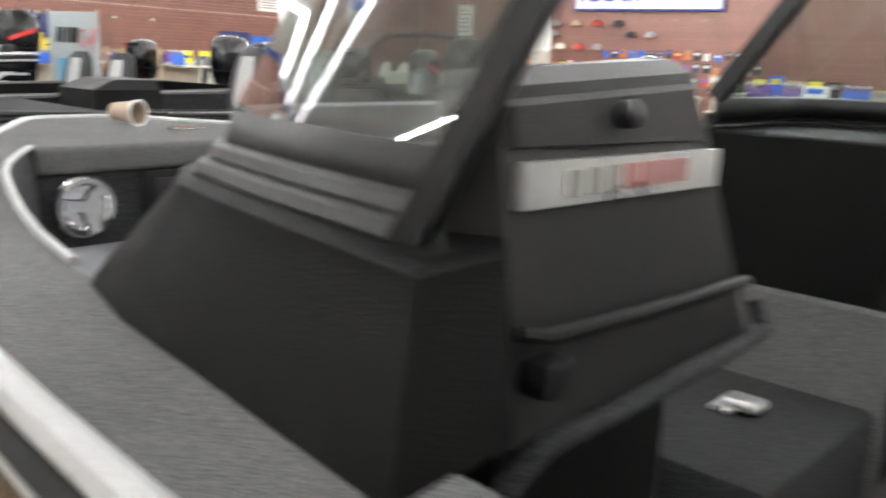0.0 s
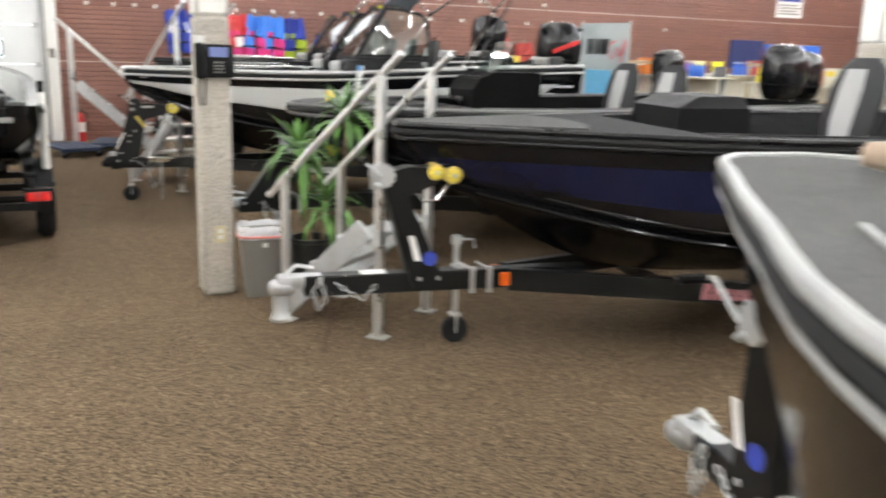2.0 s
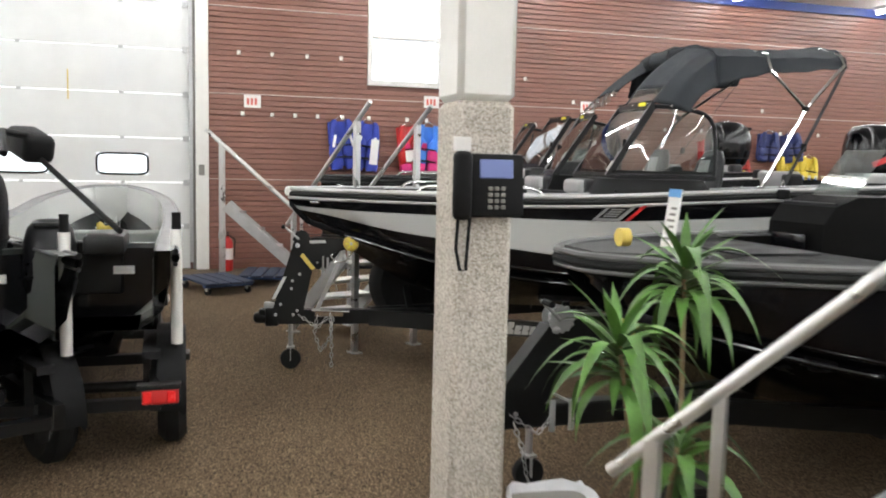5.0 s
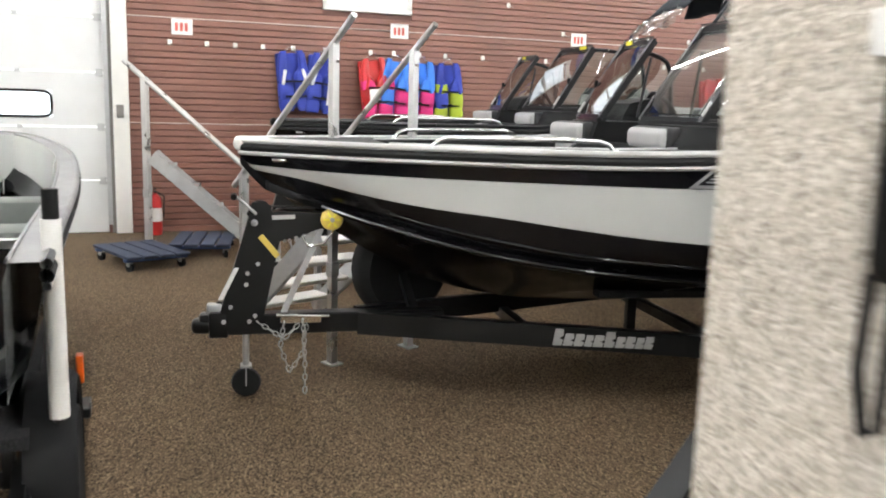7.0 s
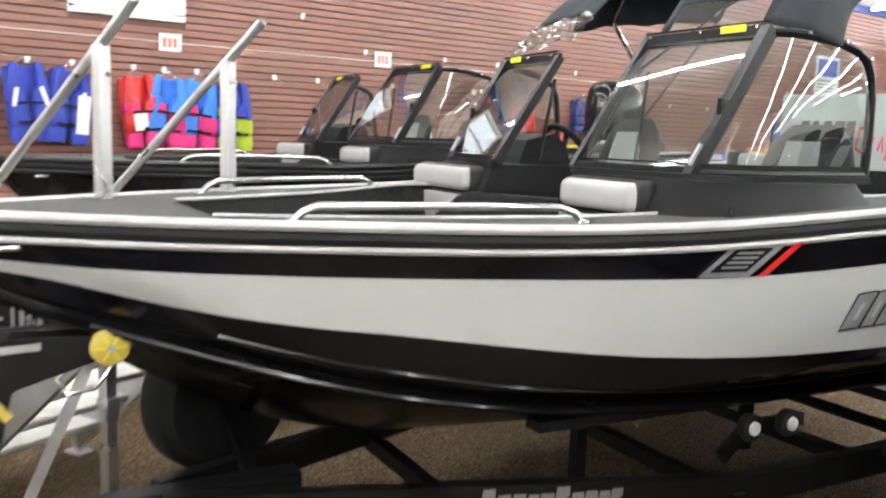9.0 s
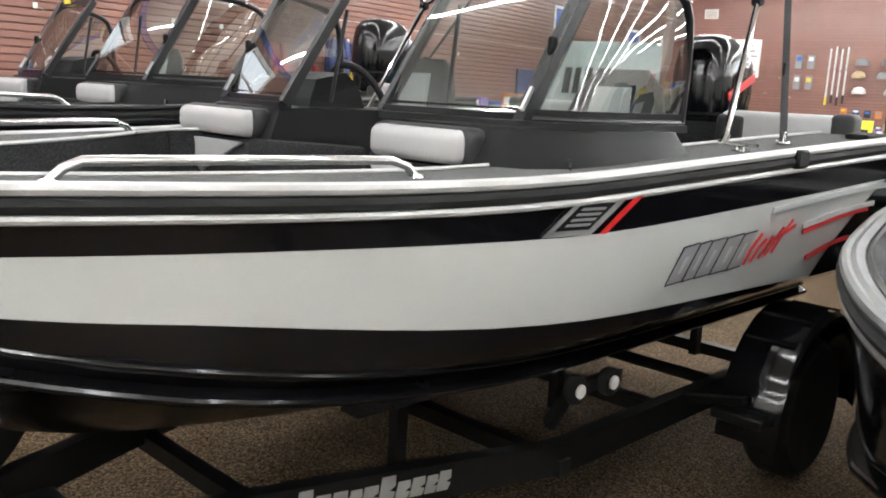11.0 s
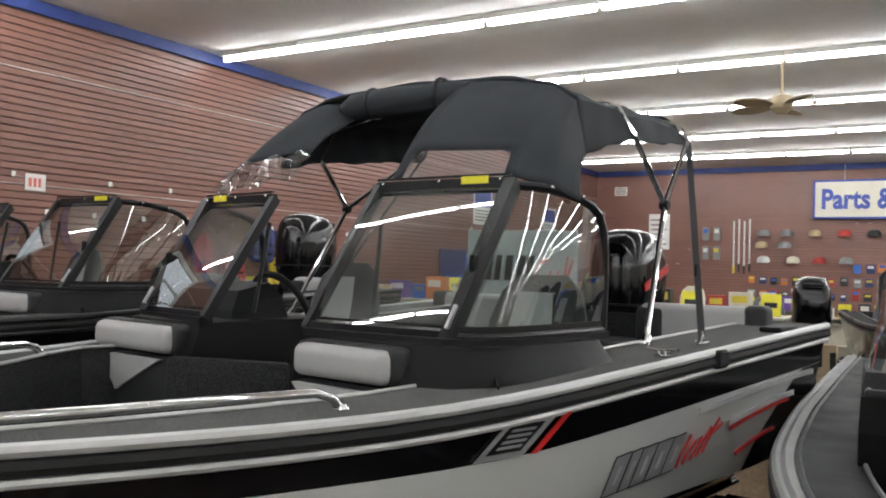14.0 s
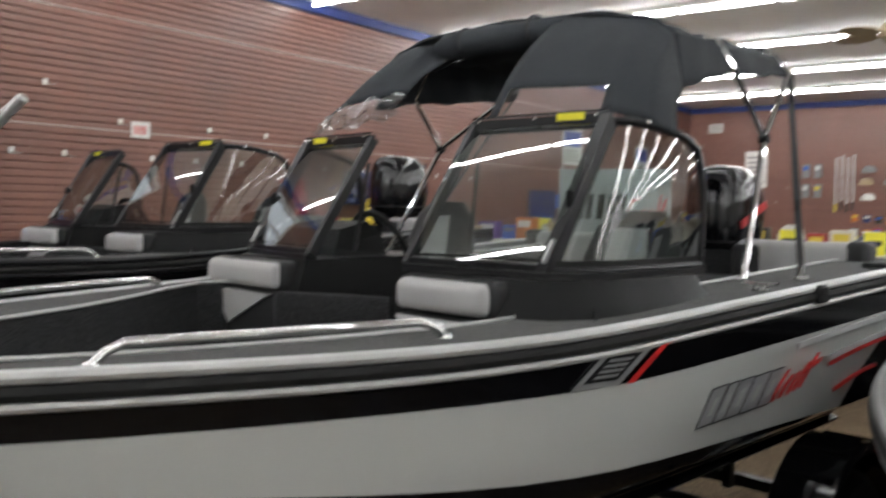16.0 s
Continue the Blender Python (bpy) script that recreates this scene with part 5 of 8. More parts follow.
rows = [[canopy_point(u, k) for k in np.linspace(0, 10, 41)] for u in np.linspace(3.08, 4.11, 26)]
ca = part("canopy", Geo().loft(rows), CANVAS, bim, "taut charcoal canvas")
ca.modifiers.new("thickness", "SOLIDIFY").thickness = 0.006
part("rear_hem", Geo().tube(rows[-1], 0.011, 6), CANVAS, bim)
part("front_seam", Geo().tube([Vector(p) + Vector((0, 0, 0.002)) for p in rows[0]], 0.009, 6), CANVAS, bim)


def curtain(name, top, foot, bulge, window, label):
    """A canvas curtain ruled between two lines, with a clear window; window gives its span as fractions."""
    n, m_ = 20, 14
    grid = []
    for i in range(m_ + 1):
        f = i / m_
        row = []
        for j in range(n + 1):
            v = j / n
            a = Vector([lerp(v, np.linspace(0, 1, len(foot)), [p[q] for p in foot]) for q in range(3)])
            b = Vector([lerp(v, np.linspace(0, 1, len(top)), [p[q] for p in top]) for q in range(3)])
            row.append(a.lerp(b, f) + Vector((-0.6, 0, 0.8)) * (bulge * math.sin(math.pi * f) + 0.006 * math.sin(9 * v + 4 * f) * f * (1 - f) * 4))
        grid.append(row)
    v0, v1, f0, f1 = window
    cloth, clear = Geo(), Geo()
    for i in range(m_):
        for j in range(n):
            quad = [grid[i][j], grid[i][j + 1], grid[i + 1][j + 1], grid[i + 1][j]]
            inside = v0 <= (j + 0.5) / n <= v1 and f0 <= (i + 0.5) / m_ <= f1
            (clear if inside else cloth).add(quad, [(0, 1, 2, 3)])
    cu = part(name, cloth, CANVAS, bim, label)
    cu.modifiers.new("thickness", "SOLIDIFY").thickness = 0.005
    return cu, grid, clear


_, _, clear = curtain("front_curtain", [(3.085, -0.20, 2.558), (3.085, -0.36, 2.545), (3.085, -0.50, 2.525), (3.085, -0.64, 2.488), (3.085, -0.735, 2.42), (3.08, -0.785, 2.20)],
                               [(2.585, -0.24, 2.082), (2.59, -0.42, 2.08), (2.595, -0.60, 2.08), (2.605, -0.785, 2.075), (2.70, -0.87, 2.045), (2.83, -0.91, 2.0)], 0.035, (0.05, 0.56, 0.0, 0.22), "zipped-open charcoal front curtain")
_, grid2, _ = curtain("front_curtain", [(3.06, 0.42, 2.45), (3.075, 0.55, 2.53), (3.085, 0.68, 2.545), (3.085, 0.82, 2.515), (3.085, 0.93, 2.41)],
                                [(2.66, 0.40, 2.135), (2.63, 0.52, 2.115), (2.60, 0.65, 2.085), (2.575, 0.78, 2.062), (2.57, 0.90, 2.055)], 0.03, (0.0, 1.0, 0.0, 0.29), "slack charcoal front curtain")
for s in (1, -1):
    if s < 0:
        foot, joint, tip, fore, hem = (3.41, -0.885, 1.47), (3.785, -0.785, 2.06), (4.09, -0.755, 2.39), (3.50, -0.775, 2.33), (3.46, -1.10, 1.485)
    else:
        foot, joint, tip, fore, hem = (3.22, 1.06, 1.47), (3.60, 1.03, 2.07), (4.05, 0.93, 2.40), (3.32, 0.955, 2.32), (3.46, 1.12, 1.485)
    part("main_bow", Geo().tube([foot, joint, tip, (4.09, tip[1] * 0.92, 2.47), (4.09, tip[1] * 0.55, 2.55), (4.09, 0.08, 2.58)], 0.0125, 8), CHROME, bim, "polished steel tube")
    part("second_bow", Geo().tube([joint, fore, (fore[0], fore[1] * 0.9, 2.46), (fore[0], fore[1] * 0.5, 2.52), (fore[0], 0.08, 2.54)], 0.0125, 8), CHROME, bim)
    part("bow_hinge", Geo().lathe([(0.02, -0.02), (0.026, 0), (0.02, 0.02)], 10, pose(*joint, 90, 0, 0)), BLACK_PLASTIC, bim)
    part("hold_down_strap", Geo().bar([hem, (4.10, tip[1], 2.38)], 0.028, 0.004), VINYL_DARK, bim, "black webbing strap")
    part("strap_slider", Geo().rbox((-0.022, -0.006, -0.03), (0.022, 0.006, 0.03), 0.004, 1, Matrix.Translation(Vector(hem).lerp(Vector((4.10, tip[1], 2.38)), 0.32))), BLACK_PLASTIC, bim)
    part("strap_buckle", Geo().rbox((-0.03, -0.02, 0), (0.03, 0.02, 0.012), 0.005, 1, pose(*hem)).tube([(hem[0] - 0.02, hem[1], hem[2]), (hem[0], hem[1], hem[2] + 0.05), (hem[0] + 0.02, hem[1], hem[2])], 0.006, 6), CHROME, bim)
    part("bow_foot", Geo().rbox((-0.03, -0.015, -0.005), (0.03, 0.015, 0.02), 0.006, 1, pose(*foot)).tube([(foot[0], foot[1], foot[2]), (foot[0] + 0.02, foot[1], foot[2] + 0.04)], 0.016, 8), CHROME, bim)
part("rolled_curtain", Geo().tube([(3.05, 0.50, 2.50), (3.04, 0.42, 2.495), (3.045, 0.2, 2.50), (3.05, 0.0, 2.495), (3.055, -0.16, 2.50), (3.06, -0.24, 2.52)], [0.03, 0.062, 0.066, 0.062, 0.055, 0.025], 12), CANVAS, bim, "rolled-up centre curtain")
for y in (0.30, -0.10):
    part("roll_strap", Geo().tube([(3.045 + 0.068 * math.cos(a), y, 2.50 + 0.068 * math.sin(a)) for a in np.linspace(0, 2 * math.pi, 14, endpoint=False)], 0.008, 5, closed=True), VINYL_DARK, bim)
VINYL_CLEAR = glass("clear_crumpled_vinyl", (0.9, 0.9, 0.9), rough=0.08, see=0.75, gloss=0.15)
part("clear_window", clear, VINYL_CLEAR, bim, "clear vinyl window in the curtain")
rows = [[Vector(grid2[i][j]) + Vector((0.012 * math.sin(3.1 * j + 1.7 * i), 0, 0.014 * math.sin(5.3 * j - 2.2 * i))) for j in range(21)] for i in range(5)]
part("clear_window", Geo().loft(rows), VINYL_CLEAR, bim, "crumpled clear vinyl flap")

outboard(POSE_A @ pose(4.7, -0.06, 1.30), tilt=0, size=0.92, stripe=RED)
outboard(POSE_A2 @ pose(4.7, 0.0, 1.42), tilt=0, size=0.92)
outboard(POSE_B @ pose(5.25, 0.0, 1.15), tilt=0, size=0.9)
outboard(POSE_D @ pose(5.05, 0.0, 1.15), tilt=0, size=0.85, stripe=None)

trailer(POSE_A, "black steel boat trailer with yellow bow roller under the striped boat", side=-0.16, spare=(0.95, 0.38, 0.60, 90, 0, 20), letters="x", jack_y=-0.16, tall_jack=False, zinc=BLACK_STEEL, post=(-0.14, 0.10, 0.04, 0.20), dangle=True)
trailer(POSE_A2, "black steel boat trailer under the rear black boat")
trailer(POSE_B, "black steel boat trailer with zinc coupler and hand winch", nose=-0.63, side=-0.1, jack_x=0.36, jack_y=0.0, roller=(0.22, 1.0), letters="x", letter_mat=FADED_PINK, sticker=True, post=(0.07, 0.26, -0.11, 0.04), marker_x=0.56)
trailer(POSE_C, "black steel boat trailer under the grey-decked boat", nose=-0.28, side=0.0, jack_x=0.55, jack_y=0.0, roller=(0.40, 0.92), post=(0.06, 0.27, 0.08, 0.23), sticker=True, tall_jack=False)
trailer(POSE_D, "black steel boat trailer behind the potted plants", nose=-0.55, side=0.05, jack_x=-0.1, jack_y=0.15, roller=(0.30, 0.85), letters="x", letter_mat=FADED_PINK)


# ---- the grey-decked boat beside the aisle ----
SPEAKER_FACE = paint("speaker_cone", (0.03, 0.03, 0.03), 0.6)
for y, z in ((-0.37, 1.21), (0.33, 1.21)):
    m = pose(0.935, y, z, 0, 90, 0)
    sp = part("speaker", Geo().lathe([(0.085, 0.0), (0.088, 0.012), (0.08, 0.022), (0.066, 0.02), (0.058, 0.008)], 28, m), CHROME, boat_c, "chrome-ringed marine speaker")
    part("speaker_cone", Geo().lathe([(0.06, 0.006), (0.03, 0.002), (0.022, 0.012), (0.0, 0.016)], 24, m), SPEAKER_FACE, sp)
    for a in (20, 140, 260):
        part("grille_bar", Geo().bar([(0, 0, 0.02), (0.066 * math.cos(radians(a)), 0.066 * math.sin(radians(a)), 0.022)], 0.03, 0.006, m), CHROME, sp)
h = part("locker_door", Geo().rbox((0.935, -0.2, 1.105), (0.95, 0.15, 1.30), 0.012, 2), BLACK_PLASTIC, boat_c, "black locker door in the bow bulkhead")
part("door_inset", Geo().rbox((0.947, -0.16, 1.12), (0.955, 0.11, 1.275), 0.01, 2), BLACK_FRAME, h)
part("door_latch", Geo().rbox((0.953, -0.04, 1.245), (0.962, 0.0, 1.258), 0.003, 1), CHROME, h)
for y in (-0.12, 0.07):
    part("hinge", Geo().rbox((0.95, y - 0.03, 1.10), (0.98, y + 0.03, 1.116), 0.005, 1), CHROME, h)
part("bulkhead_knob", Geo().lathe([(0.03, 0), (0.03, 0.012), (0.02, 0.02)], 14, pose(0.935, 0.24, 1.32, 0, 90, 0)), CHROME, boat_c)
part("deck_lip", Geo().rbox((0.90, -0.50, 1.30), (0.95, 0.52, 1.378), 0.02, 3), DECK, boat_c)
# front platform pads with a seam between them
for s in (1, -1):
    pad = [(0.97, s * 0.012), (0.97, s * 0.47), (1.3, s * 0.66), (1.7, s * 0.79), (2.15, s * 0.86), (2.15, s * 0.012)]
    part("platform_pad", Geo().prism(pad, 1.09, 1.105), SEAT_GREY, boat_c, "slate grey vinyl platform pad")
# folding cleat
cl = part("folding_cleat", Geo().tube([(-0.02, 0.0, 0.0), (-0.02, 0, 0.03), (0.02, 0, 0.045), (0.09, 0, 0.035)], 0.012, 8).rbox((0.0, -0.022, 0.0), (0.16, 0.022, 0.008), 0.003, 1).rbox((0.03, -0.016, 0.008), (0.15, -0.005, 0.022), 0.003, 1).rbox((0.03, 0.005, 0.008), (0.15, 0.016, 0.022), 0.003, 1), CHROME, boat_c, "polished folding cleat", m=pose(1.50, -0.84, 1.378, 0, 0, -22))
part("deck_plate", Geo().rbox((0.55, 0.10, 1.377), (0.62, 0.19, 1.384), 0.003, 1), CHROME, boat_c)
part("deck_screw_plate", Geo().rbox((0.60, 0.33, 1.377), (0.63, 0.47, 1.383), 0.003, 1), PAPER, boat_c)
# consoles, windshield and dash
FADED_RED = paint("faded_red", (0.30, 0.10, 0.09), 0.4, metal=0.4)
for s in (1, -1):
    low = [(2.25, 0.40), (2.262, 0.86), (2.305, 0.955), (2.45, 0.99), (2.69, 1.02), (2.915, 1.048), (2.90, 0.91), (2.79, 0.85), (2.76, 0.42)]
    top = [(2.31, 0.40), (2.315, 0.78), (2.345, 0.858), (2.46, 0.925), (2.67, 0.965), (2.885, 0.998), (2.88, 0.905), (2.785, 0.85), (2.755, 0.42)]
    rings = [[(min(x, 2.86), s * min(y, 0.88), z) for x, y in low] for z in (0.80, 1.377)]
    for z, f in ((1.378, 0.0), (1.39, 0.05), (1.445, 0.50), (1.485, 0.83), (1.503, 0.96), (1.513, 1.0)):
        rings.append([(a[0] + (b[0] - a[0]) * f, s * (a[1] + (b[1] - a[1]) * f), z) for a, b in zip(low, top)])
    for z, k in ((1.518, 0.97), (1.520, 0.92)):
        rings.append([(2.58 + (x - 2.58) * k, s * (0.62 + (y - 0.62) * k), z) for x, y in top])
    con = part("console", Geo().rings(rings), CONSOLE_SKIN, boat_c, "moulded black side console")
    base = [(2.355, s * 0.42), (2.365, s * 0.76), (2.39, s * 0.835), (2.45, s * 0.885), (2.62, s * 0.92), (2.815, s * 0.948)]
    for z, r, k in ((1.523, 0.015, 0.0), (1.541, 0.014, 0.010)):
        part("base_moulding", Geo().tube([(x + k, y * (1 - k), z) for x, y in base], r, 8), DASH_SKIN, con)
    band_rows = [[(x + 0.012, y * 0.99, 1.545), (x + 0.02, y * 0.98, 1.588)] for x, y in base]
    fr = part("windshield_base", Geo().loft(band_rows), DASH_SKIN, boat_c, "glossy black windshield base")
    fr.modifiers.new("thickness", "SOLIDIFY").thickness = 0.02
    rows = []
    for x, y in base:
        b = Vector((x + 0.02, y * 0.98, 1.588))
        t = Vector((x + 0.36 - 0.10 * (x - 2.31) / 0.5, y * 0.90, 2.02 - 0.02 * (x - 2.31) / 0.5))
        rows.append([b, b.lerp(t, 0.5), t])
    gp = part("windshield_pane", Geo().loft(rows), GLASS, boat_c, "green-tinted curved windshield pane")
    gp.visible_shadow = False
    part("top_frame", Geo().tube([r[2] for r in rows], 0.016, 8), BLACK_FRAME, boat_c)
    part("rear_frame", Geo().bar([Vector((2.815, s * 0.946, 1.51)), Vector((3.06, s * 0.85, 2.02))], 0.03, 0.022), BLACK_FRAME, boat_c, "raked black windshield post")
    part("corner_frame", Geo().bar([rows[0][0], rows[0][2]], 0.03, 0.035), BLACK_FRAME, boat_c)
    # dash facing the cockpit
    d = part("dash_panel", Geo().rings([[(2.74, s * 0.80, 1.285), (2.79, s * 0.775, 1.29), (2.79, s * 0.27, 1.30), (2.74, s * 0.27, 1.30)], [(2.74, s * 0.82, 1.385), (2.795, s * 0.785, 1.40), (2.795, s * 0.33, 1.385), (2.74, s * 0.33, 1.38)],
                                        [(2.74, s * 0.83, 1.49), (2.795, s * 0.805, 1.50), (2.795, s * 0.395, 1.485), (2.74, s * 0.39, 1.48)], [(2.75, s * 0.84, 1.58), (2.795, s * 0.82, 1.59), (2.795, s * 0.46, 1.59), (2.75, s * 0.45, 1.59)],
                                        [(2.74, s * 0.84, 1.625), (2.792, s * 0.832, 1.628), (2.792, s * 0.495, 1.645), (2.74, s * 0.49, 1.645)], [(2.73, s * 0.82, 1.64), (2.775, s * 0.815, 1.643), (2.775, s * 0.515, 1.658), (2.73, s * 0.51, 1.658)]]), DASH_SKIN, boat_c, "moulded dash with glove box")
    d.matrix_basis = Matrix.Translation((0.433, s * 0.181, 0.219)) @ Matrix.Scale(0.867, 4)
    lid = part("glove_box_lid", Geo().rings([[(2.792, s * 0.815, 1.575), (2.803, s * 0.805, 1.58), (2.803, s * 0.475, 1.572), (2.792, s * 0.465, 1.568)], [(2.792, s * 0.825, 1.618), (2.803, s * 0.815, 1.613), (2.803, s * 0.505, 1.628), (2.792, s * 0.50, 1.634)]]), DASH_SKIN, d)
    part("lock", Geo().lathe([(0.014, 0), (0.014, 0.012), (0.008, 0.016)], 12, pose(2.803, s * 0.645, 1.603, 0, 80, 0)), BLACK_FRAME, lid)
    pl = part("name_plate", Geo().bar([(2.80, s * 0.797, 1.545), (2.80, s * 0.438, 1.539)], 0.010, 0.042), ALU, d, "brushed metal plate with red marks")
    for k in range(7):
        yy = 0.72 - 0.032 * k
        part("plate_mark", Geo().rbox((2.804, s * yy - 0.010, 1.53), (2.807, s * yy + 0.010, 1.556), 0.001, 1), FADED_RED if k > 2 else GREY_MID, pl)
    part("dash_ledge", Geo().tube([(2.80, s * 0.785, 1.41), (2.815, s * 0.76, 1.405), (2.815, s * 0.5, 1.395), (2.81, s * 0.335, 1.388)], 0.008, 8), BLACK_PLASTIC, d)
    part("drink_holder", Geo().rbox((2.79, s * 0.775, 1.345), (2.83, s * 0.73, 1.385), 0.01, 2), BLACK_PLASTIC, d)
    part("shelf_edge", Geo().tube([(2.80, s * 0.80, 1.25), (2.815, s * 0.755, 1.295), (2.82, s * 0.5, 1.302), (2.815, s * 0.27, 1.308), (2.79, s * 0.255, 1.34)], 0.012, 8), DECK_DARK, d)
part("cockpit_side", Geo().rbox((2.83, 0.80, 0.80), (4.3, 0.84, 1.22), 0.012, 2), DECK, boat_c, "grey carpeted cockpit side")
part("cockpit_floor", Geo().rbox((2.80, -0.80, 0.785), (4.3, 0.80, 0.80), 0.005, 1), DECK, boat_c, "grey carpeted cockpit floor")
part("console_carpet", Geo().rbox((2.21, 0.37, 0.80), (2.82, 0.395, 1.2), 0.008, 1), DECK, boat_c, "grey carpet on the console's inner side")
st = part("carpeted_step", Geo().rbox((2.42, -0.12, 0.80), (2.80, 0.42, 1.0), 0.02, 2), DECK_DARK, boat_c, "carpeted step with a chrome latch")
part("step_latch", Geo().rbox((2.565, 0.13, 1.0), (2.615, 0.22, 1.01), 0.004, 2).rbox((2.58, 0.14, 1.008), (2.66, 0.20, 1.03), 0.01, 3), ALU, st, "bright metal latch")
pedestal_seat(boat_c, 3.5, -0.45, 0.79, label="charcoal folding seat with pale inlay")
pedestal_seat(boat_c, 3.5, 0.5, 0.79, label="charcoal folding seat with pale inlay")
cup = thing("paper_cup", POSE_C @ pose(0.41, 0.02, 1.378), "tan paper cup lying on the grey deck", "cup")
part("cup_body", Geo().lathe([(0.028, 0.0), (0.03, 0.002), (0.042, 0.105), (0.044, 0.108), (0.04, 0.108), (0.026, 0.006)], 20, pose(-0.05, -0.02, 0.046, 0, 90, 21)), paint("tan_paper", (0.30, 0.22, 0.16), 0.7), cup)
part("cup_rim", Geo().tube([(0.043 * math.cos(a), 0.043 * math.sin(a), 0.108) for a in np.linspace(0, 2 * math.pi, 20, endpoint=False)], 0.003, 5, closed=True, m=pose(-0.05, -0.02, 0.046, 0, 90, 21)), PAPER, cup)

# ---- seats, console and motor well of the bass boats ----
pedestal_seat(boat_b, 2.75, 0.1, 0.72)
pedestal_seat(boat_b, 3.45, 0.1, 0.72)
part("side_console", Geo().rings([[(1.75, 0.15, 0.85), (2.3, 0.15, 0.85), (2.3, 0.75, 0.85), (1.75, 0.75, 0.85)], [(1.78, 0.15, 1.34), (2.28, 0.15, 1.34), (2.28, 0.72, 1.34), (1.78, 0.72, 1.34)], [(1.95, 0.2, 1.41), (2.26, 0.2, 1.41), (2.26, 0.7, 1.41), (1.95, 0.7, 1.41)]]), BLACK_PLASTIC, boat_b, smooth=False)
pedestal_seat(boat_d, 3.3, 0.5, 0.62)
pedestal_seat(boat_d, 3.3, -0.2, 0.62)
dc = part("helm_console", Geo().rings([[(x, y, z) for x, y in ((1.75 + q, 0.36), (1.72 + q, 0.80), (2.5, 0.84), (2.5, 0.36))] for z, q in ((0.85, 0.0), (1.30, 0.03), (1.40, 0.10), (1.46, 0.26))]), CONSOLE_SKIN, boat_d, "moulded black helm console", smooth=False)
part("console_recess", Geo().rbox((1.70, 0.44, 1.12), (1.74, 0.72, 1.24), 0.015, 2), BLACK_GLOSS, dc)
part("console_rim", Geo().tube([(1.87, 0.38, 1.41), (1.84, 0.78, 1.41), (2.45, 0.82, 1.41)], 0.014, 8), BLACK_FRAME, dc)
cp = part("console_pane", Geo().loft([[(2.02, 0.40, 1.46), (2.24, 0.42, 1.74)], [(2.0, 0.74, 1.46), (2.22, 0.72, 1.74)], [(2.12, 0.80, 1.46), (2.30, 0.77, 1.72)], [(2.42, 0.82, 1.46), (2.46, 0.79, 1.64)]]), GLASS, dc, "low tinted console pane")
cp.visible_shadow = False
part("deck_hatch", Geo().rbox((0.75, -0.3, 1.20), (1.2, 0.3, 1.215), 0.01, 1), BLACK_PLASTIC, boat_d)
sg = thing("price_card", POSE_D @ pose(0.52, -0.02, 1.216), "white price card on a stand on the bow deck", "sign")
part("card", Geo().rbox((-0.004, -0.055, 0.0), (0.004, 0.055, 0.29), 0.002, 1, Matrix.Rotation(radians(8), 4, "Y")), PAPER, sg)
part("card_header", Geo().rbox((-0.007, -0.055, 0.25), (-0.004, 0.055, 0.29), 0.001, 1, Matrix.Rotation(radians(8), 4, "Y")), paint("sky_blue_print", (0.1, 0.3, 0.6), 0.6), sg)
for k in range(6):
    part("print_bar", Geo().rbox((-0.0065, -0.035, 0.04 + 0.03 * k), (-0.004, 0.03 - 0.01 * (k % 3), 0.052 + 0.03 * k), 0.001, 1, Matrix.Rotation(radians(8), 4, "Y")), GREY_MID, sg)
rl = thing("tape_roll", POSE_D @ pose(0.33, 0.07, 1.263), "yellow roll standing on the black bow deck", "roll")
part("roll", Geo().lathe([(0.02, -0.025), (0.045, -0.025), (0.045, 0.025), (0.02, 0.025)], 20, pose(0, 0, 0, 0, 90, 0)), YELLOW, rl)

# ---- portable boarding stairs ----
def stairs(m, label, run, rise, low, width, floor_run, treads, tread_mat, plate=GALV, post_top=None):
    """Stairs that climb along x; the handrail goes from height low to low + rise over the length run."""
    t = thing("boarding_stairs", m, label, "stairs", "boarding stairs")
    sl = rise / run
    for s in (0, 1):
        y = s * width
        part("handrail", Geo().tube([(0, y, low), (run, y, low + rise)], 0.02, 10), ALU, t, "round aluminium handrail")
        part("front_post", Geo().bar([(0.12, y, 0.0), (0.12, y, low + sl * 0.12)], 0.04, 0.04), ALU, t)
        xb = run * 0.86
        part("rear_post", Geo().bar([(xb, y, 0.0), (xb, y, low + sl * xb)], 0.045, 0.045), ALU, t)
        part("stringer", Geo().bar([(0.08, y, 0.06), (floor_run, y, 0.06 + (floor_run - 0.08) * sl)], 0.03, 0.13), plate, t)
        for x in (0.12, xb):
            part("foot_plate", Geo().rbox((x - 0.06, y - 0.045, 0), (x + 0.06, y + 0.045, 0.01), 0.004, 1), GALV, t)
        part("post_collar", Geo().rbox((xb - 0.03, y - 0.03, 0.55), (xb + 0.03, y + 0.03, 0.64), 0.005, 1), GALV, t)
    for k in range(treads):
        x = 0.1 + (floor_run - 0.12) * (k + 0.5) / treads
        part("tread", Geo().rbox((x - 0.1, 0.015, 0.10 + (x - 0.08) * sl - 0.03), (x + 0.1, width - 0.015, 0.10 + (x - 0.08) * sl), 0.008, 1), tread_mat, t)
    return t


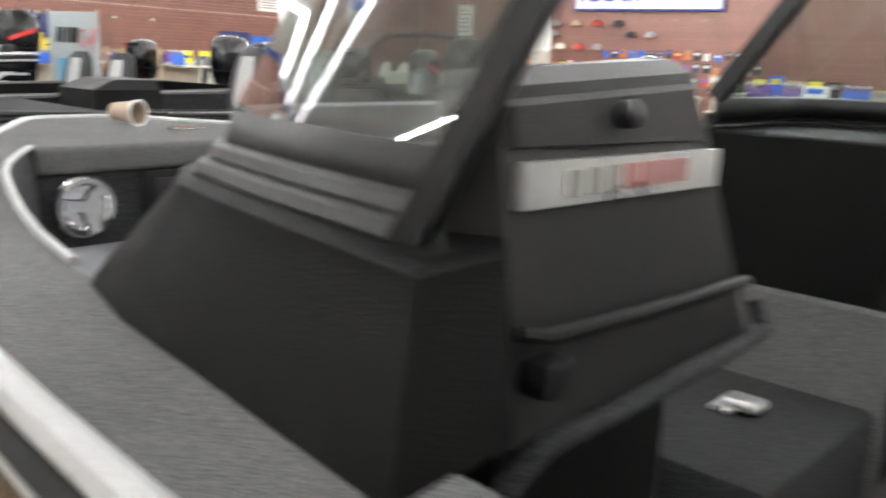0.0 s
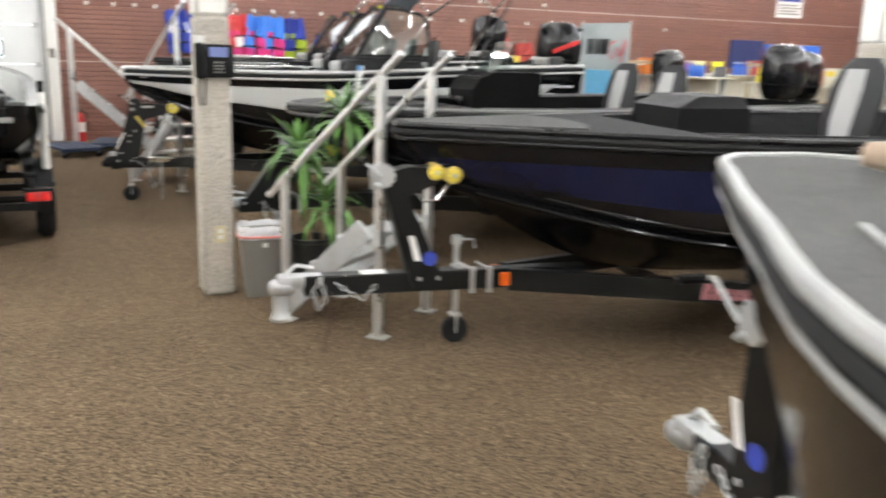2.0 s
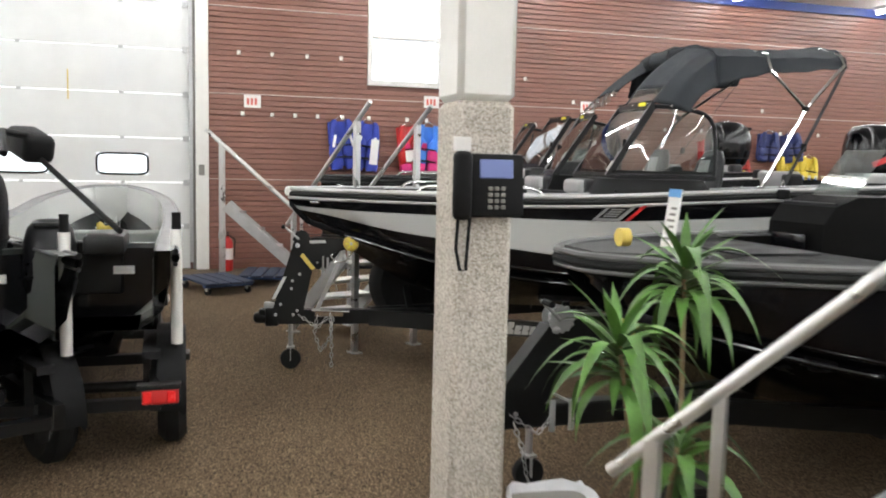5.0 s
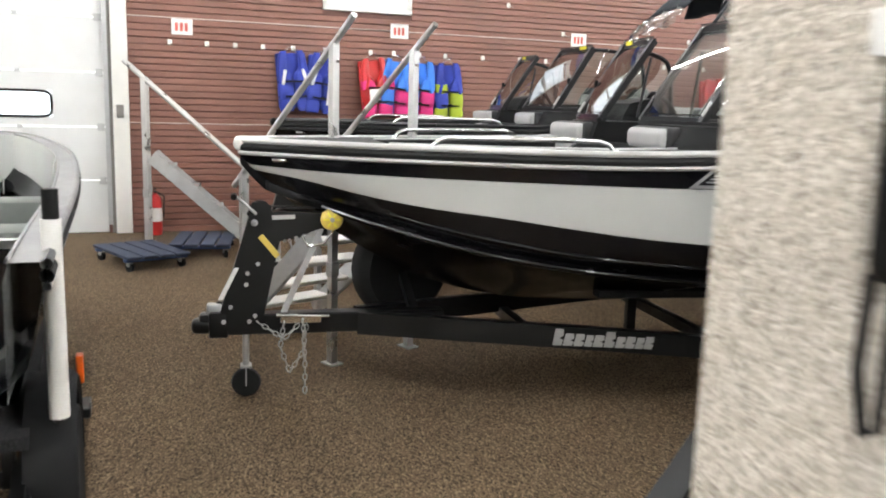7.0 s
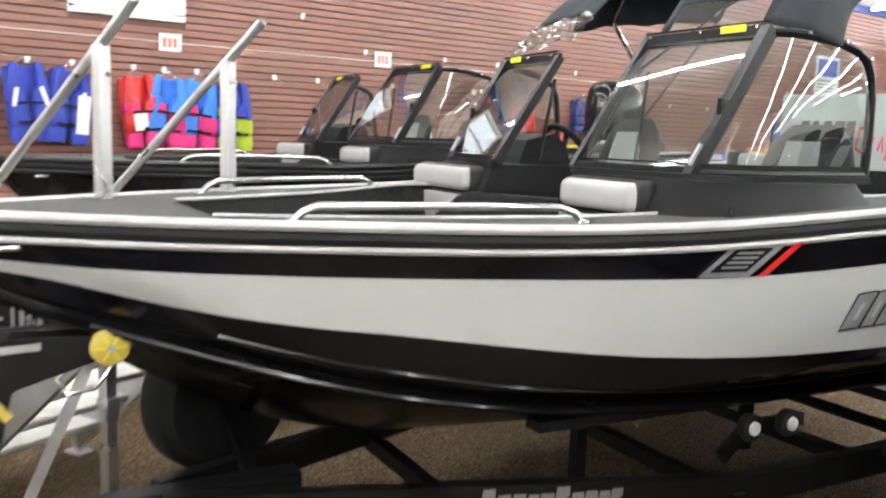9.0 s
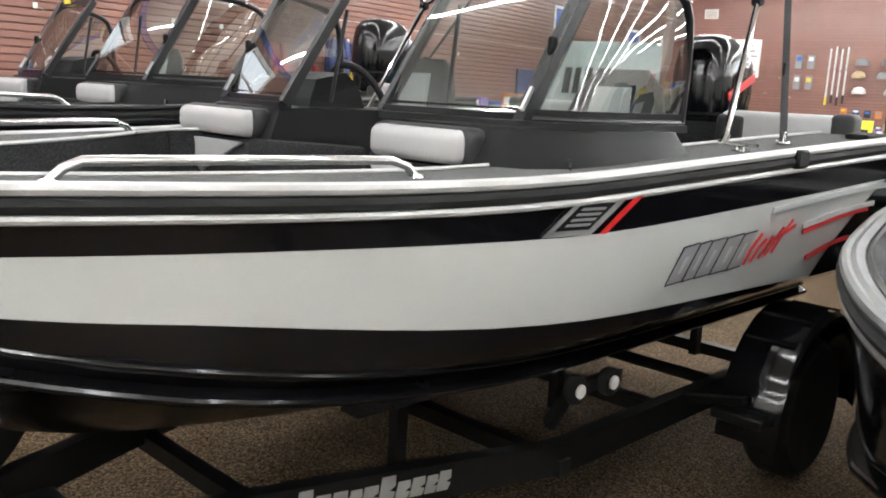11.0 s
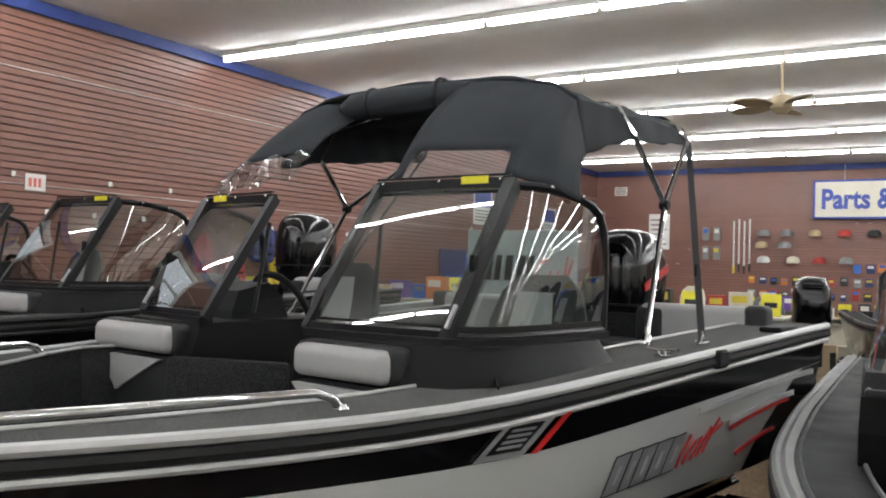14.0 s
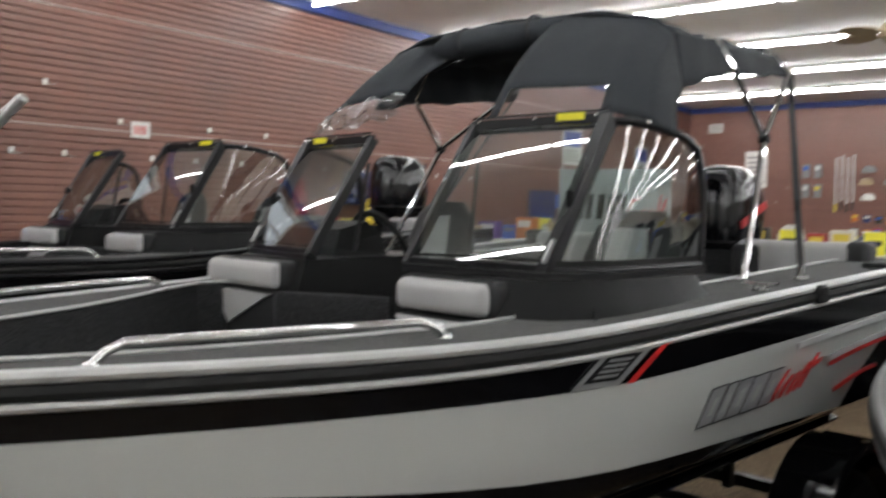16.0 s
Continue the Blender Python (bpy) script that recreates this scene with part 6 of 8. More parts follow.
PVC = paint("white_pvc", (0.72, 0.71, 0.67), 0.4)
stairs(pose(-6.215, 1.30, 0, 0, 0, 38), "aluminium boarding stairs beside the bass boat", 0.90, 0.86, 0.76, 0.6, 0.68, 3, GALV)
stairs(pose(-12.15, 1.10, 0, 0, 0, 22), "aluminium boarding stairs with white treads by the striped bow", 1.35, 1.08, 1.0, 0.62, 1.0, 4, PVC)
stairs(pose(-15.9, 1.85, 0, 0, 0, -97), "tall aluminium boarding stairs against the slatwall", 1.35, 1.22, 0.74, 0.45, 1.1, 4, GALV)

# ---- bin, plants, phone, outlet round the column ----
can = thing("waste_bin", pose(-6.73, 1.37, 0, 0, 0, -8), "grey plastic waste bin with a white bag", "waste bin")
rings = [[(sx * w, sy * d, z) for sx, sy in ((-1, -0.8), (-0.8, -1), (0.8, -1), (1, -0.8), (1, 0.8), (0.8, 1), (-0.8, 1), (-1, 0.8))] for z, w, d in ((0.0, 0.085, 0.10), (0.02, 0.09, 0.105), (0.44, 0.115, 0.14), (0.45, 0.12, 0.145))]
part("bin_body", Geo().rings(rings), GREY_MID, can)
BAG = paint("white_bin_bag", (0.70, 0.70, 0.72), 0.4, var=0.1, scale=30, bump=0.5)
bag = []
for z, k, wob in ((0.40, 1.05, 0.02), (0.43, 1.07, 0.02), (0.475, 1.08, 0.03), (0.485, 1.03, 0.03), (0.45, 0.95, 0.02), (0.30, 0.80, 0.02), (0.12, 0.70, 0.0)):
    bag.append([(k * 0.118 * np.sign(math.cos(a)) * abs(math.cos(a)) ** 0.45 * (1 + wob * math.sin(7 * a)), k * 0.143 * np.sign(math.sin(a)) * abs(math.sin(a)) ** 0.45 * (1 + wob * math.cos(5 * a)), z + 0.006 * math.sin(9 * a)) for a in np.linspace(0, 2 * math.pi, 32, endpoint=False)])
part("bin_bag", Geo().rings(bag), BAG, can, "crumpled white liner folded over the rim")
part("bag_tie", Geo().tube([(x * 1.01, y * 1.01, 0.415) for x, y, z in bag[0]], 0.008, 5, closed=True), paint("pink_tie", (0.75, 0.25, 0.22), 0.5), can, "pink drawstring")
part("bin_mark", Geo().rbox((-0.015, -0.005, 0.345), (0.015, 0.0, 0.375), 0.003, 1, pose(0.108, 0.02, 0, 0, 0, 90)), PAPER, can)
phone = thing("wall_phone", pose(-6.775, 1.105, 1.43), "black desk phone mounted on the column", "phone")
part("phone_body", Geo().rbox((-0.005, -0.06, 0.0), (0.05, 0.125, 0.205), 0.012, 2, Matrix.Rotation(radians(-6), 4, "Y")), BLACK_PLASTIC, phone)
part("handset", Geo().rbox((0.03, -0.125, -0.005), (0.075, -0.062, 0.215), 0.02, 3), BLACK_PLASTIC, phone)
part("screen", Geo().rbox((0.048, -0.03, 0.125), (0.054, 0.085, 0.185), 0.003, 1, Matrix.Rotation(radians(-6), 4, "Y")), glow("phone_screen", (0.10, 0.13, 0.28), 0.35), phone, "dim blue display")
for r in range(4):
    for c in range(3):
        part("key", Geo().rbox((0.049, -0.005 + 0.022 * c, 0.03 + 0.02 * r), (0.054, 0.01 + 0.022 * c, 0.043 + 0.02 * r), 0.002, 1), GREY_MID, phone)
part("phone_cord", Geo().tube([(0.02, -0.095, 0.0), (0.02, -0.10, -0.10), (0.022, -0.085, -0.17), (0.022, -0.065, -0.17), (0.02, -0.06, -0.08), (0.02, -0.055, 0.0)], 0.006, 6), BLACK_PLASTIC, phone)
part("note", Geo().rbox((0.0, -0.11, 0.215), (0.004, -0.05, 0.26), 0.001, 1), PAPER, phone)
ol = thing("power_outlet", pose(-6.779, 1.115, 0.36), "cream double power outlet on the column", "outlet")
part("face_plate", Geo().rbox((0, -0.037, 0), (0.006, 0.037, 0.115), 0.003, 1), paint("cream_plastic", (0.62, 0.55, 0.34), 0.4), ol)
for z in (0.025, 0.065):
    part("socket", Geo().rbox((0.005, -0.017, z), (0.009, 0.017, z + 0.028), 0.004, 1), PAPER, ol)

LEAF = paint("dracaena_leaf", (0.07, 0.16, 0.028), 0.4, var=0.35, scale=9, fine=60, bump=0.2, rand=0.25)
POT = paint("black_pot", (0.014, 0.014, 0.014), 0.4)
STEM = paint("cane_bark", (0.20, 0.14, 0.08), 0.8, var=0.3)
SOIL = paint("soil", (0.03, 0.02, 0.014), 0.9)


def leaf_mesh(length, width, droop):
    rows = []
    for i in range(9):
        f = i / 8
        w = width * (math.sin(math.pi * min(1, f * 0.92 + 0.08)) ** 0.7) * (1 - f ** 4)
        x = length * (f - 0.25 * droop * f * f)
        z = length * (0.55 * f - droop * f * f)
        rows.append([(x, -w, z + w * 0.35), (x, 0, z), (x, w, z + w * 0.35)])
    return Geo().loft(rows).mesh("leaf", LEAF)


LEAVES = [leaf_mesh(l, w, d) for l, w, d in ((0.36, 0.027, 0.6), (0.42, 0.030, 0.85), (0.46, 0.029, 1.1), (0.30, 0.024, 0.2), (0.44, 0.031, 0.95))]


def dracaena(x, y, canes, seed):
    rnd = random.Random(seed)
    p = thing("potted_plant", pose(x, y, 0), "potted dracaena with arching green leaves in a black pot", "potted plant", "potted plants")
    part("pot", Geo().lathe([(0.11, 0), (0.12, 0.01), (0.14, 0.34), (0.148, 0.345), (0.148, 0.37), (0.135, 0.37), (0.13, 0.32)], 24), POT, p)
    part("soil", Geo().lathe([(0.13, 0.315), (0.06, 0.33), (0.01, 0.325)], 16), SOIL, p)
    for cx, cy, top, lx, ly, n in canes:
        a, b = Vector((cx, cy, 0.32)), Vector((lx, ly, top))
        part("cane", Geo().tube([a, a.lerp(b, 0.4) + Vector((0.015, -0.01, 0)), b], [0.014, 0.011, 0.009], 8), STEM, p)
        for i in range(n):
            f = i / n
            yaw = i * 137.5 + rnd.uniform(-15, 15)
            pitch = lerp(f, [0, 1], [-38, 48]) + rnd.uniform(-10, 10)
            me = LEAVES[3] if f > 0.85 else LEAVES[rnd.randrange(5)]
            ob = new("leaf", me)
            ob.parent = p
            k = rnd.uniform(0.75, 1.05)
            ob.matrix_basis = Matrix.Translation(b + Vector((0, 0, -0.16 * (1 - f)))) @ Matrix.Rotation(radians(yaw), 4, "Z") @ Matrix.Rotation(radians(-pitch * 0.7), 4, "Y") @ Matrix.Scale(k, 4)
    return p


dracaena(-6.74, 1.72, [(0.0, 0.0, 0.98, -0.14, -0.04, 44), (0.05, 0.06, 0.66, 0.06, 0.10, 24)], 3)
dracaena(-7.05, 2.08, [(0.0, 0.0, 1.22, -0.08, 0.02, 46)], 8)

# ---- overhead door, window, slats and what hangs on the slatwall ----
backdrop = tagged(part("backdrop", Geo().box((X0 - 3.1, Y0 - 4, -1), (X0 - 3.0, Y1 + 4, 9)), BACKDROP), "bright overcast daylight outside the windows", "backdrop", kind="structure")
door = thing("door_1", pose(X0 - 0.06, 0, 0), "white panelled overhead door with rounded windows", "overhead door", kind="structure")
for k in range(7):
    z0, z1 = 0.62 * k + 0.004, min(0.62 * k + 0.616, DH)
    wins = [(-0.63 - 1.29 * i - 0.34, -0.63 - 1.29 * i + 0.34) for i in range(4)] if k == 2 else []
    g = Geo()
    if wins:
        zs = (1.34, 1.64)
        g.box((-0.04, DY0, z0), (0.0, DY1, zs[0])).box((-0.04, DY0, zs[1]), (0.0, DY1, z1))
        edges = sorted([DY0, DY1] + [v for w in wins for v in w])
        for a, b in zip(edges[::2], edges[1::2]):
            g.box((-0.04, a, zs[0]), (0.0, b, zs[1]))
    else:
        g.rbox((-0.04, DY0, z0), (0.0, DY1, z1), 0.006, 1)
    pn = part("door_panel", g, DOOR_WHITE, door, "white steel door section", smooth=False)
    for q in (1 / 3, 2 / 3):
        part("pressed_line", Geo().bar([(0.001, DY0 + 0.02, z0 + (z1 - z0) * q), (0.001, DY1 - 0.02, z0 + (z1 - z0) * q)], 0.004, 0.006), DOOR_WHITE, pn)
    for a, b in wins:
        ring = [((a + b) / 2 + 0.335 * np.sign(math.cos(t)) * abs(math.cos(t)) ** 0.35, 1.49 + 0.145 * np.sign(math.sin(t)) * abs(math.sin(t)) ** 0.35) for t in np.linspace(0, 2 * math.pi, 32, endpoint=False)]
        part("window_gasket", Geo().tube([(0.002, y, z) for y, z in ring], 0.016, 6, closed=True), BLACK_PLASTIC, pn, "black rubber gasket")
        wp = part("window_pane", Geo().box((-0.03, a, 1.34), (-0.025, b, 1.64)), PANE, pn)
        wp.visible_shadow = False
    for i in range(5):
        part("hinge", Geo().rbox((0.0, -0.63 - 1.29 * i - 0.03, z1 - 0.02), (0.02, -0.63 - 1.29 * i + 0.03, z1 + 0.02), 0.004, 1), GALV, pn)
    part("roller_bracket", Geo().rbox((0.0, DY1 - 0.09, z1 - 0.04), (0.03, DY1 - 0.01, z1 + 0.04), 0.004, 1), GALV, pn)
part("door_track", Geo().bar([(0.05, DY1 + 0.02, 0.1), (0.05, DY1 + 0.02, 4.3)], 0.05, 0.03), GALV, door, "galvanised steel roller track")
part("track_angle", Geo().bar([(0.03, DY1 + 0.06, 0.0), (0.03, DY1 + 0.06, 4.4)], 0.05, 0.02), GREY_MID, door)
part("jamb", Geo().rbox((-0.19, DY1 + 0.08, 0), (0.12, DY1 + 0.26, H), 0.005, 1), WHITE, door, "white painted jamb")
part("lift_spring", Geo().tube([(0.1, -4.8, 4.25), (0.1, 0.2, 4.25)], 0.04, 10), GALV, door)
part("pull_rope", Geo().tube([(0.03, -1.31, 2.75), (0.03, -1.31, 2.35)], 0.008, 6), YELLOW, door)
part("switch_box", Geo().rbox((0.12, DY1 + 0.12, 1.35), (0.15, DY1 + 0.2, 1.5), 0.004, 1), GREY_MID, door)

win = thing("window_1", pose(X0, 0, 0), "white-framed window high in the slatwall", "window", kind="structure")
for a, b in (((WY0 - 0.03, WZ0 - 0.05), (WY1 + 0.03, WZ0 + 0.03)), ((WY0 - 0.03, WZ1 - 0.03), (WY1 + 0.03, WZ1 + 0.05)), ((WY0 - 0.03, WZ0), (WY0 + 0.04, WZ1)), ((WY1 - 0.04, WZ0), (WY1 + 0.03, WZ1)), ((WY0, (WZ0 + WZ1) / 2 - 0.02), (WY1, (WZ0 + WZ1) / 2 + 0.02))):
    part("window_frame", Geo().rbox((-0.12, a[0], a[1]), (0.02, b[0], b[1]), 0.004, 1), WHITE, win)
wp = part("window_pane", Geo().box((-0.09, WY0, WZ0), (-0.085, WY1, WZ1)), PANE, win)
wp.visible_shadow = False
trim = tagged(part("trim", Geo().box((X0 - 0.02, DY1 + 0.6, 4.36), (X0 + 0.03, Y1, 4.5)).box((X0, Y1 - 0.03, 4.36), (X1, Y1 + 0.02, 4.5)), BLUE_TRIM, smooth=False), "dark blue trim board at the top of the walls", "trim", kind="structure")


def slat_profile(y0, y1, z0, z1):
    """One board of the slatwall along y, with a bevelled lip above and below."""
    pr = [(-0.03, z0 + 0.0), (-0.008, z0 + 0.0), (0.0, z0 + 0.007), (0.0, z1 - 0.016), (-0.006, z1 - 0.010), (-0.03, z1 - 0.010)]
    return Geo().rings([[(x, y, z) for x, z in pr] for y in (y0, y1)])


PITCH = 0.0762
for k in range(int(4.36 / PITCH)):
    z0 = k * PITCH
    z1 = z0 + PITCH
    if WZ0 - 0.04 < z1 and z0 < WZ1 + 0.04:
        spans = [(DY1 + 0.26, WY0 - 0.03), (WY1 + 0.03, Y1)]
    else:
        spans = [(DY1 + 0.26, Y1)]
    for a, b in spans:
        part("slat", slat_profile(a, b, z0, z1), SLAT, wall_left, smooth=False, m=pose(X0, 0, 0))
    part("slat", slat_profile(X0, X1, z0, z1), SLAT, wall_back, smooth=False, m=pose(0, Y1, 0, 0, 0, 90) @ Matrix.Diagonal((1, -1, 1, 1)))
for z in (1.295, 2.515, 3.735):
    part("panel_seam", Geo().box((X0 - 0.01, DY1 + 0.26, z), (X0 + 0.003, WY0 - 0.03 if z > 2.7 else Y1, z + 0.010)), SEAM, wall_left, "pale aluminium joint strip", smooth=False)
    if z > 2.7:
        part("panel_seam", Geo().box((X0 - 0.01, WY1 + 0.03, z), (X0 + 0.003, Y1, z + 0.010)), SEAM, wall_left, smooth=False)


def hook(y, z, wall="left", x=None):
    m = pose(X0, y, z) if wall == "left" else pose(x, Y1, z, 0, 0, -90)
    hk = thing("wall_hook", m, "chrome display hook clipped into the slatwall", "hook", "display hooks")
    part("hook_plate", Geo().rbox((0.0, -0.025, -0.03), (0.008, 0.025, 0.03), 0.003, 1), PAPER, hk)
    part("hook_rod", Geo().tube([(0.005, 0, -0.01), (0.18, 0, -0.05), (0.20, 0, -0.03)], 0.005, 5), CHROME, hk)
    return hk


for y in (0.95, 1.42, 1.92, 2.42):
    hook(y, 3.10)
for y in (1.0, 1.42, 1.75, 2.08, 2.45, 2.85, 3.44, 3.75, 4.1, 4.46, 5.0, 5.55, 5.95, 6.6, 7.2, 7.9, 8.6, 9.4, 10.2, 11.0, 12.0, 13.0):
    hook(y, 2.24)
for y in (6.2, 7.4, 8.3, 9.8):
    hook(y, 2.62)
hook(5.35, 2.95)


def price_tag(y, z):
    tg = thing("price_tag", pose(X0 + 0.004, y, z), "small white price tag with red print on the slatwall", "price tag", "price tags")
    part("tag_card", Geo().rbox((0, -0.12, -0.09), (0.004, 0.12, 0.09), 0.001, 1), PAPER, tg)
    for k in range(3):
        part("red_digit", Geo().rbox((0.004, -0.08 + 0.055 * k, -0.05), (0.006, -0.045 + 0.055 * k, 0.045), 0.001, 1), paint("red_print", (0.6, 0.12, 0.1), 0.6) if k == 0 and y < 1.2 else bpy.data.materials["red_print"], tg)


for y, z in ((1.14, 2.42), (3.82, 2.52), (6.45, 2.55)):
    price_tag(y, z)


def vest(y, z, main, accent, h=0.72, seed=0):
    """A soft buoyancy vest: two quilted front panels, a back, shoulder straps and belts, hung slightly askew."""
    rnd = random.Random(seed)
    v = thing("life_vest", pose(X0 + 0.09, y, z, rnd.uniform(-7, 7), 0, rnd.uniform(-6, 6)), "bright life vest hanging on a wall hook", "life vest", "life vests")
    k = h / 0.72
    for s in (1, -1):
        prof = ((0.0, 0.035, 0.02, 0.10), (0.07, 0.045, 0.035, 0.12), (0.22, 0.05, 0.045, 0.135), (0.30, 0.085, 0.055, 0.11), (0.40, 0.098, 0.065, 0.103), (0.42, 0.092, 0.05, 0.103), (0.52, 0.102, 0.068, 0.105), (0.62, 0.096, 0.06, 0.105), (0.64, 0.09, 0.048, 0.105), (0.72, 0.098, 0.062, 0.108), (0.80, 0.08, 0.04, 0.11))
        rings = [[(0.03 + t * np.sign(math.cos(a)) * abs(math.cos(a)) ** 0.7, s * c + w * np.sign(math.sin(a)) * abs(math.sin(a)) ** 0.7, -k * f * 0.9 + 0.008 * math.sin(3 * a + seed)) for a in np.linspace(0, 2 * math.pi, 14, endpoint=False)] for f, w, t, c in prof]
        part("shoulder_panel", Geo().rings(rings[:4]), main, v)
        part("chest_panel", Geo().rings(rings[3:6]), main if s > 0 else accent, v)
        part("belly_panel", Geo().rings(rings[5:9]), accent if s > 0 else main, v)
        part("lower_panel", Geo().rings(rings[8:]), accent, v)
        part("side_flash", Geo().rbox((0.08, s * 0.05 - 0.02, -0.42 * k), (0.10, s * 0.05 + 0.02, -0.24 * k), 0.008, 1, Matrix.Rotation(radians(14 * s), 4, "X")), PAPER if seed in (0, 1) else main, v)
    part("back_panel", Geo().rbox((-0.07, -0.19, -0.68 * k), (-0.02, 0.19, -0.02), 0.03, 2), main, v)
    for f in (0.36, 0.54):
        part("strap", Geo().bar([(0.05, -0.205, -k * f), (0.10, -0.1, -k * f), (0.102, 0.1, -k * f - 0.01), (0.05, 0.205, -k * f)], 0.006, 0.022), BLACK_PLASTIC, v)
    part("buckle", Geo().rbox((0.098, -0.025, -k * 0.56), (0.11, 0.025, -k * 0.52), 0.004, 1), BLACK_PLASTIC, v)
    part("hanger", Geo().tube([(0.0, -0.10, -0.01), (0.0, 0.0, 0.05), (0.0, 0.10, -0.01)], 0.006, 5).tube([(-0.1, 0.0, 0.045), (0.01, 0.0, 0.05)], 0.006, 5), CHROME, v)


SKY = paint("bright_blue_fabric", (0.05, 0.20, 0.65), 0.8, var=0.15)
for i, (y, z, a, b) in enumerate(((2.40, 2.2, BLUE, BLUE), (2.82, 2.18, BLUE, BLUE), (3.44, 2.16, RED, PINK), (3.76, 2.16, SKY, PINK), (4.10, 2.15, SKY, PINK), (4.46, 2.14, BLUE, LIME), (8.7, 2.1, RED, RED))):
    vest(y, z, a, b, seed=i)
part("hang_tag", Geo().rbox((0.1, 0.05, -0.62), (0.105, 0.17, -0.25), 0.002, 1), PAPER, bpy.data.objects["life_vest.001"])
part("hang_tag", Geo().rbox((0.1, -0.12, -0.55), (0.105, 0.02, -0.38), 0.002, 1), PAPER, bpy.data.objects["life_vest.002"])


def dolly(x, y, turn, label):
    d = thing("furniture_dolly", pose(x, y, 0, 0, 0, turn), label, "dolly", "dollies by the door")
    for k in range(4):
        part("deck_board", Geo().rbox((-0.45, -0.3 + 0.155 * k, 0.12), (0.45, -0.165 + 0.155 * k, 0.15), 0.006, 1), paint("blue_dolly_carpet", (0.025, 0.033, 0.06), 0.85, var=0.2) if k == 0 and "blue_dolly_carpet" not in bpy.data.materials else bpy.data.materials["blue_dolly_carpet"], d)
    for sx in (1, -1):
        part("cross_rail", Geo().rbox((sx * 0.36 - 0.03, -0.3, 0.09), (sx * 0.36 + 0.03, 0.3, 0.12), 0.004, 1), paint("blue_steel", (0.03, 0.07, 0.2), 0.5), d)
        for sy in (1, -1):
            c = part("caster", Geo().lathe([(0.02, -0.018), (0.045, -0.015), (0.045, 0.015), (0.02, 0.018)], 14, pose(sx * 0.36, sy * 0.25, 0.045, 90, 0, 20)), RUBBER, d)
            part("caster_fork", Geo().rbox((sx * 0.36 - 0.025, sy * 0.25 - 0.025, 0.05), (sx * 0.36 + 0.025, sy * 0.25 + 0.025, 0.09), 0.004, 1), GALV, c)


dolly(-14.75, 0.55, 20, "low blue furniture dolly on casters")
dolly(-15.3, 1.2, -12, "low blue furniture dolly beside the stairs")
ex = thing("fire_extinguisher", pose(-16.6, 0.78, 0), "red fire extinguisher on the floor by the door jamb", "fire extinguisher")
part("cylinder", Geo().lathe([(0.07, 0), (0.075, 0.02), (0.075, 0.38), (0.06, 0.44), (0.025, 0.47), (0.02, 0.5)], 20), RED, ex)
part("valve_handle", Geo().rbox((-0.02, -0.02, 0.5), (0.09, 0.02, 0.52), 0.006, 1).rbox((-0.02, -0.015, 0.54), (0.1, 0.015, 0.555), 0.006, 1), BLACK_PLASTIC, ex)
part("hose", Geo().tube([(0.0, 0.03, 0.5), (0.02, 0.1, 0.45), (0.0, 0.09, 0.2)], 0.01, 6), RUBBER, ex)
part("label_band", Geo().lathe([(0.0765, 0.16), (0.0765, 0.32)], 20), PAPER, ex)


# ---- boats by the overhead door ----
OLIVE = paint("grey_hull_liner", (0.13, 0.14, 0.13), 0.6, var=0.15)
HB_E = ([0, 0.05, 0.2, 0.5, 0.9, 1.4, 2.0, 4.2], [0.10, 0.18, 0.30, 0.44, 0.55, 0.60, 0.62, 0.62])
HULL_E = hull_lines(HB_E, ([0, 1.5, 4.2], [1.30, 1.16, 1.12]), ([0, 4.2], [1.06, 1.0]), ([0, 1, 4.2], [1.0, 0.9, 0.88]), ([0, 0.5, 1, 4.2], [0.98, 0.82, 0.70, 0.64]), ([0, 0.2, 0.6, 1.2, 4.2], [1.05, 0.85, 0.68, 0.58, 0.55]), 4.1)
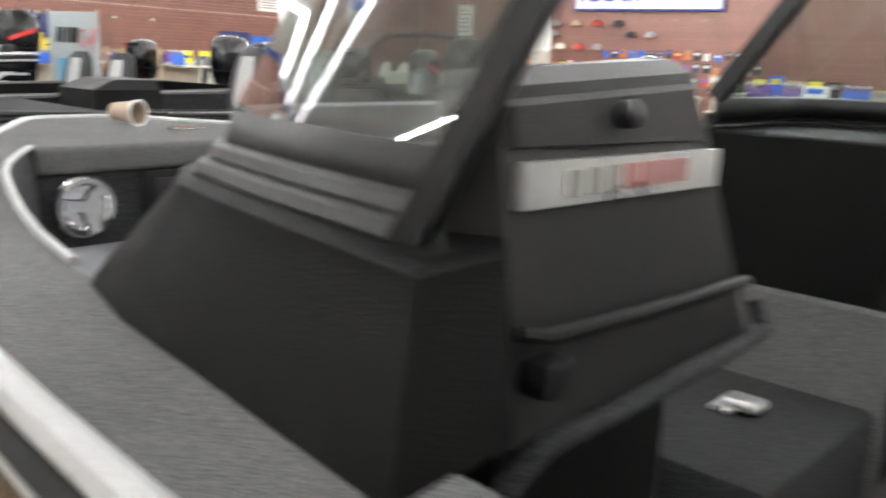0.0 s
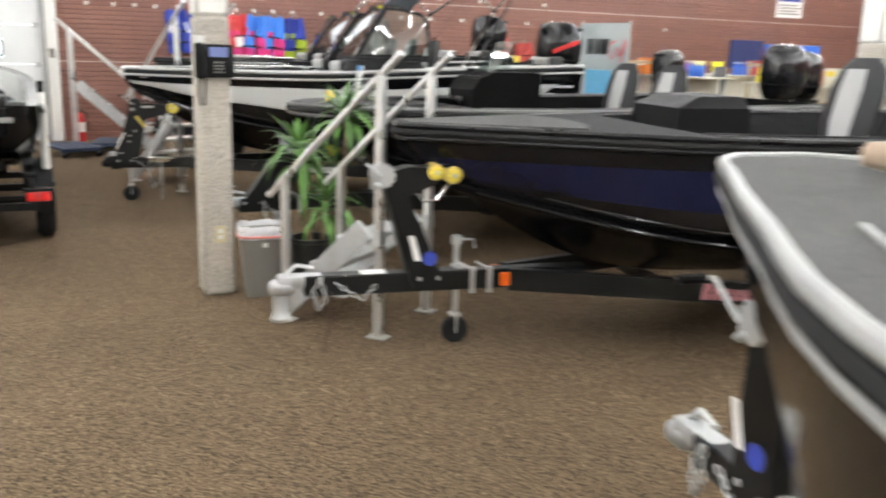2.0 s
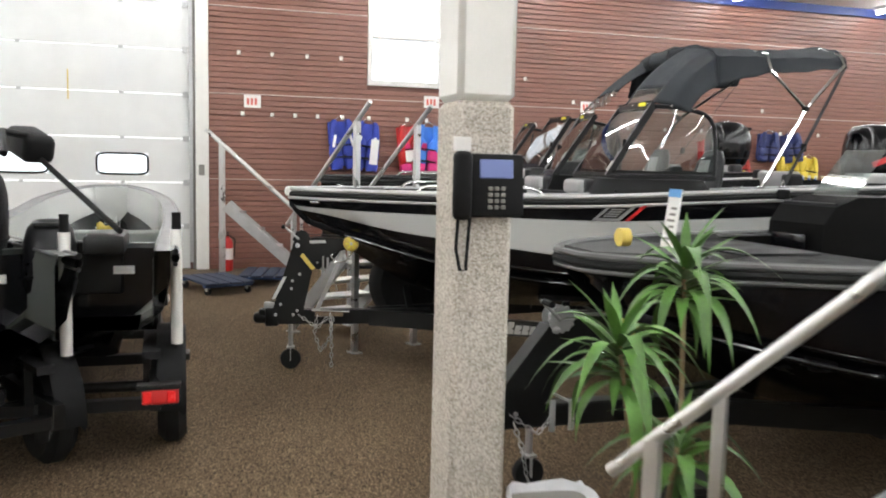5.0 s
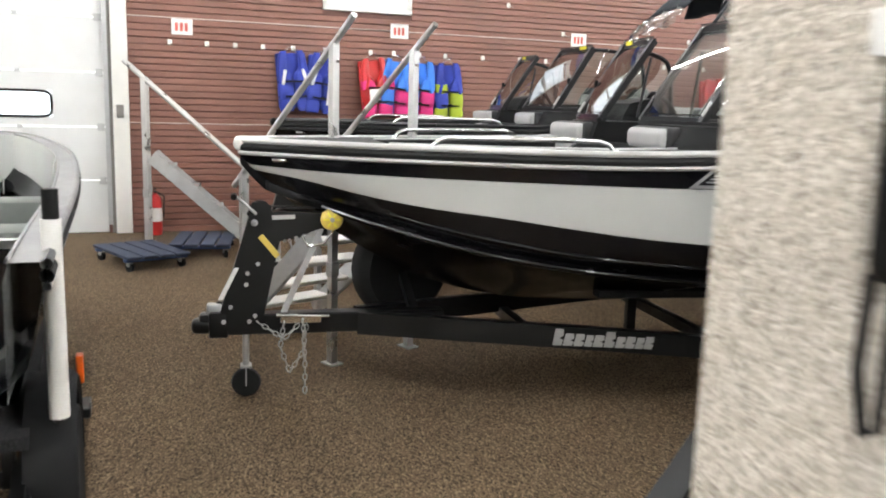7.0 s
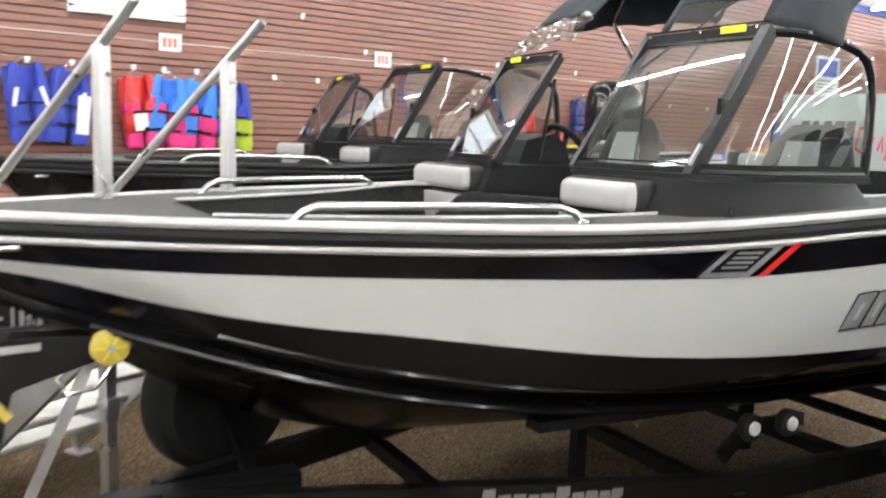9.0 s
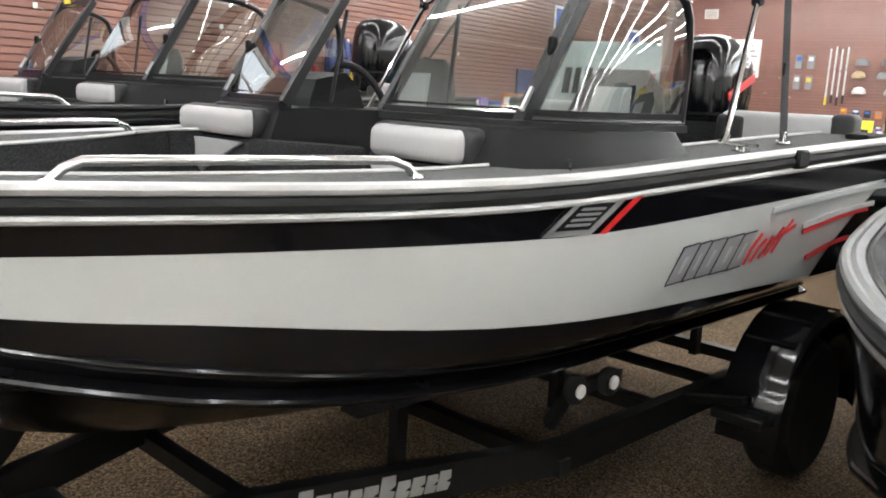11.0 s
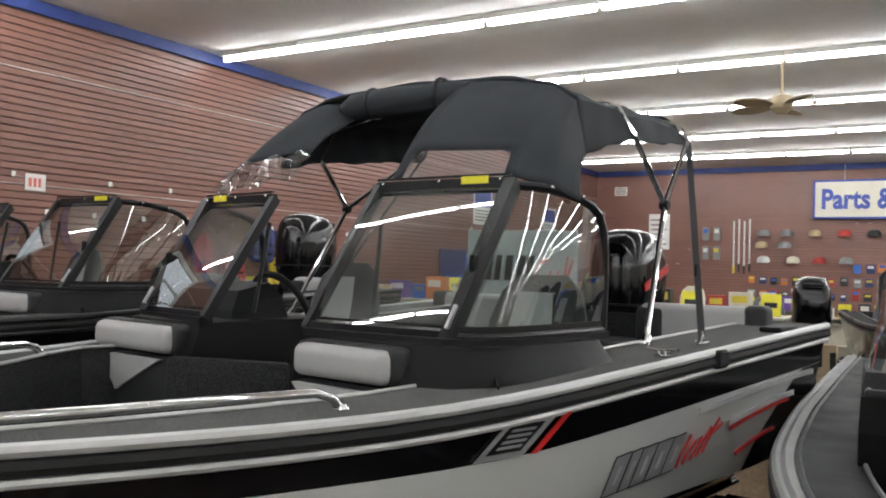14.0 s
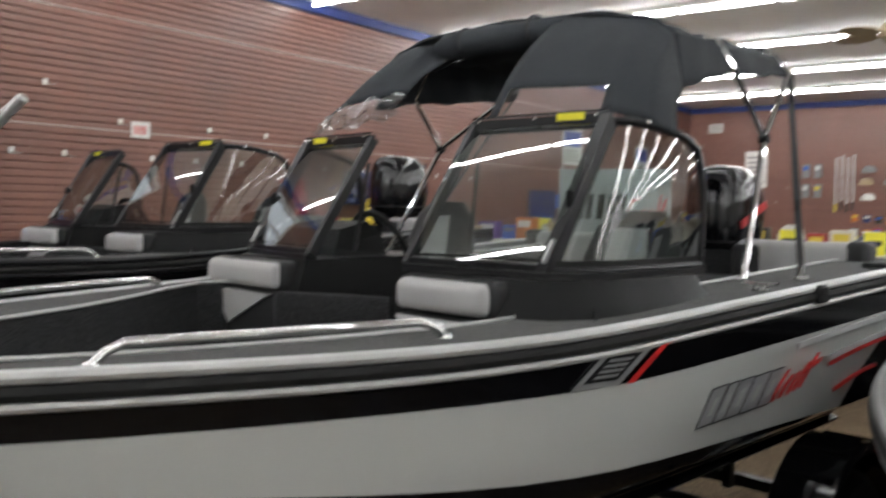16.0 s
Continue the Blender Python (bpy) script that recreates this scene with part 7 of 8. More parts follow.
for m, label in ((pose(-13.2, -0.50, 0, 0, 0, 0), "black jon boat with a pale grey bow inside, on a trailer"), (pose(-12.3, -2.85, 0, 0, 0, 26), "dark fishing boat hung with a silver outboard, on a trailer")):
    be = thing("boat", m, label, "boat", "boats in the showroom")
    make_hull(be, HULL_E, (BLACK_GLOSS,) * 4, lambda u: 0.09, 0.12, 0.72, RAIL_GREY, WHITE_GLOSS if "jon" in label else OLIVE, OLIVE, rail_mat=RAIL_GREY)
    for u in (1.4, 2.6, 3.5):
        part("bench", Geo().rbox((u, -0.52, 0.72), (u + 0.3, 0.52, 0.98), 0.02, 2), OLIVE, be)
    part("transom_board", Geo().rbox((4.05, -0.35, 0.85), (4.12, 0.35, 1.14), 0.01, 1), BLACK_STEEL, be)
    part("warning_label", Geo().rbox((4.121, 0.30, 0.96), (4.124, 0.41, 1.005), 0.001, 1), PAPER, be)
    tr = trailer(m, "black steel trailer with red tail lamps and a white guide post", wheel_u=4.08, half=0.60, roller=(0.45, 0.92), nose=-0.15, side=0.0, lamps="jon" in label, slim=True, lamp_x=4.84)
    for s in (1, -1):
        gp = part("guide_post", Geo().tube([(4.3, s * 0.63, 0.60), (4.3, s * 0.63, 1.22)], 0.03, 12), PVC, tr, "white plastic guide post")
        part("post_base", Geo().tube([(4.3, s * 0.63, 0.36), (4.3, s * 0.63, 0.62)], 0.018, 8), BLACK_STEEL, gp)
        part("post_cap", Geo().tube([(4.3, s * 0.63, 1.22), (4.3, s * 0.63, 1.31)], 0.024, 10), BLACK_PLASTIC, gp)
        part("winding_reflector", Geo().rbox((3.3, s * 0.64, 0.40), (3.36, s * 0.67, 0.52), 0.005, 1), ORANGE, tr)
outboard(pose(-8.52, -1.0, 0.835, 0, 0, 20), SILVER, SILVER, size=0.85, label="silver outboard motor numbered 40 hung on a transom", number="40")
outboard(pose(-9.06, -0.84, 0.95, 0, 0, 5), BLACK_PLASTIC, BLACK_STEEL, size=0.76, label="black outboard motor on a dark transom")
outboard(pose(-9.02, -0.50, 0.72, 0, 0, 4), BLACK_FRAME, BLACK_STEEL, size=0.68, tilt=14, label="black kicker motor tilted up on a transom")
tm = thing("trolling_motor", pose(-9.05, -0.26, 1.10), "black trolling motor stowed along a gunwale", "trolling motor")
part("shaft", Geo().tube([(-0.6, -0.45, 0.55), (0.3, 0.12, 0.12)], 0.016, 8), BLACK_PLASTIC, tm)
part("head", Geo().rbox((-0.14, -0.09, -0.08), (0.16, 0.09, 0.08), 0.04, 3, pose(-0.55, -0.42, 0.56, 0, 15, 30)), BLACK_PLASTIC, tm)
part("mount", Geo().rbox((-0.1, -0.06, 0.0), (0.3, 0.14, 0.10), 0.02, 2), BLACK_STEEL, tm)
part("control_arm", Geo().tube([(-0.5, -0.4, 0.6), (-0.2, -0.5, 0.62), (0.05, -0.45, 0.5)], 0.02, 8), BLACK_PLASTIC, tm)

# ---- show banner behind the striped boat ----
BANNER_GREY = paint("grey_banner", (0.30, 0.33, 0.33), 0.6, var=0.05)
SKYBLUE = paint("pale_blue_board", (0.10, 0.33, 0.52), 0.5)
bn = thing("display_banner", pose(-11.55, 7.55, 0, 0, 0, 8) @ Matrix.Diagonal((0.80, 1, 1.56, 1)), "grey show banner with a dark mark above blue board", "banner")
part("banner_sheet", Geo().rbox((-0.62, -0.01, 0.55), (0.62, 0.01, 1.34), 0.004, 1), BANNER_GREY, bn)
part("blue_board", Geo().rbox((-0.40, -0.016, 0.60), (0.25, -0.008, 0.92), 0.004, 1), SKYBLUE, bn)
for x in (-0.6, 0.6):
    part("banner_post", Geo().tube([(x, 0.02, 0), (x, 0.02, 1.36)], 0.012, 8), GALV, bn)
    part("banner_foot", Geo().rbox((x - 0.03, -0.2, 0), (x + 0.03, 0.22, 0.015), 0.004, 1), GALV, bn)
for i, w in enumerate((0.10, 0.08, 0.10, 0.13, 0.11)):
    x = -0.42 + 0.115 * i
    part("dark_shape", Geo().prism([(x, 1.06), (x + w * 0.8, 1.06), (x + w * 0.8 + 0.03, 1.20), (x + 0.03, 1.20)], -0.02, -0.01, Matrix(((1, 0, 0, 0), (0, 0, 1, 0), (0, 1, 0, 0), (0, 0, 0, 1)))), BLACK_FRAME, bn, smooth=False)
for pth in ([(0.30, 1.18), (0.2, 1.16), (0.17, 1.06), (0.27, 1.02)], [(0.30, 1.05), (0.34, 1.12)], [(0.38, 1.05), (0.42, 1.12), (0.43, 1.04)], [(0.46, 1.0), (0.52, 1.2)], [(0.5, 1.06), (0.58, 1.18)]):
    part("red_stroke", Geo().bar([(x, -0.015, z) for x, z in pth], 0.006, 0.018), RED, bn, smooth=False)

# ---- sign, vent, posters, fan ----
CREAM = paint("cream_sign_face", (0.72, 0.69, 0.58), 0.5, var=0.04)
SIGN_BLUE = paint("royal_blue_sign", (0.03, 0.06, 0.36), 0.45)
sn = thing("hanging_sign", pose(-11.15, Y1 - 0.25, 3.13), "cream hanging sign with blue lettering and blue border", "sign")
part("sign_frame", Geo().rbox((0, -0.02, 0), (4.3, 0.06, 0.95), 0.01, 1), SIGN_BLUE, sn)
part("sign_face", Geo().box((0.05, -0.028, 0.05), (4.25, -0.018, 0.90)), CREAM, sn)
words("Parts & A", 0.66, 0.004, pose(0.18, -0.034, 0.26, 90, 0, 0) @ Matrix.Diagonal((0.80, 1, 1, 1)), SIGN_BLUE, sn, bold=0.022)
for x in (0.7, 3.6):
    part("hanger", Geo().tube([(x, 0.02, 0.94), (x, 0.02, H - 3.13)], 0.006, 5), GALV, sn)
vt = thing("wall_vent", pose(-16.1, Y1 - 0.004, 3.82), "white louvred wall vent", "vent")
part("vent_frame", Geo().rbox((-0.18, -0.03, 0), (0.18, 0.0, 0.24), 0.006, 1), PAPER, vt)
for k in range(5):
    part("louvre", Geo().rbox((-0.15, -0.036, 0.03 + 0.04 * k), (0.15, -0.028, 0.05 + 0.04 * k), 0.003, 1), GREY_MID, vt)


def poster(y, z, w, h):
    p = thing("wall_poster", pose(X0 + 0.006, y, z), "white poster with blue picture on the slatwall", "poster", "posters")
    part("sheet", Geo().box((0, 0, 0), (0.004, w, h)), PAPER, p)
    part("picture", Geo().box((0.004, 0.08 * w, 0.5 * h), (0.006, 0.92 * w, 0.93 * h)), SIGN_BLUE, p)
    for k in range(4):
        part("print_bar", Geo().box((0.004, 0.1 * w, (0.1 + 0.09 * k) * h), (0.006, (0.9 - 0.1 * (k % 2)) * w, (0.14 + 0.09 * k) * h)), GREY_MID, p)


poster(16.3, 2.65, 0.85, 0.75)
poster(19.9, 2.55, 0.75, 0.7)
TAN = paint("woven_fan_blade", (0.34, 0.27, 0.17), 0.7)
fan = thing("ceiling_fan", pose(-10.12, 11.9, 3.78), "tan leaf-bladed ceiling fan on a rod", "ceiling fan")
part("rod", Geo().tube([(0, 0, 0.1), (0, 0, H - 3.78)], 0.015, 8), TAN, fan)
part("motor_housing", Geo().lathe([(0.02, 0.2), (0.10, 0.18), (0.14, 0.10), (0.13, 0.02), (0.06, -0.04)], 20), TAN, fan)
for k in range(5):
    blade = [(0.15, -0.04), (0.3, -0.11), (0.5, -0.14), (0.66, -0.08), (0.7, 0.0), (0.66, 0.08), (0.5, 0.14), (0.3, 0.11), (0.15, 0.04)]
    part("blade", Geo().prism(blade, 0.05, 0.062, Matrix.Rotation(radians(72 * k + 15), 4, "Z") @ Matrix.Rotation(radians(10), 4, "X")), TAN, fan)

# ---- goods on the far slatwall ----
COLS = [paint("goods_" + n, c, 0.5, var=0.1) for n, c in (("navy", (0.02, 0.03, 0.12)), ("black", (0.015, 0.015, 0.016)), ("white", (0.65, 0.65, 0.62)), ("yellow", (0.65, 0.5, 0.05)), ("blue", (0.03, 0.12, 0.5)), ("red", (0.4, 0.04, 0.03)), ("tan", (0.42, 0.31, 0.18)), ("grey", (0.22, 0.22, 0.22)), ("purple", (0.12, 0.05, 0.28)), ("orange", (0.55, 0.16, 0.02)), ("cream", (0.6, 0.56, 0.45)))]
rnd = random.Random(11)
CAP_COLS = [7, 7, 6, 5, 1, 6, 7, 1, 7, 2, 10, 5]


def cap(x, z, col):
    c = thing("cap", pose(x, Y1 - 0.16, z), "peaked cap hanging on the far wall", "cap", "caps on the wall")
    rings = [[(r * math.cos(a), r * 0.8 * math.sin(a) - 0.0, zz) for a in np.linspace(0, 2 * math.pi, 14, endpoint=False)] for r, zz in ((0.155, 0.0), (0.155, 0.06), (0.12, 0.13), (0.05, 0.16))]
    part("crown", Geo().rings(rings), COLS[col], c)
    part("peak", Geo().prism([(-0.14, -0.10), (0.14, -0.10), (0.12, -0.24), (0.0, -0.28), (-0.12, -0.24)], -0.01, 0.0), COLS[col], c)


i = 0
for z, xs in ((2.72, (-12.3, -11.75, -11.1, -10.45, -9.8)), (2.42, (-12.35, -11.8, -9.4, -8.8)), (2.05, (-12.3, -11.6, -11.0, -10.4))):
    for x in xs:
        cap(x, z, CAP_COLS[i % 12])
        i += 1
for k in range(4):
    p = thing("boat_pole", pose(-13.05 + 0.13 * k, Y1 - 0.06, 1.75 + 0.05 * (k % 2)), "long aluminium boat pole hung on the far wall", "boat pole", "boat poles")
    part("pole", Geo().tube([(0, 0, 0), (0, 0, 1.35)], 0.022, 8), ALU, p)
    part("grip", Geo().tube([(0, 0, 0.0), (0, 0, 0.2)], 0.028, 8), COLS[3] if k == 0 else COLS[1], p)
ch = thing("wall_chart", pose(-15.0, Y1 - 0.05, 2.35), "white chart rack hung on the far wall", "chart")
part("chart_sheet", Geo().rbox((-0.28, -0.03, 0), (0.28, 0, 0.95), 0.006, 1), PAPER, ch)
for k in range(6):
    part("print_bar", Geo().rbox((-0.22, -0.034, 0.12 + 0.13 * k), (0.2 - 0.06 * (k % 3), -0.03, 0.16 + 0.13 * k), 0.002, 1), COLS[7], ch)
for x, z in ((-14.6, 3.0), (-14.1, 3.0), (-13.7, 3.0), (-13.5, 2.9), (-10.2, 3.05), (-9.9, 3.05), (-9.6, 3.05), (-9.3, 3.05), (-14.2, 2.35), (-13.9, 1.9), (-14.5, 2.0), (-8.8, 2.9), (-8.2, 2.9), (-7.4, 2.9)):
    hook(0, z, "back", x)


def packet(x, y, z, w, h, col, d=0.05, label="small boxed goods on the far wall", group="boxed goods"):
    p = thing("goods_packet", pose(x, y, z), label, "packet", group)
    part("box", Geo().rbox((-w / 2, -d, 0), (w / 2, 0, h), 0.006, 1), COLS[col], p)
    part("label_panel", Geo().box((-w * 0.35, -d - 0.003, h * 0.55), (w * 0.35, -d, h * 0.85)), COLS[rnd.choice((2, 2, 3, 4, 7))], p)


for row, z in enumerate((1.15, 1.5, 1.85)):
    for k in range(26):
        x = -12.6 + 0.27 * k + rnd.uniform(-0.03, 0.03)
        if row == 2 and x < -10.2:
            continue
        packet(x, Y1 - 0.03, z + rnd.uniform(-0.03, 0.02), rnd.uniform(0.13, 0.2), rnd.uniform(0.17, 0.26), rnd.choice((0, 1, 1, 7, 4, 2, 5, 9)))
for k in range(4):
    packet(-13.75 + 0.28 * (k % 2), Y1 - 0.03, 2.1 + 0.5 * (k // 2), 0.16, 0.34, 7, 0.12, "landing net and float gear on the far wall")

# ---- shelving and counters on the sales floor ----
PEG = paint("cream_pegboard", (0.56, 0.53, 0.44), 0.6, var=0.05)


def gondola(x, y, w, h, turn, label, goods):
    g = thing("store_shelf", pose(x, y, 0, 0, 0, turn), label, "shelf", "store shelves")
    part("back_panel", Geo().rbox((-w / 2, -0.02, 0.0), (w / 2, 0.02, h), 0.005, 1), PEG, g)
    part("base", Geo().rbox((-w / 2, -0.4, 0.0), (w / 2, 0.4, 0.14), 0.01, 1), PEG, g)
    for k in range(2):
        part("shelf_board", Geo().rbox((-w / 2, -0.36, 0.45 + 0.4 * k), (w / 2, 0.36, 0.475 + 0.4 * k), 0.004, 1), PEG, g)
    part("top_board", Geo().rbox((-w / 2, -0.38, h), (w / 2, 0.38, h + 0.03), 0.006, 1), PEG, g)
    m = pose(x, y, 0, 0, 0, turn)
    xx = -w / 2 + 0.15
    while xx < w / 2 - 0.1:
        kind = rnd.choice(goods)
        q = m @ Vector((xx, rnd.uniform(-0.25, -0.1), h + 0.03))
        if kind == "card":
            cd = thing("sale_card", pose(*q, 0, 0, turn), "yellow sale card standing on a shelf", "sign", "sale cards")
            part("card", Geo().rbox((-0.11, -0.004, 0), (0.11, 0.004, 0.26), 0.002, 1, Matrix.Rotation(radians(-12), 4, "X")), STICKER_YELLOW, cd)
            part("print_bar", Geo().box((-0.07, -0.007, 0.1), (0.07, -0.004, 0.16), Matrix.Rotation(radians(-12), 4, "X")), BLACK_FRAME, cd)
            xx += 0.35
        elif kind == "bottle":
            for j in range(4):
                bt = thing("bottle", pose(*(m @ Vector((xx + 0.09 * j, -0.2, h + 0.03)))), "plastic cleaner bottle on a shelf", "bottle", "cleaner bottles")
                part("bottle_body", Geo().lathe([(0.036, 0), (0.04, 0.01), (0.04, 0.17), (0.015, 0.21), (0.015, 0.23)], 12), COLS[8 if xx < 0 else 4], bt)
                part("cap_top", Geo().lathe([(0.018, 0.225), (0.018, 0.26)], 10), COLS[2], bt)
            xx += 0.45
        elif kind == "bucket":
            bk = thing("bucket", pose(*q), "white plastic pail on a shelf", "bucket")
            part("pail", Geo().lathe([(0.13, 0), (0.15, 0.32), (0.158, 0.325), (0.158, 0.35), (0.15, 0.35)], 20), COLS[2], bk)
            xx += 0.45
        else:
            ww, hh = rnd.uniform(0.18, 0.32), rnd.uniform(0.16, 0.34)
            packet(q.x, q.y, q.z, ww, hh, rnd.randrange(11), 0.16, "coloured carton on a store shelf", "cartons")
            xx += ww + 0.06
    return g


gondola(-12.0, 19.2, 2.6, 1.0, 0, "cream shelf unit carrying bottles and yellow sale cards", ["card", "bottle", "box", "bottle", "bucket"])
gondola(-9.4, 18.2, 2.4, 0.95, 0, "cream pegboard shelf unit with cartons", ["box", "card", "box"])
gondola(-6.4, 15.6, 2.4, 1.2, 0, "cream shelf unit stacked with cartons and sale cards", ["box", "card", "box", "card"])
gondola(-3.6, 16.2, 2.4, 1.2, 0, "cream shelf unit stacked with bright cartons", ["box", "card", "box"])
gondola(-4.9, 12.2, 2.2, 1.2, 20, "cream shelf unit with yellow sale cards", ["card", "box", "card"])
gondola(-2.2, 13.0, 2.4, 1.2, 0, "cream shelf unit with blue and yellow stock", ["box", "card", "bottle"])
gondola(-13.2, 14.4, 2.0, 1.15, 20, "cream shelf unit with mixed stock", ["box", "bottle", "box"])
gondola(0.5, 14.2, 2.4, 1.2, 0, "cream shelf unit with mixed stock", ["box", "card", "box"])


def motor_stand(x, y, turn, label, mat=BLACK_GLOSS, stripe=None):
    s = thing("motor_stand", pose(x, y, 0, 0, 0, turn), "black steel stand for an outboard motor", "stand", "motor stands")
    for sy in (1, -1):
        part("upright", Geo().bar([(0, sy * 0.22, 0), (-0.05, sy * 0.2, 1.05)], 0.05, 0.05), BLACK_STEEL, s)
        part("foot", Geo().bar([(-0.35, sy * 0.24, 0.03), (0.35, sy * 0.24, 0.03)], 0.05, 0.06), BLACK_STEEL, s)
    part("clamp_board", Geo().rbox((-0.09, -0.24, 0.86), (-0.03, 0.24, 1.12), 0.01, 1), COLS[6], s)
    outboard(pose(x, y, 1.06, 0, 0, turn), mat, BLACK_STEEL, size=0.9, stripe=stripe, label=label)


motor_stand(-9.45, 9.4, -80, "black outboard motor on a display stand")
motor_stand(-8.3, 10.2, -80, "black outboard motor on a display stand")
motor_stand(-7.2, 10.4, -85, "black outboard motor with red stripe on a stand", stripe=RED)
motor_stand(-3.4, 9.0, -60, "black outboard motor with red stripe on a stand", stripe=RED)
motor_stand(-12.2, 8.2, -70, "black outboard motor with red stripe on a stand", stripe=RED)
motor_stand(-11.2, 8.6, -75, "black outboard motor on a display stand")


def loose_seat(x, y, turn, pale, dark):
    s = thing("captains_chair", pose(x, y, 0.0, 0, 0, turn), "captain's chair on a plinth on the sales floor", "chair", "chairs on display")
    pedestal_seat(s, 0, 0, 0.55, 0, pale, dark, "seat_post", "")
    part("seat_plinth", Geo().rbox((-0.3, -0.3, 0), (0.3, 0.3, 0.55), 0.02, 2), COLS[10], s)


for x, y, t in ((-12.9, 10.6, 60), (-13.6, 11.4, 80), (-10.3, 11.4, 70), (-8.9, 12.4, 90), (-5.6, 9.6, 40), (-6.6, 8.9, 70), (-12.4, 16.6, 90), (-13.4, 17.0, 70)):
    loose_seat(x, y, t, COLS[10] if y > 16 else VINYL_GREY, COLS[10] if y > 16 else SEAT_GREY)
# tarpaulin-blue bins and a windshield tower boat in the second row
boat_f = thing("boat", pose(-7.6, 8.6, 0, 0, 0, 100), "black boat with a folded tower in the second row", "boat", "boats in the showroom")
make_hull(boat_f, HULL_B, (BLACK_GLOSS,) * 4, lambda u: 0.2, 1.2, 0.85, DECK_DARK, DECK_DARK, DECK_DARK, rail_mat=BLACK_FRAME)
part("tower", Geo().tube([(2.6, -0.9, 1.25), (2.8, -0.88, 1.75), (2.95, -0.7, 1.95), (3.0, 0, 2.0), (2.95, 0.7, 1.95), (2.8, 0.88, 1.75), (2.6, 0.9, 1.25)], 0.04, 10), BLACK_FRAME, boat_f, "black tower arch")
trailer(pose(-7.6, 8.6, 0, 0, 0, 100), "black steel boat trailer in the second row", roller=(0.3, 0.88))
for x, y, c in ((-6.0, 14.0, 4), (-1.0, 12.0, 4), (-3.0, 14.6, 0), (1.8, 12.4, 4)):
    st = thing("stock_stack", pose(x, y, 0, 0, 0, rnd.uniform(-20, 20)), "stack of boxed stock on the sales floor", "boxes", "stock stacks")
    for k in range(3):
        part("carton", Geo().rbox((-0.4 + 0.02 * k, -0.3, 0.42 * k), (0.4 - 0.03 * k, 0.3, 0.42 * k + 0.415), 0.01, 1), COLS[c if k != 1 else 6], st)
for y, c in ((9.9, 0), (10.35, 0), (10.3, 3), (10.75, 3), (9.3, 5)):
    vest(y, 2.25 if c == 0 else 1.85, COLS[c], COLS[c], 0.5, seed=int(y * 10))
fl = thing("hanging_flag", pose(-7.2, 15.5, 3.1), "red and white striped flag hung from the ceiling", "flag")
for k in range(6):
    part("stripe", Geo().loft([[(0.13 * k + 0.02 * math.sin(6 * z), 0.04 * math.sin(5 * z + k), z) for z in np.linspace(0, 0.9, 8)], [(0.13 * (k + 1) + 0.02 * math.sin(6 * z), 0.04 * math.sin(5 * z + k + 1), z) for z in np.linspace(0, 0.9, 8)]]), RED if k % 2 else PAPER, fl)
part("flag_rod", Geo().tube([(-0.05, 0, 0.92), (0.85, 0, 0.92)], 0.012, 6).tube([(0.4, 0, 0.92), (0.4, 0, 1.4)], 0.005, 5), GALV, fl)

# ---- more of the stock between the boats and the slatwall ----
gondola(-13.6, 10.6, 2.4, 1.3, 0, "cream shelf unit crowded with mixed stock", ["box", "bottle", "box", "bucket"])
gondola(-14.7, 8.6, 2.0, 1.25, 30, "cream shelf unit crowded with mixed stock", ["box", "box", "bottle"])
gondola(-11.0, 11.2, 2.2, 1.25, 0, "cream shelf unit with cartons and pails", ["box", "bucket", "box", "card"])
gondola(-14.9, 13.0, 2.2, 1.3, 60, "cream shelf unit crowded with mixed stock", ["box", "card", "bottle", "box"])
cb = thing("display_cabinet", pose(-8.1, 11.3, 0), "plain cream display cabinet on the sales floor", "cabinet")
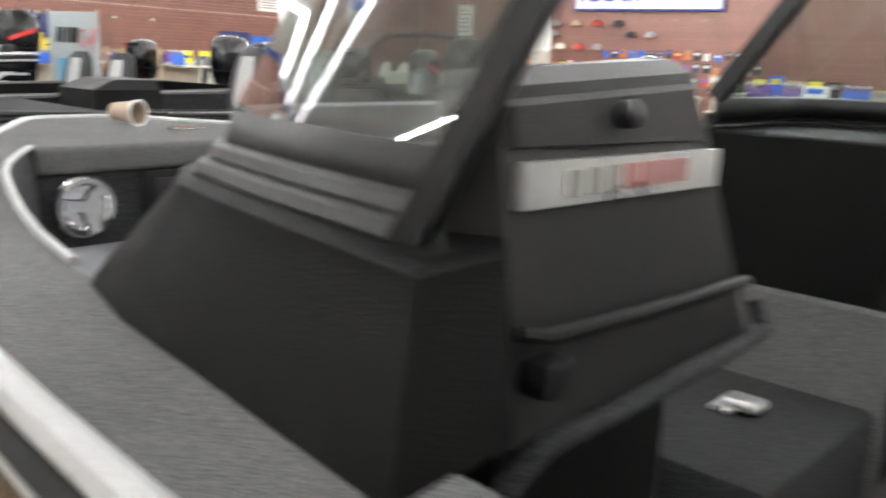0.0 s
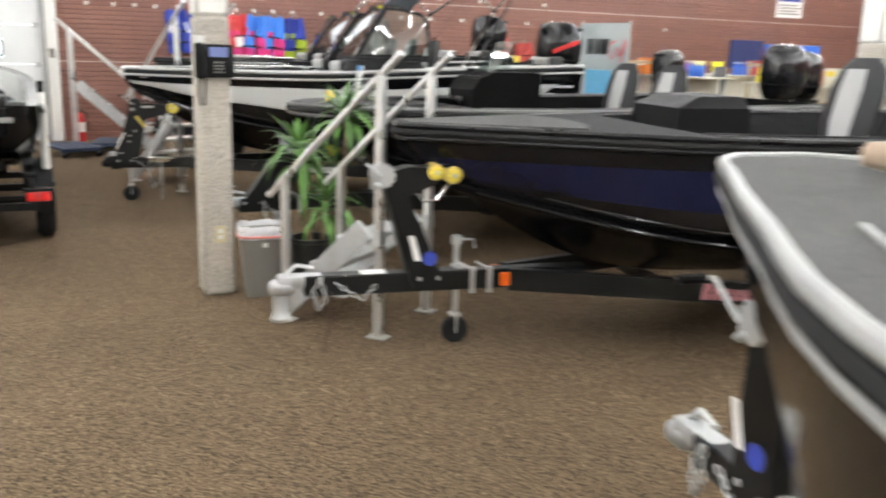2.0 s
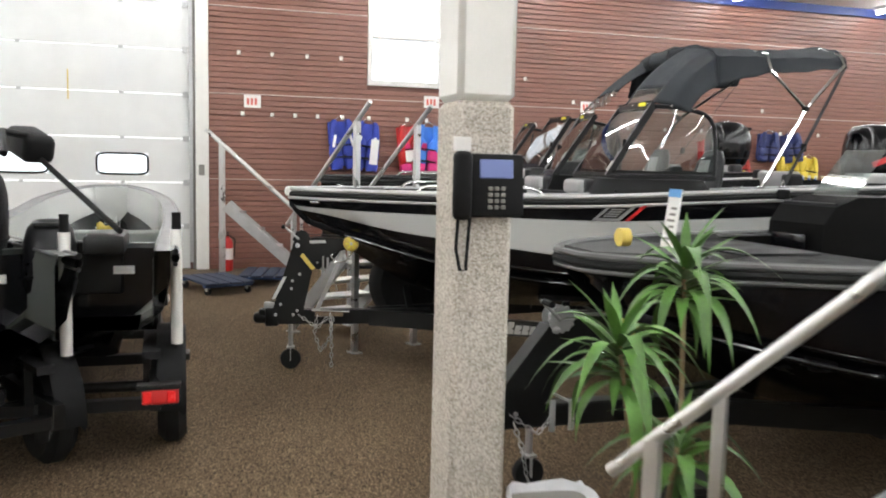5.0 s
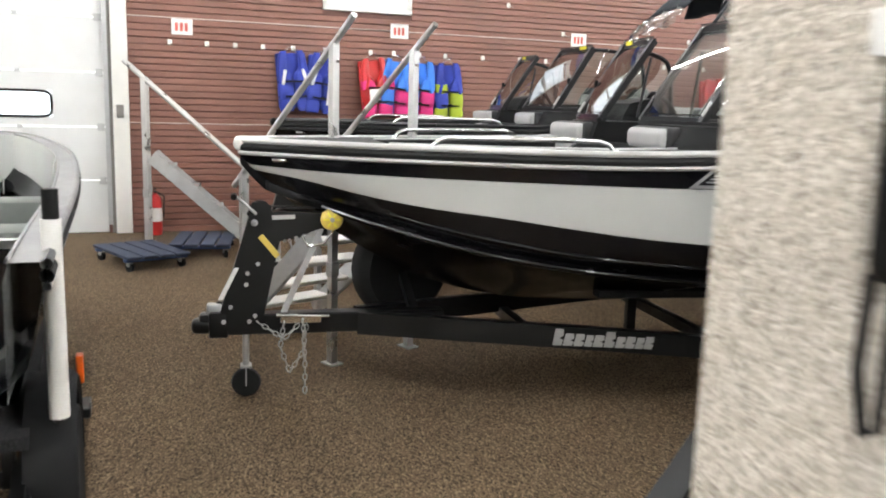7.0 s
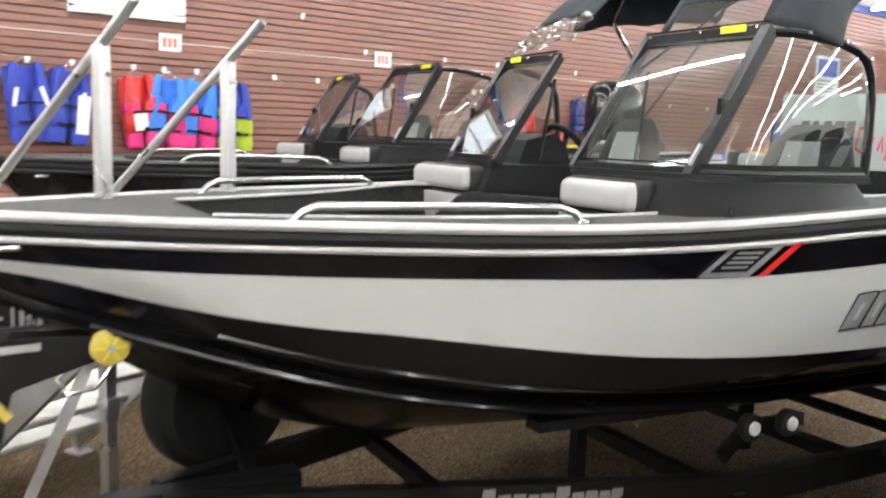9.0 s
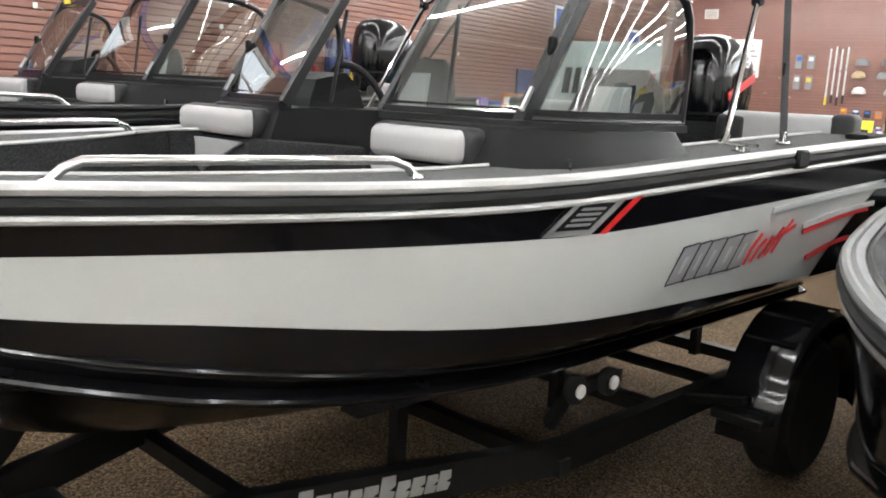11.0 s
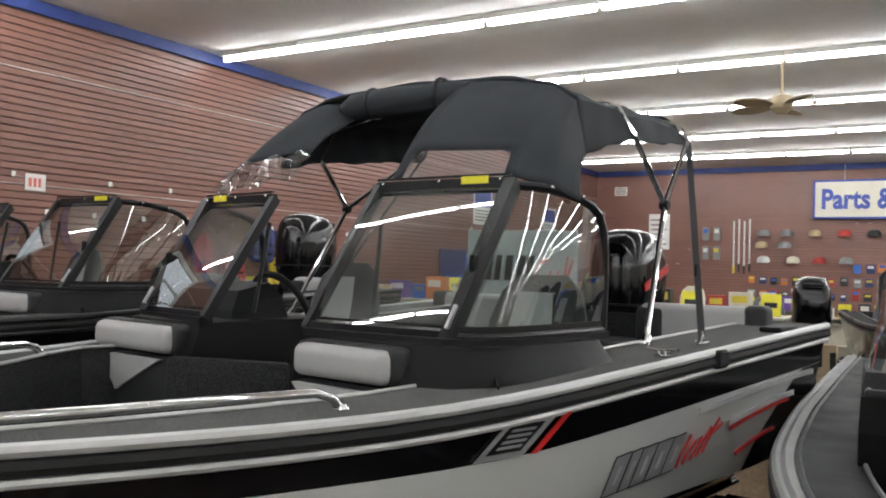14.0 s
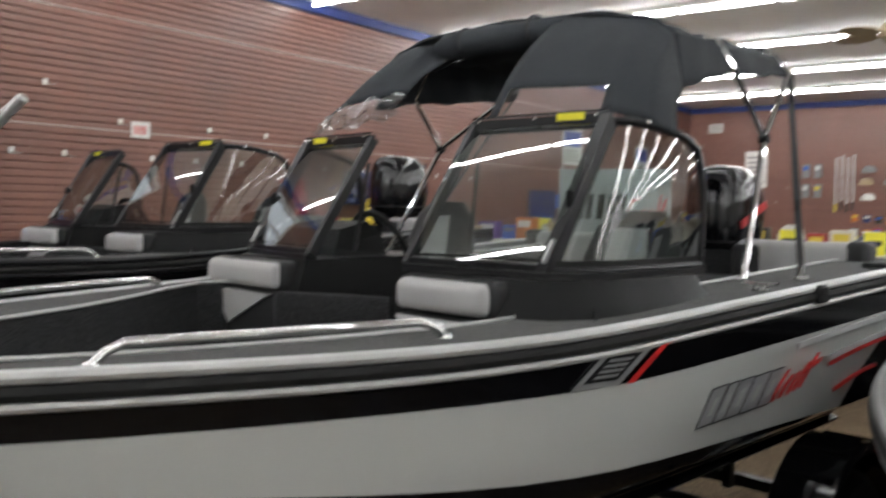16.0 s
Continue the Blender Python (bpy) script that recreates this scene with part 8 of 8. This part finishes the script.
part("cabinet_body", Geo().rbox((-0.42, -0.3, 0.08), (0.42, 0.3, 1.36), 0.01, 1), PEG, cb)
part("cabinet_top", Geo().rbox((-0.45, -0.33, 1.36), (0.45, 0.33, 1.40), 0.008, 1), COLS[2], cb)
part("plinth", Geo().rbox((-0.40, -0.27, 0.0), (0.40, 0.28, 0.08), 0.005, 1), COLS[1], cb)
for y0, y1, z0, z1, c, label in ((14.96, 15.98, 1.45, 2.09, 0, "navy blue display board on the slatwall"), (16.04, 17.9, 1.74, 2.02, 4, "long bright blue board on the slatwall")):
    bd = thing("display_board", pose(X0 + 0.004, 0, 0), label, "board", "wall boards")
    part("board_face", Geo().rbox((0.0, y0, z0), (0.04, y1, z1), 0.006, 1), COLS[c], bd)
    for k in range(3):
        yy = y0 + (y1 - y0) * (0.2 + 0.25 * k)
        part("print_bar", Geo().box((0.04, yy, z0 + 0.08), (0.044, yy + (y1 - y0) * 0.15, z0 + 0.13)), COLS[2] if c else COLS[4], bd)
# tackle laid out on the shelf tops: rod racks with bundled rods
for x, y, t in ((-12.6, 9.4, 20), (-13.0, 12.4, -10)):
    rk = thing("rod_rack", pose(x, y, 0, 0, 0, t), "tan wooden rod rack with fishing rods", "rod rack", "rod racks")
    for sx in (-0.5, 0.5):
        part("rack_leg", Geo().bar([(sx, -0.12, 0), (sx, -0.12, 1.62)], 0.05, 0.04), COLS[6], rk)
        part("rack_foot", Geo().bar([(sx, -0.3, 0.03), (sx, 0.25, 0.03)], 0.05, 0.05), COLS[6], rk)
    for zz in (0.55, 1.55):
        part("rack_bar", Geo().bar([(-0.55, -0.12, zz), (0.55, -0.12, zz)], 0.05, 0.05), COLS[6], rk)
    for k in range(7):
        part("fishing_rod", Geo().tube([(-0.42 + 0.14 * k, -0.16, 0.1), (-0.42 + 0.14 * k, -0.18, 0.8), (-0.40 + 0.145 * k, -0.16, 1.85)], [0.012, 0.007, 0.003], 5), COLS[(1, 7, 5, 1, 4, 1, 7)[k]], rk)
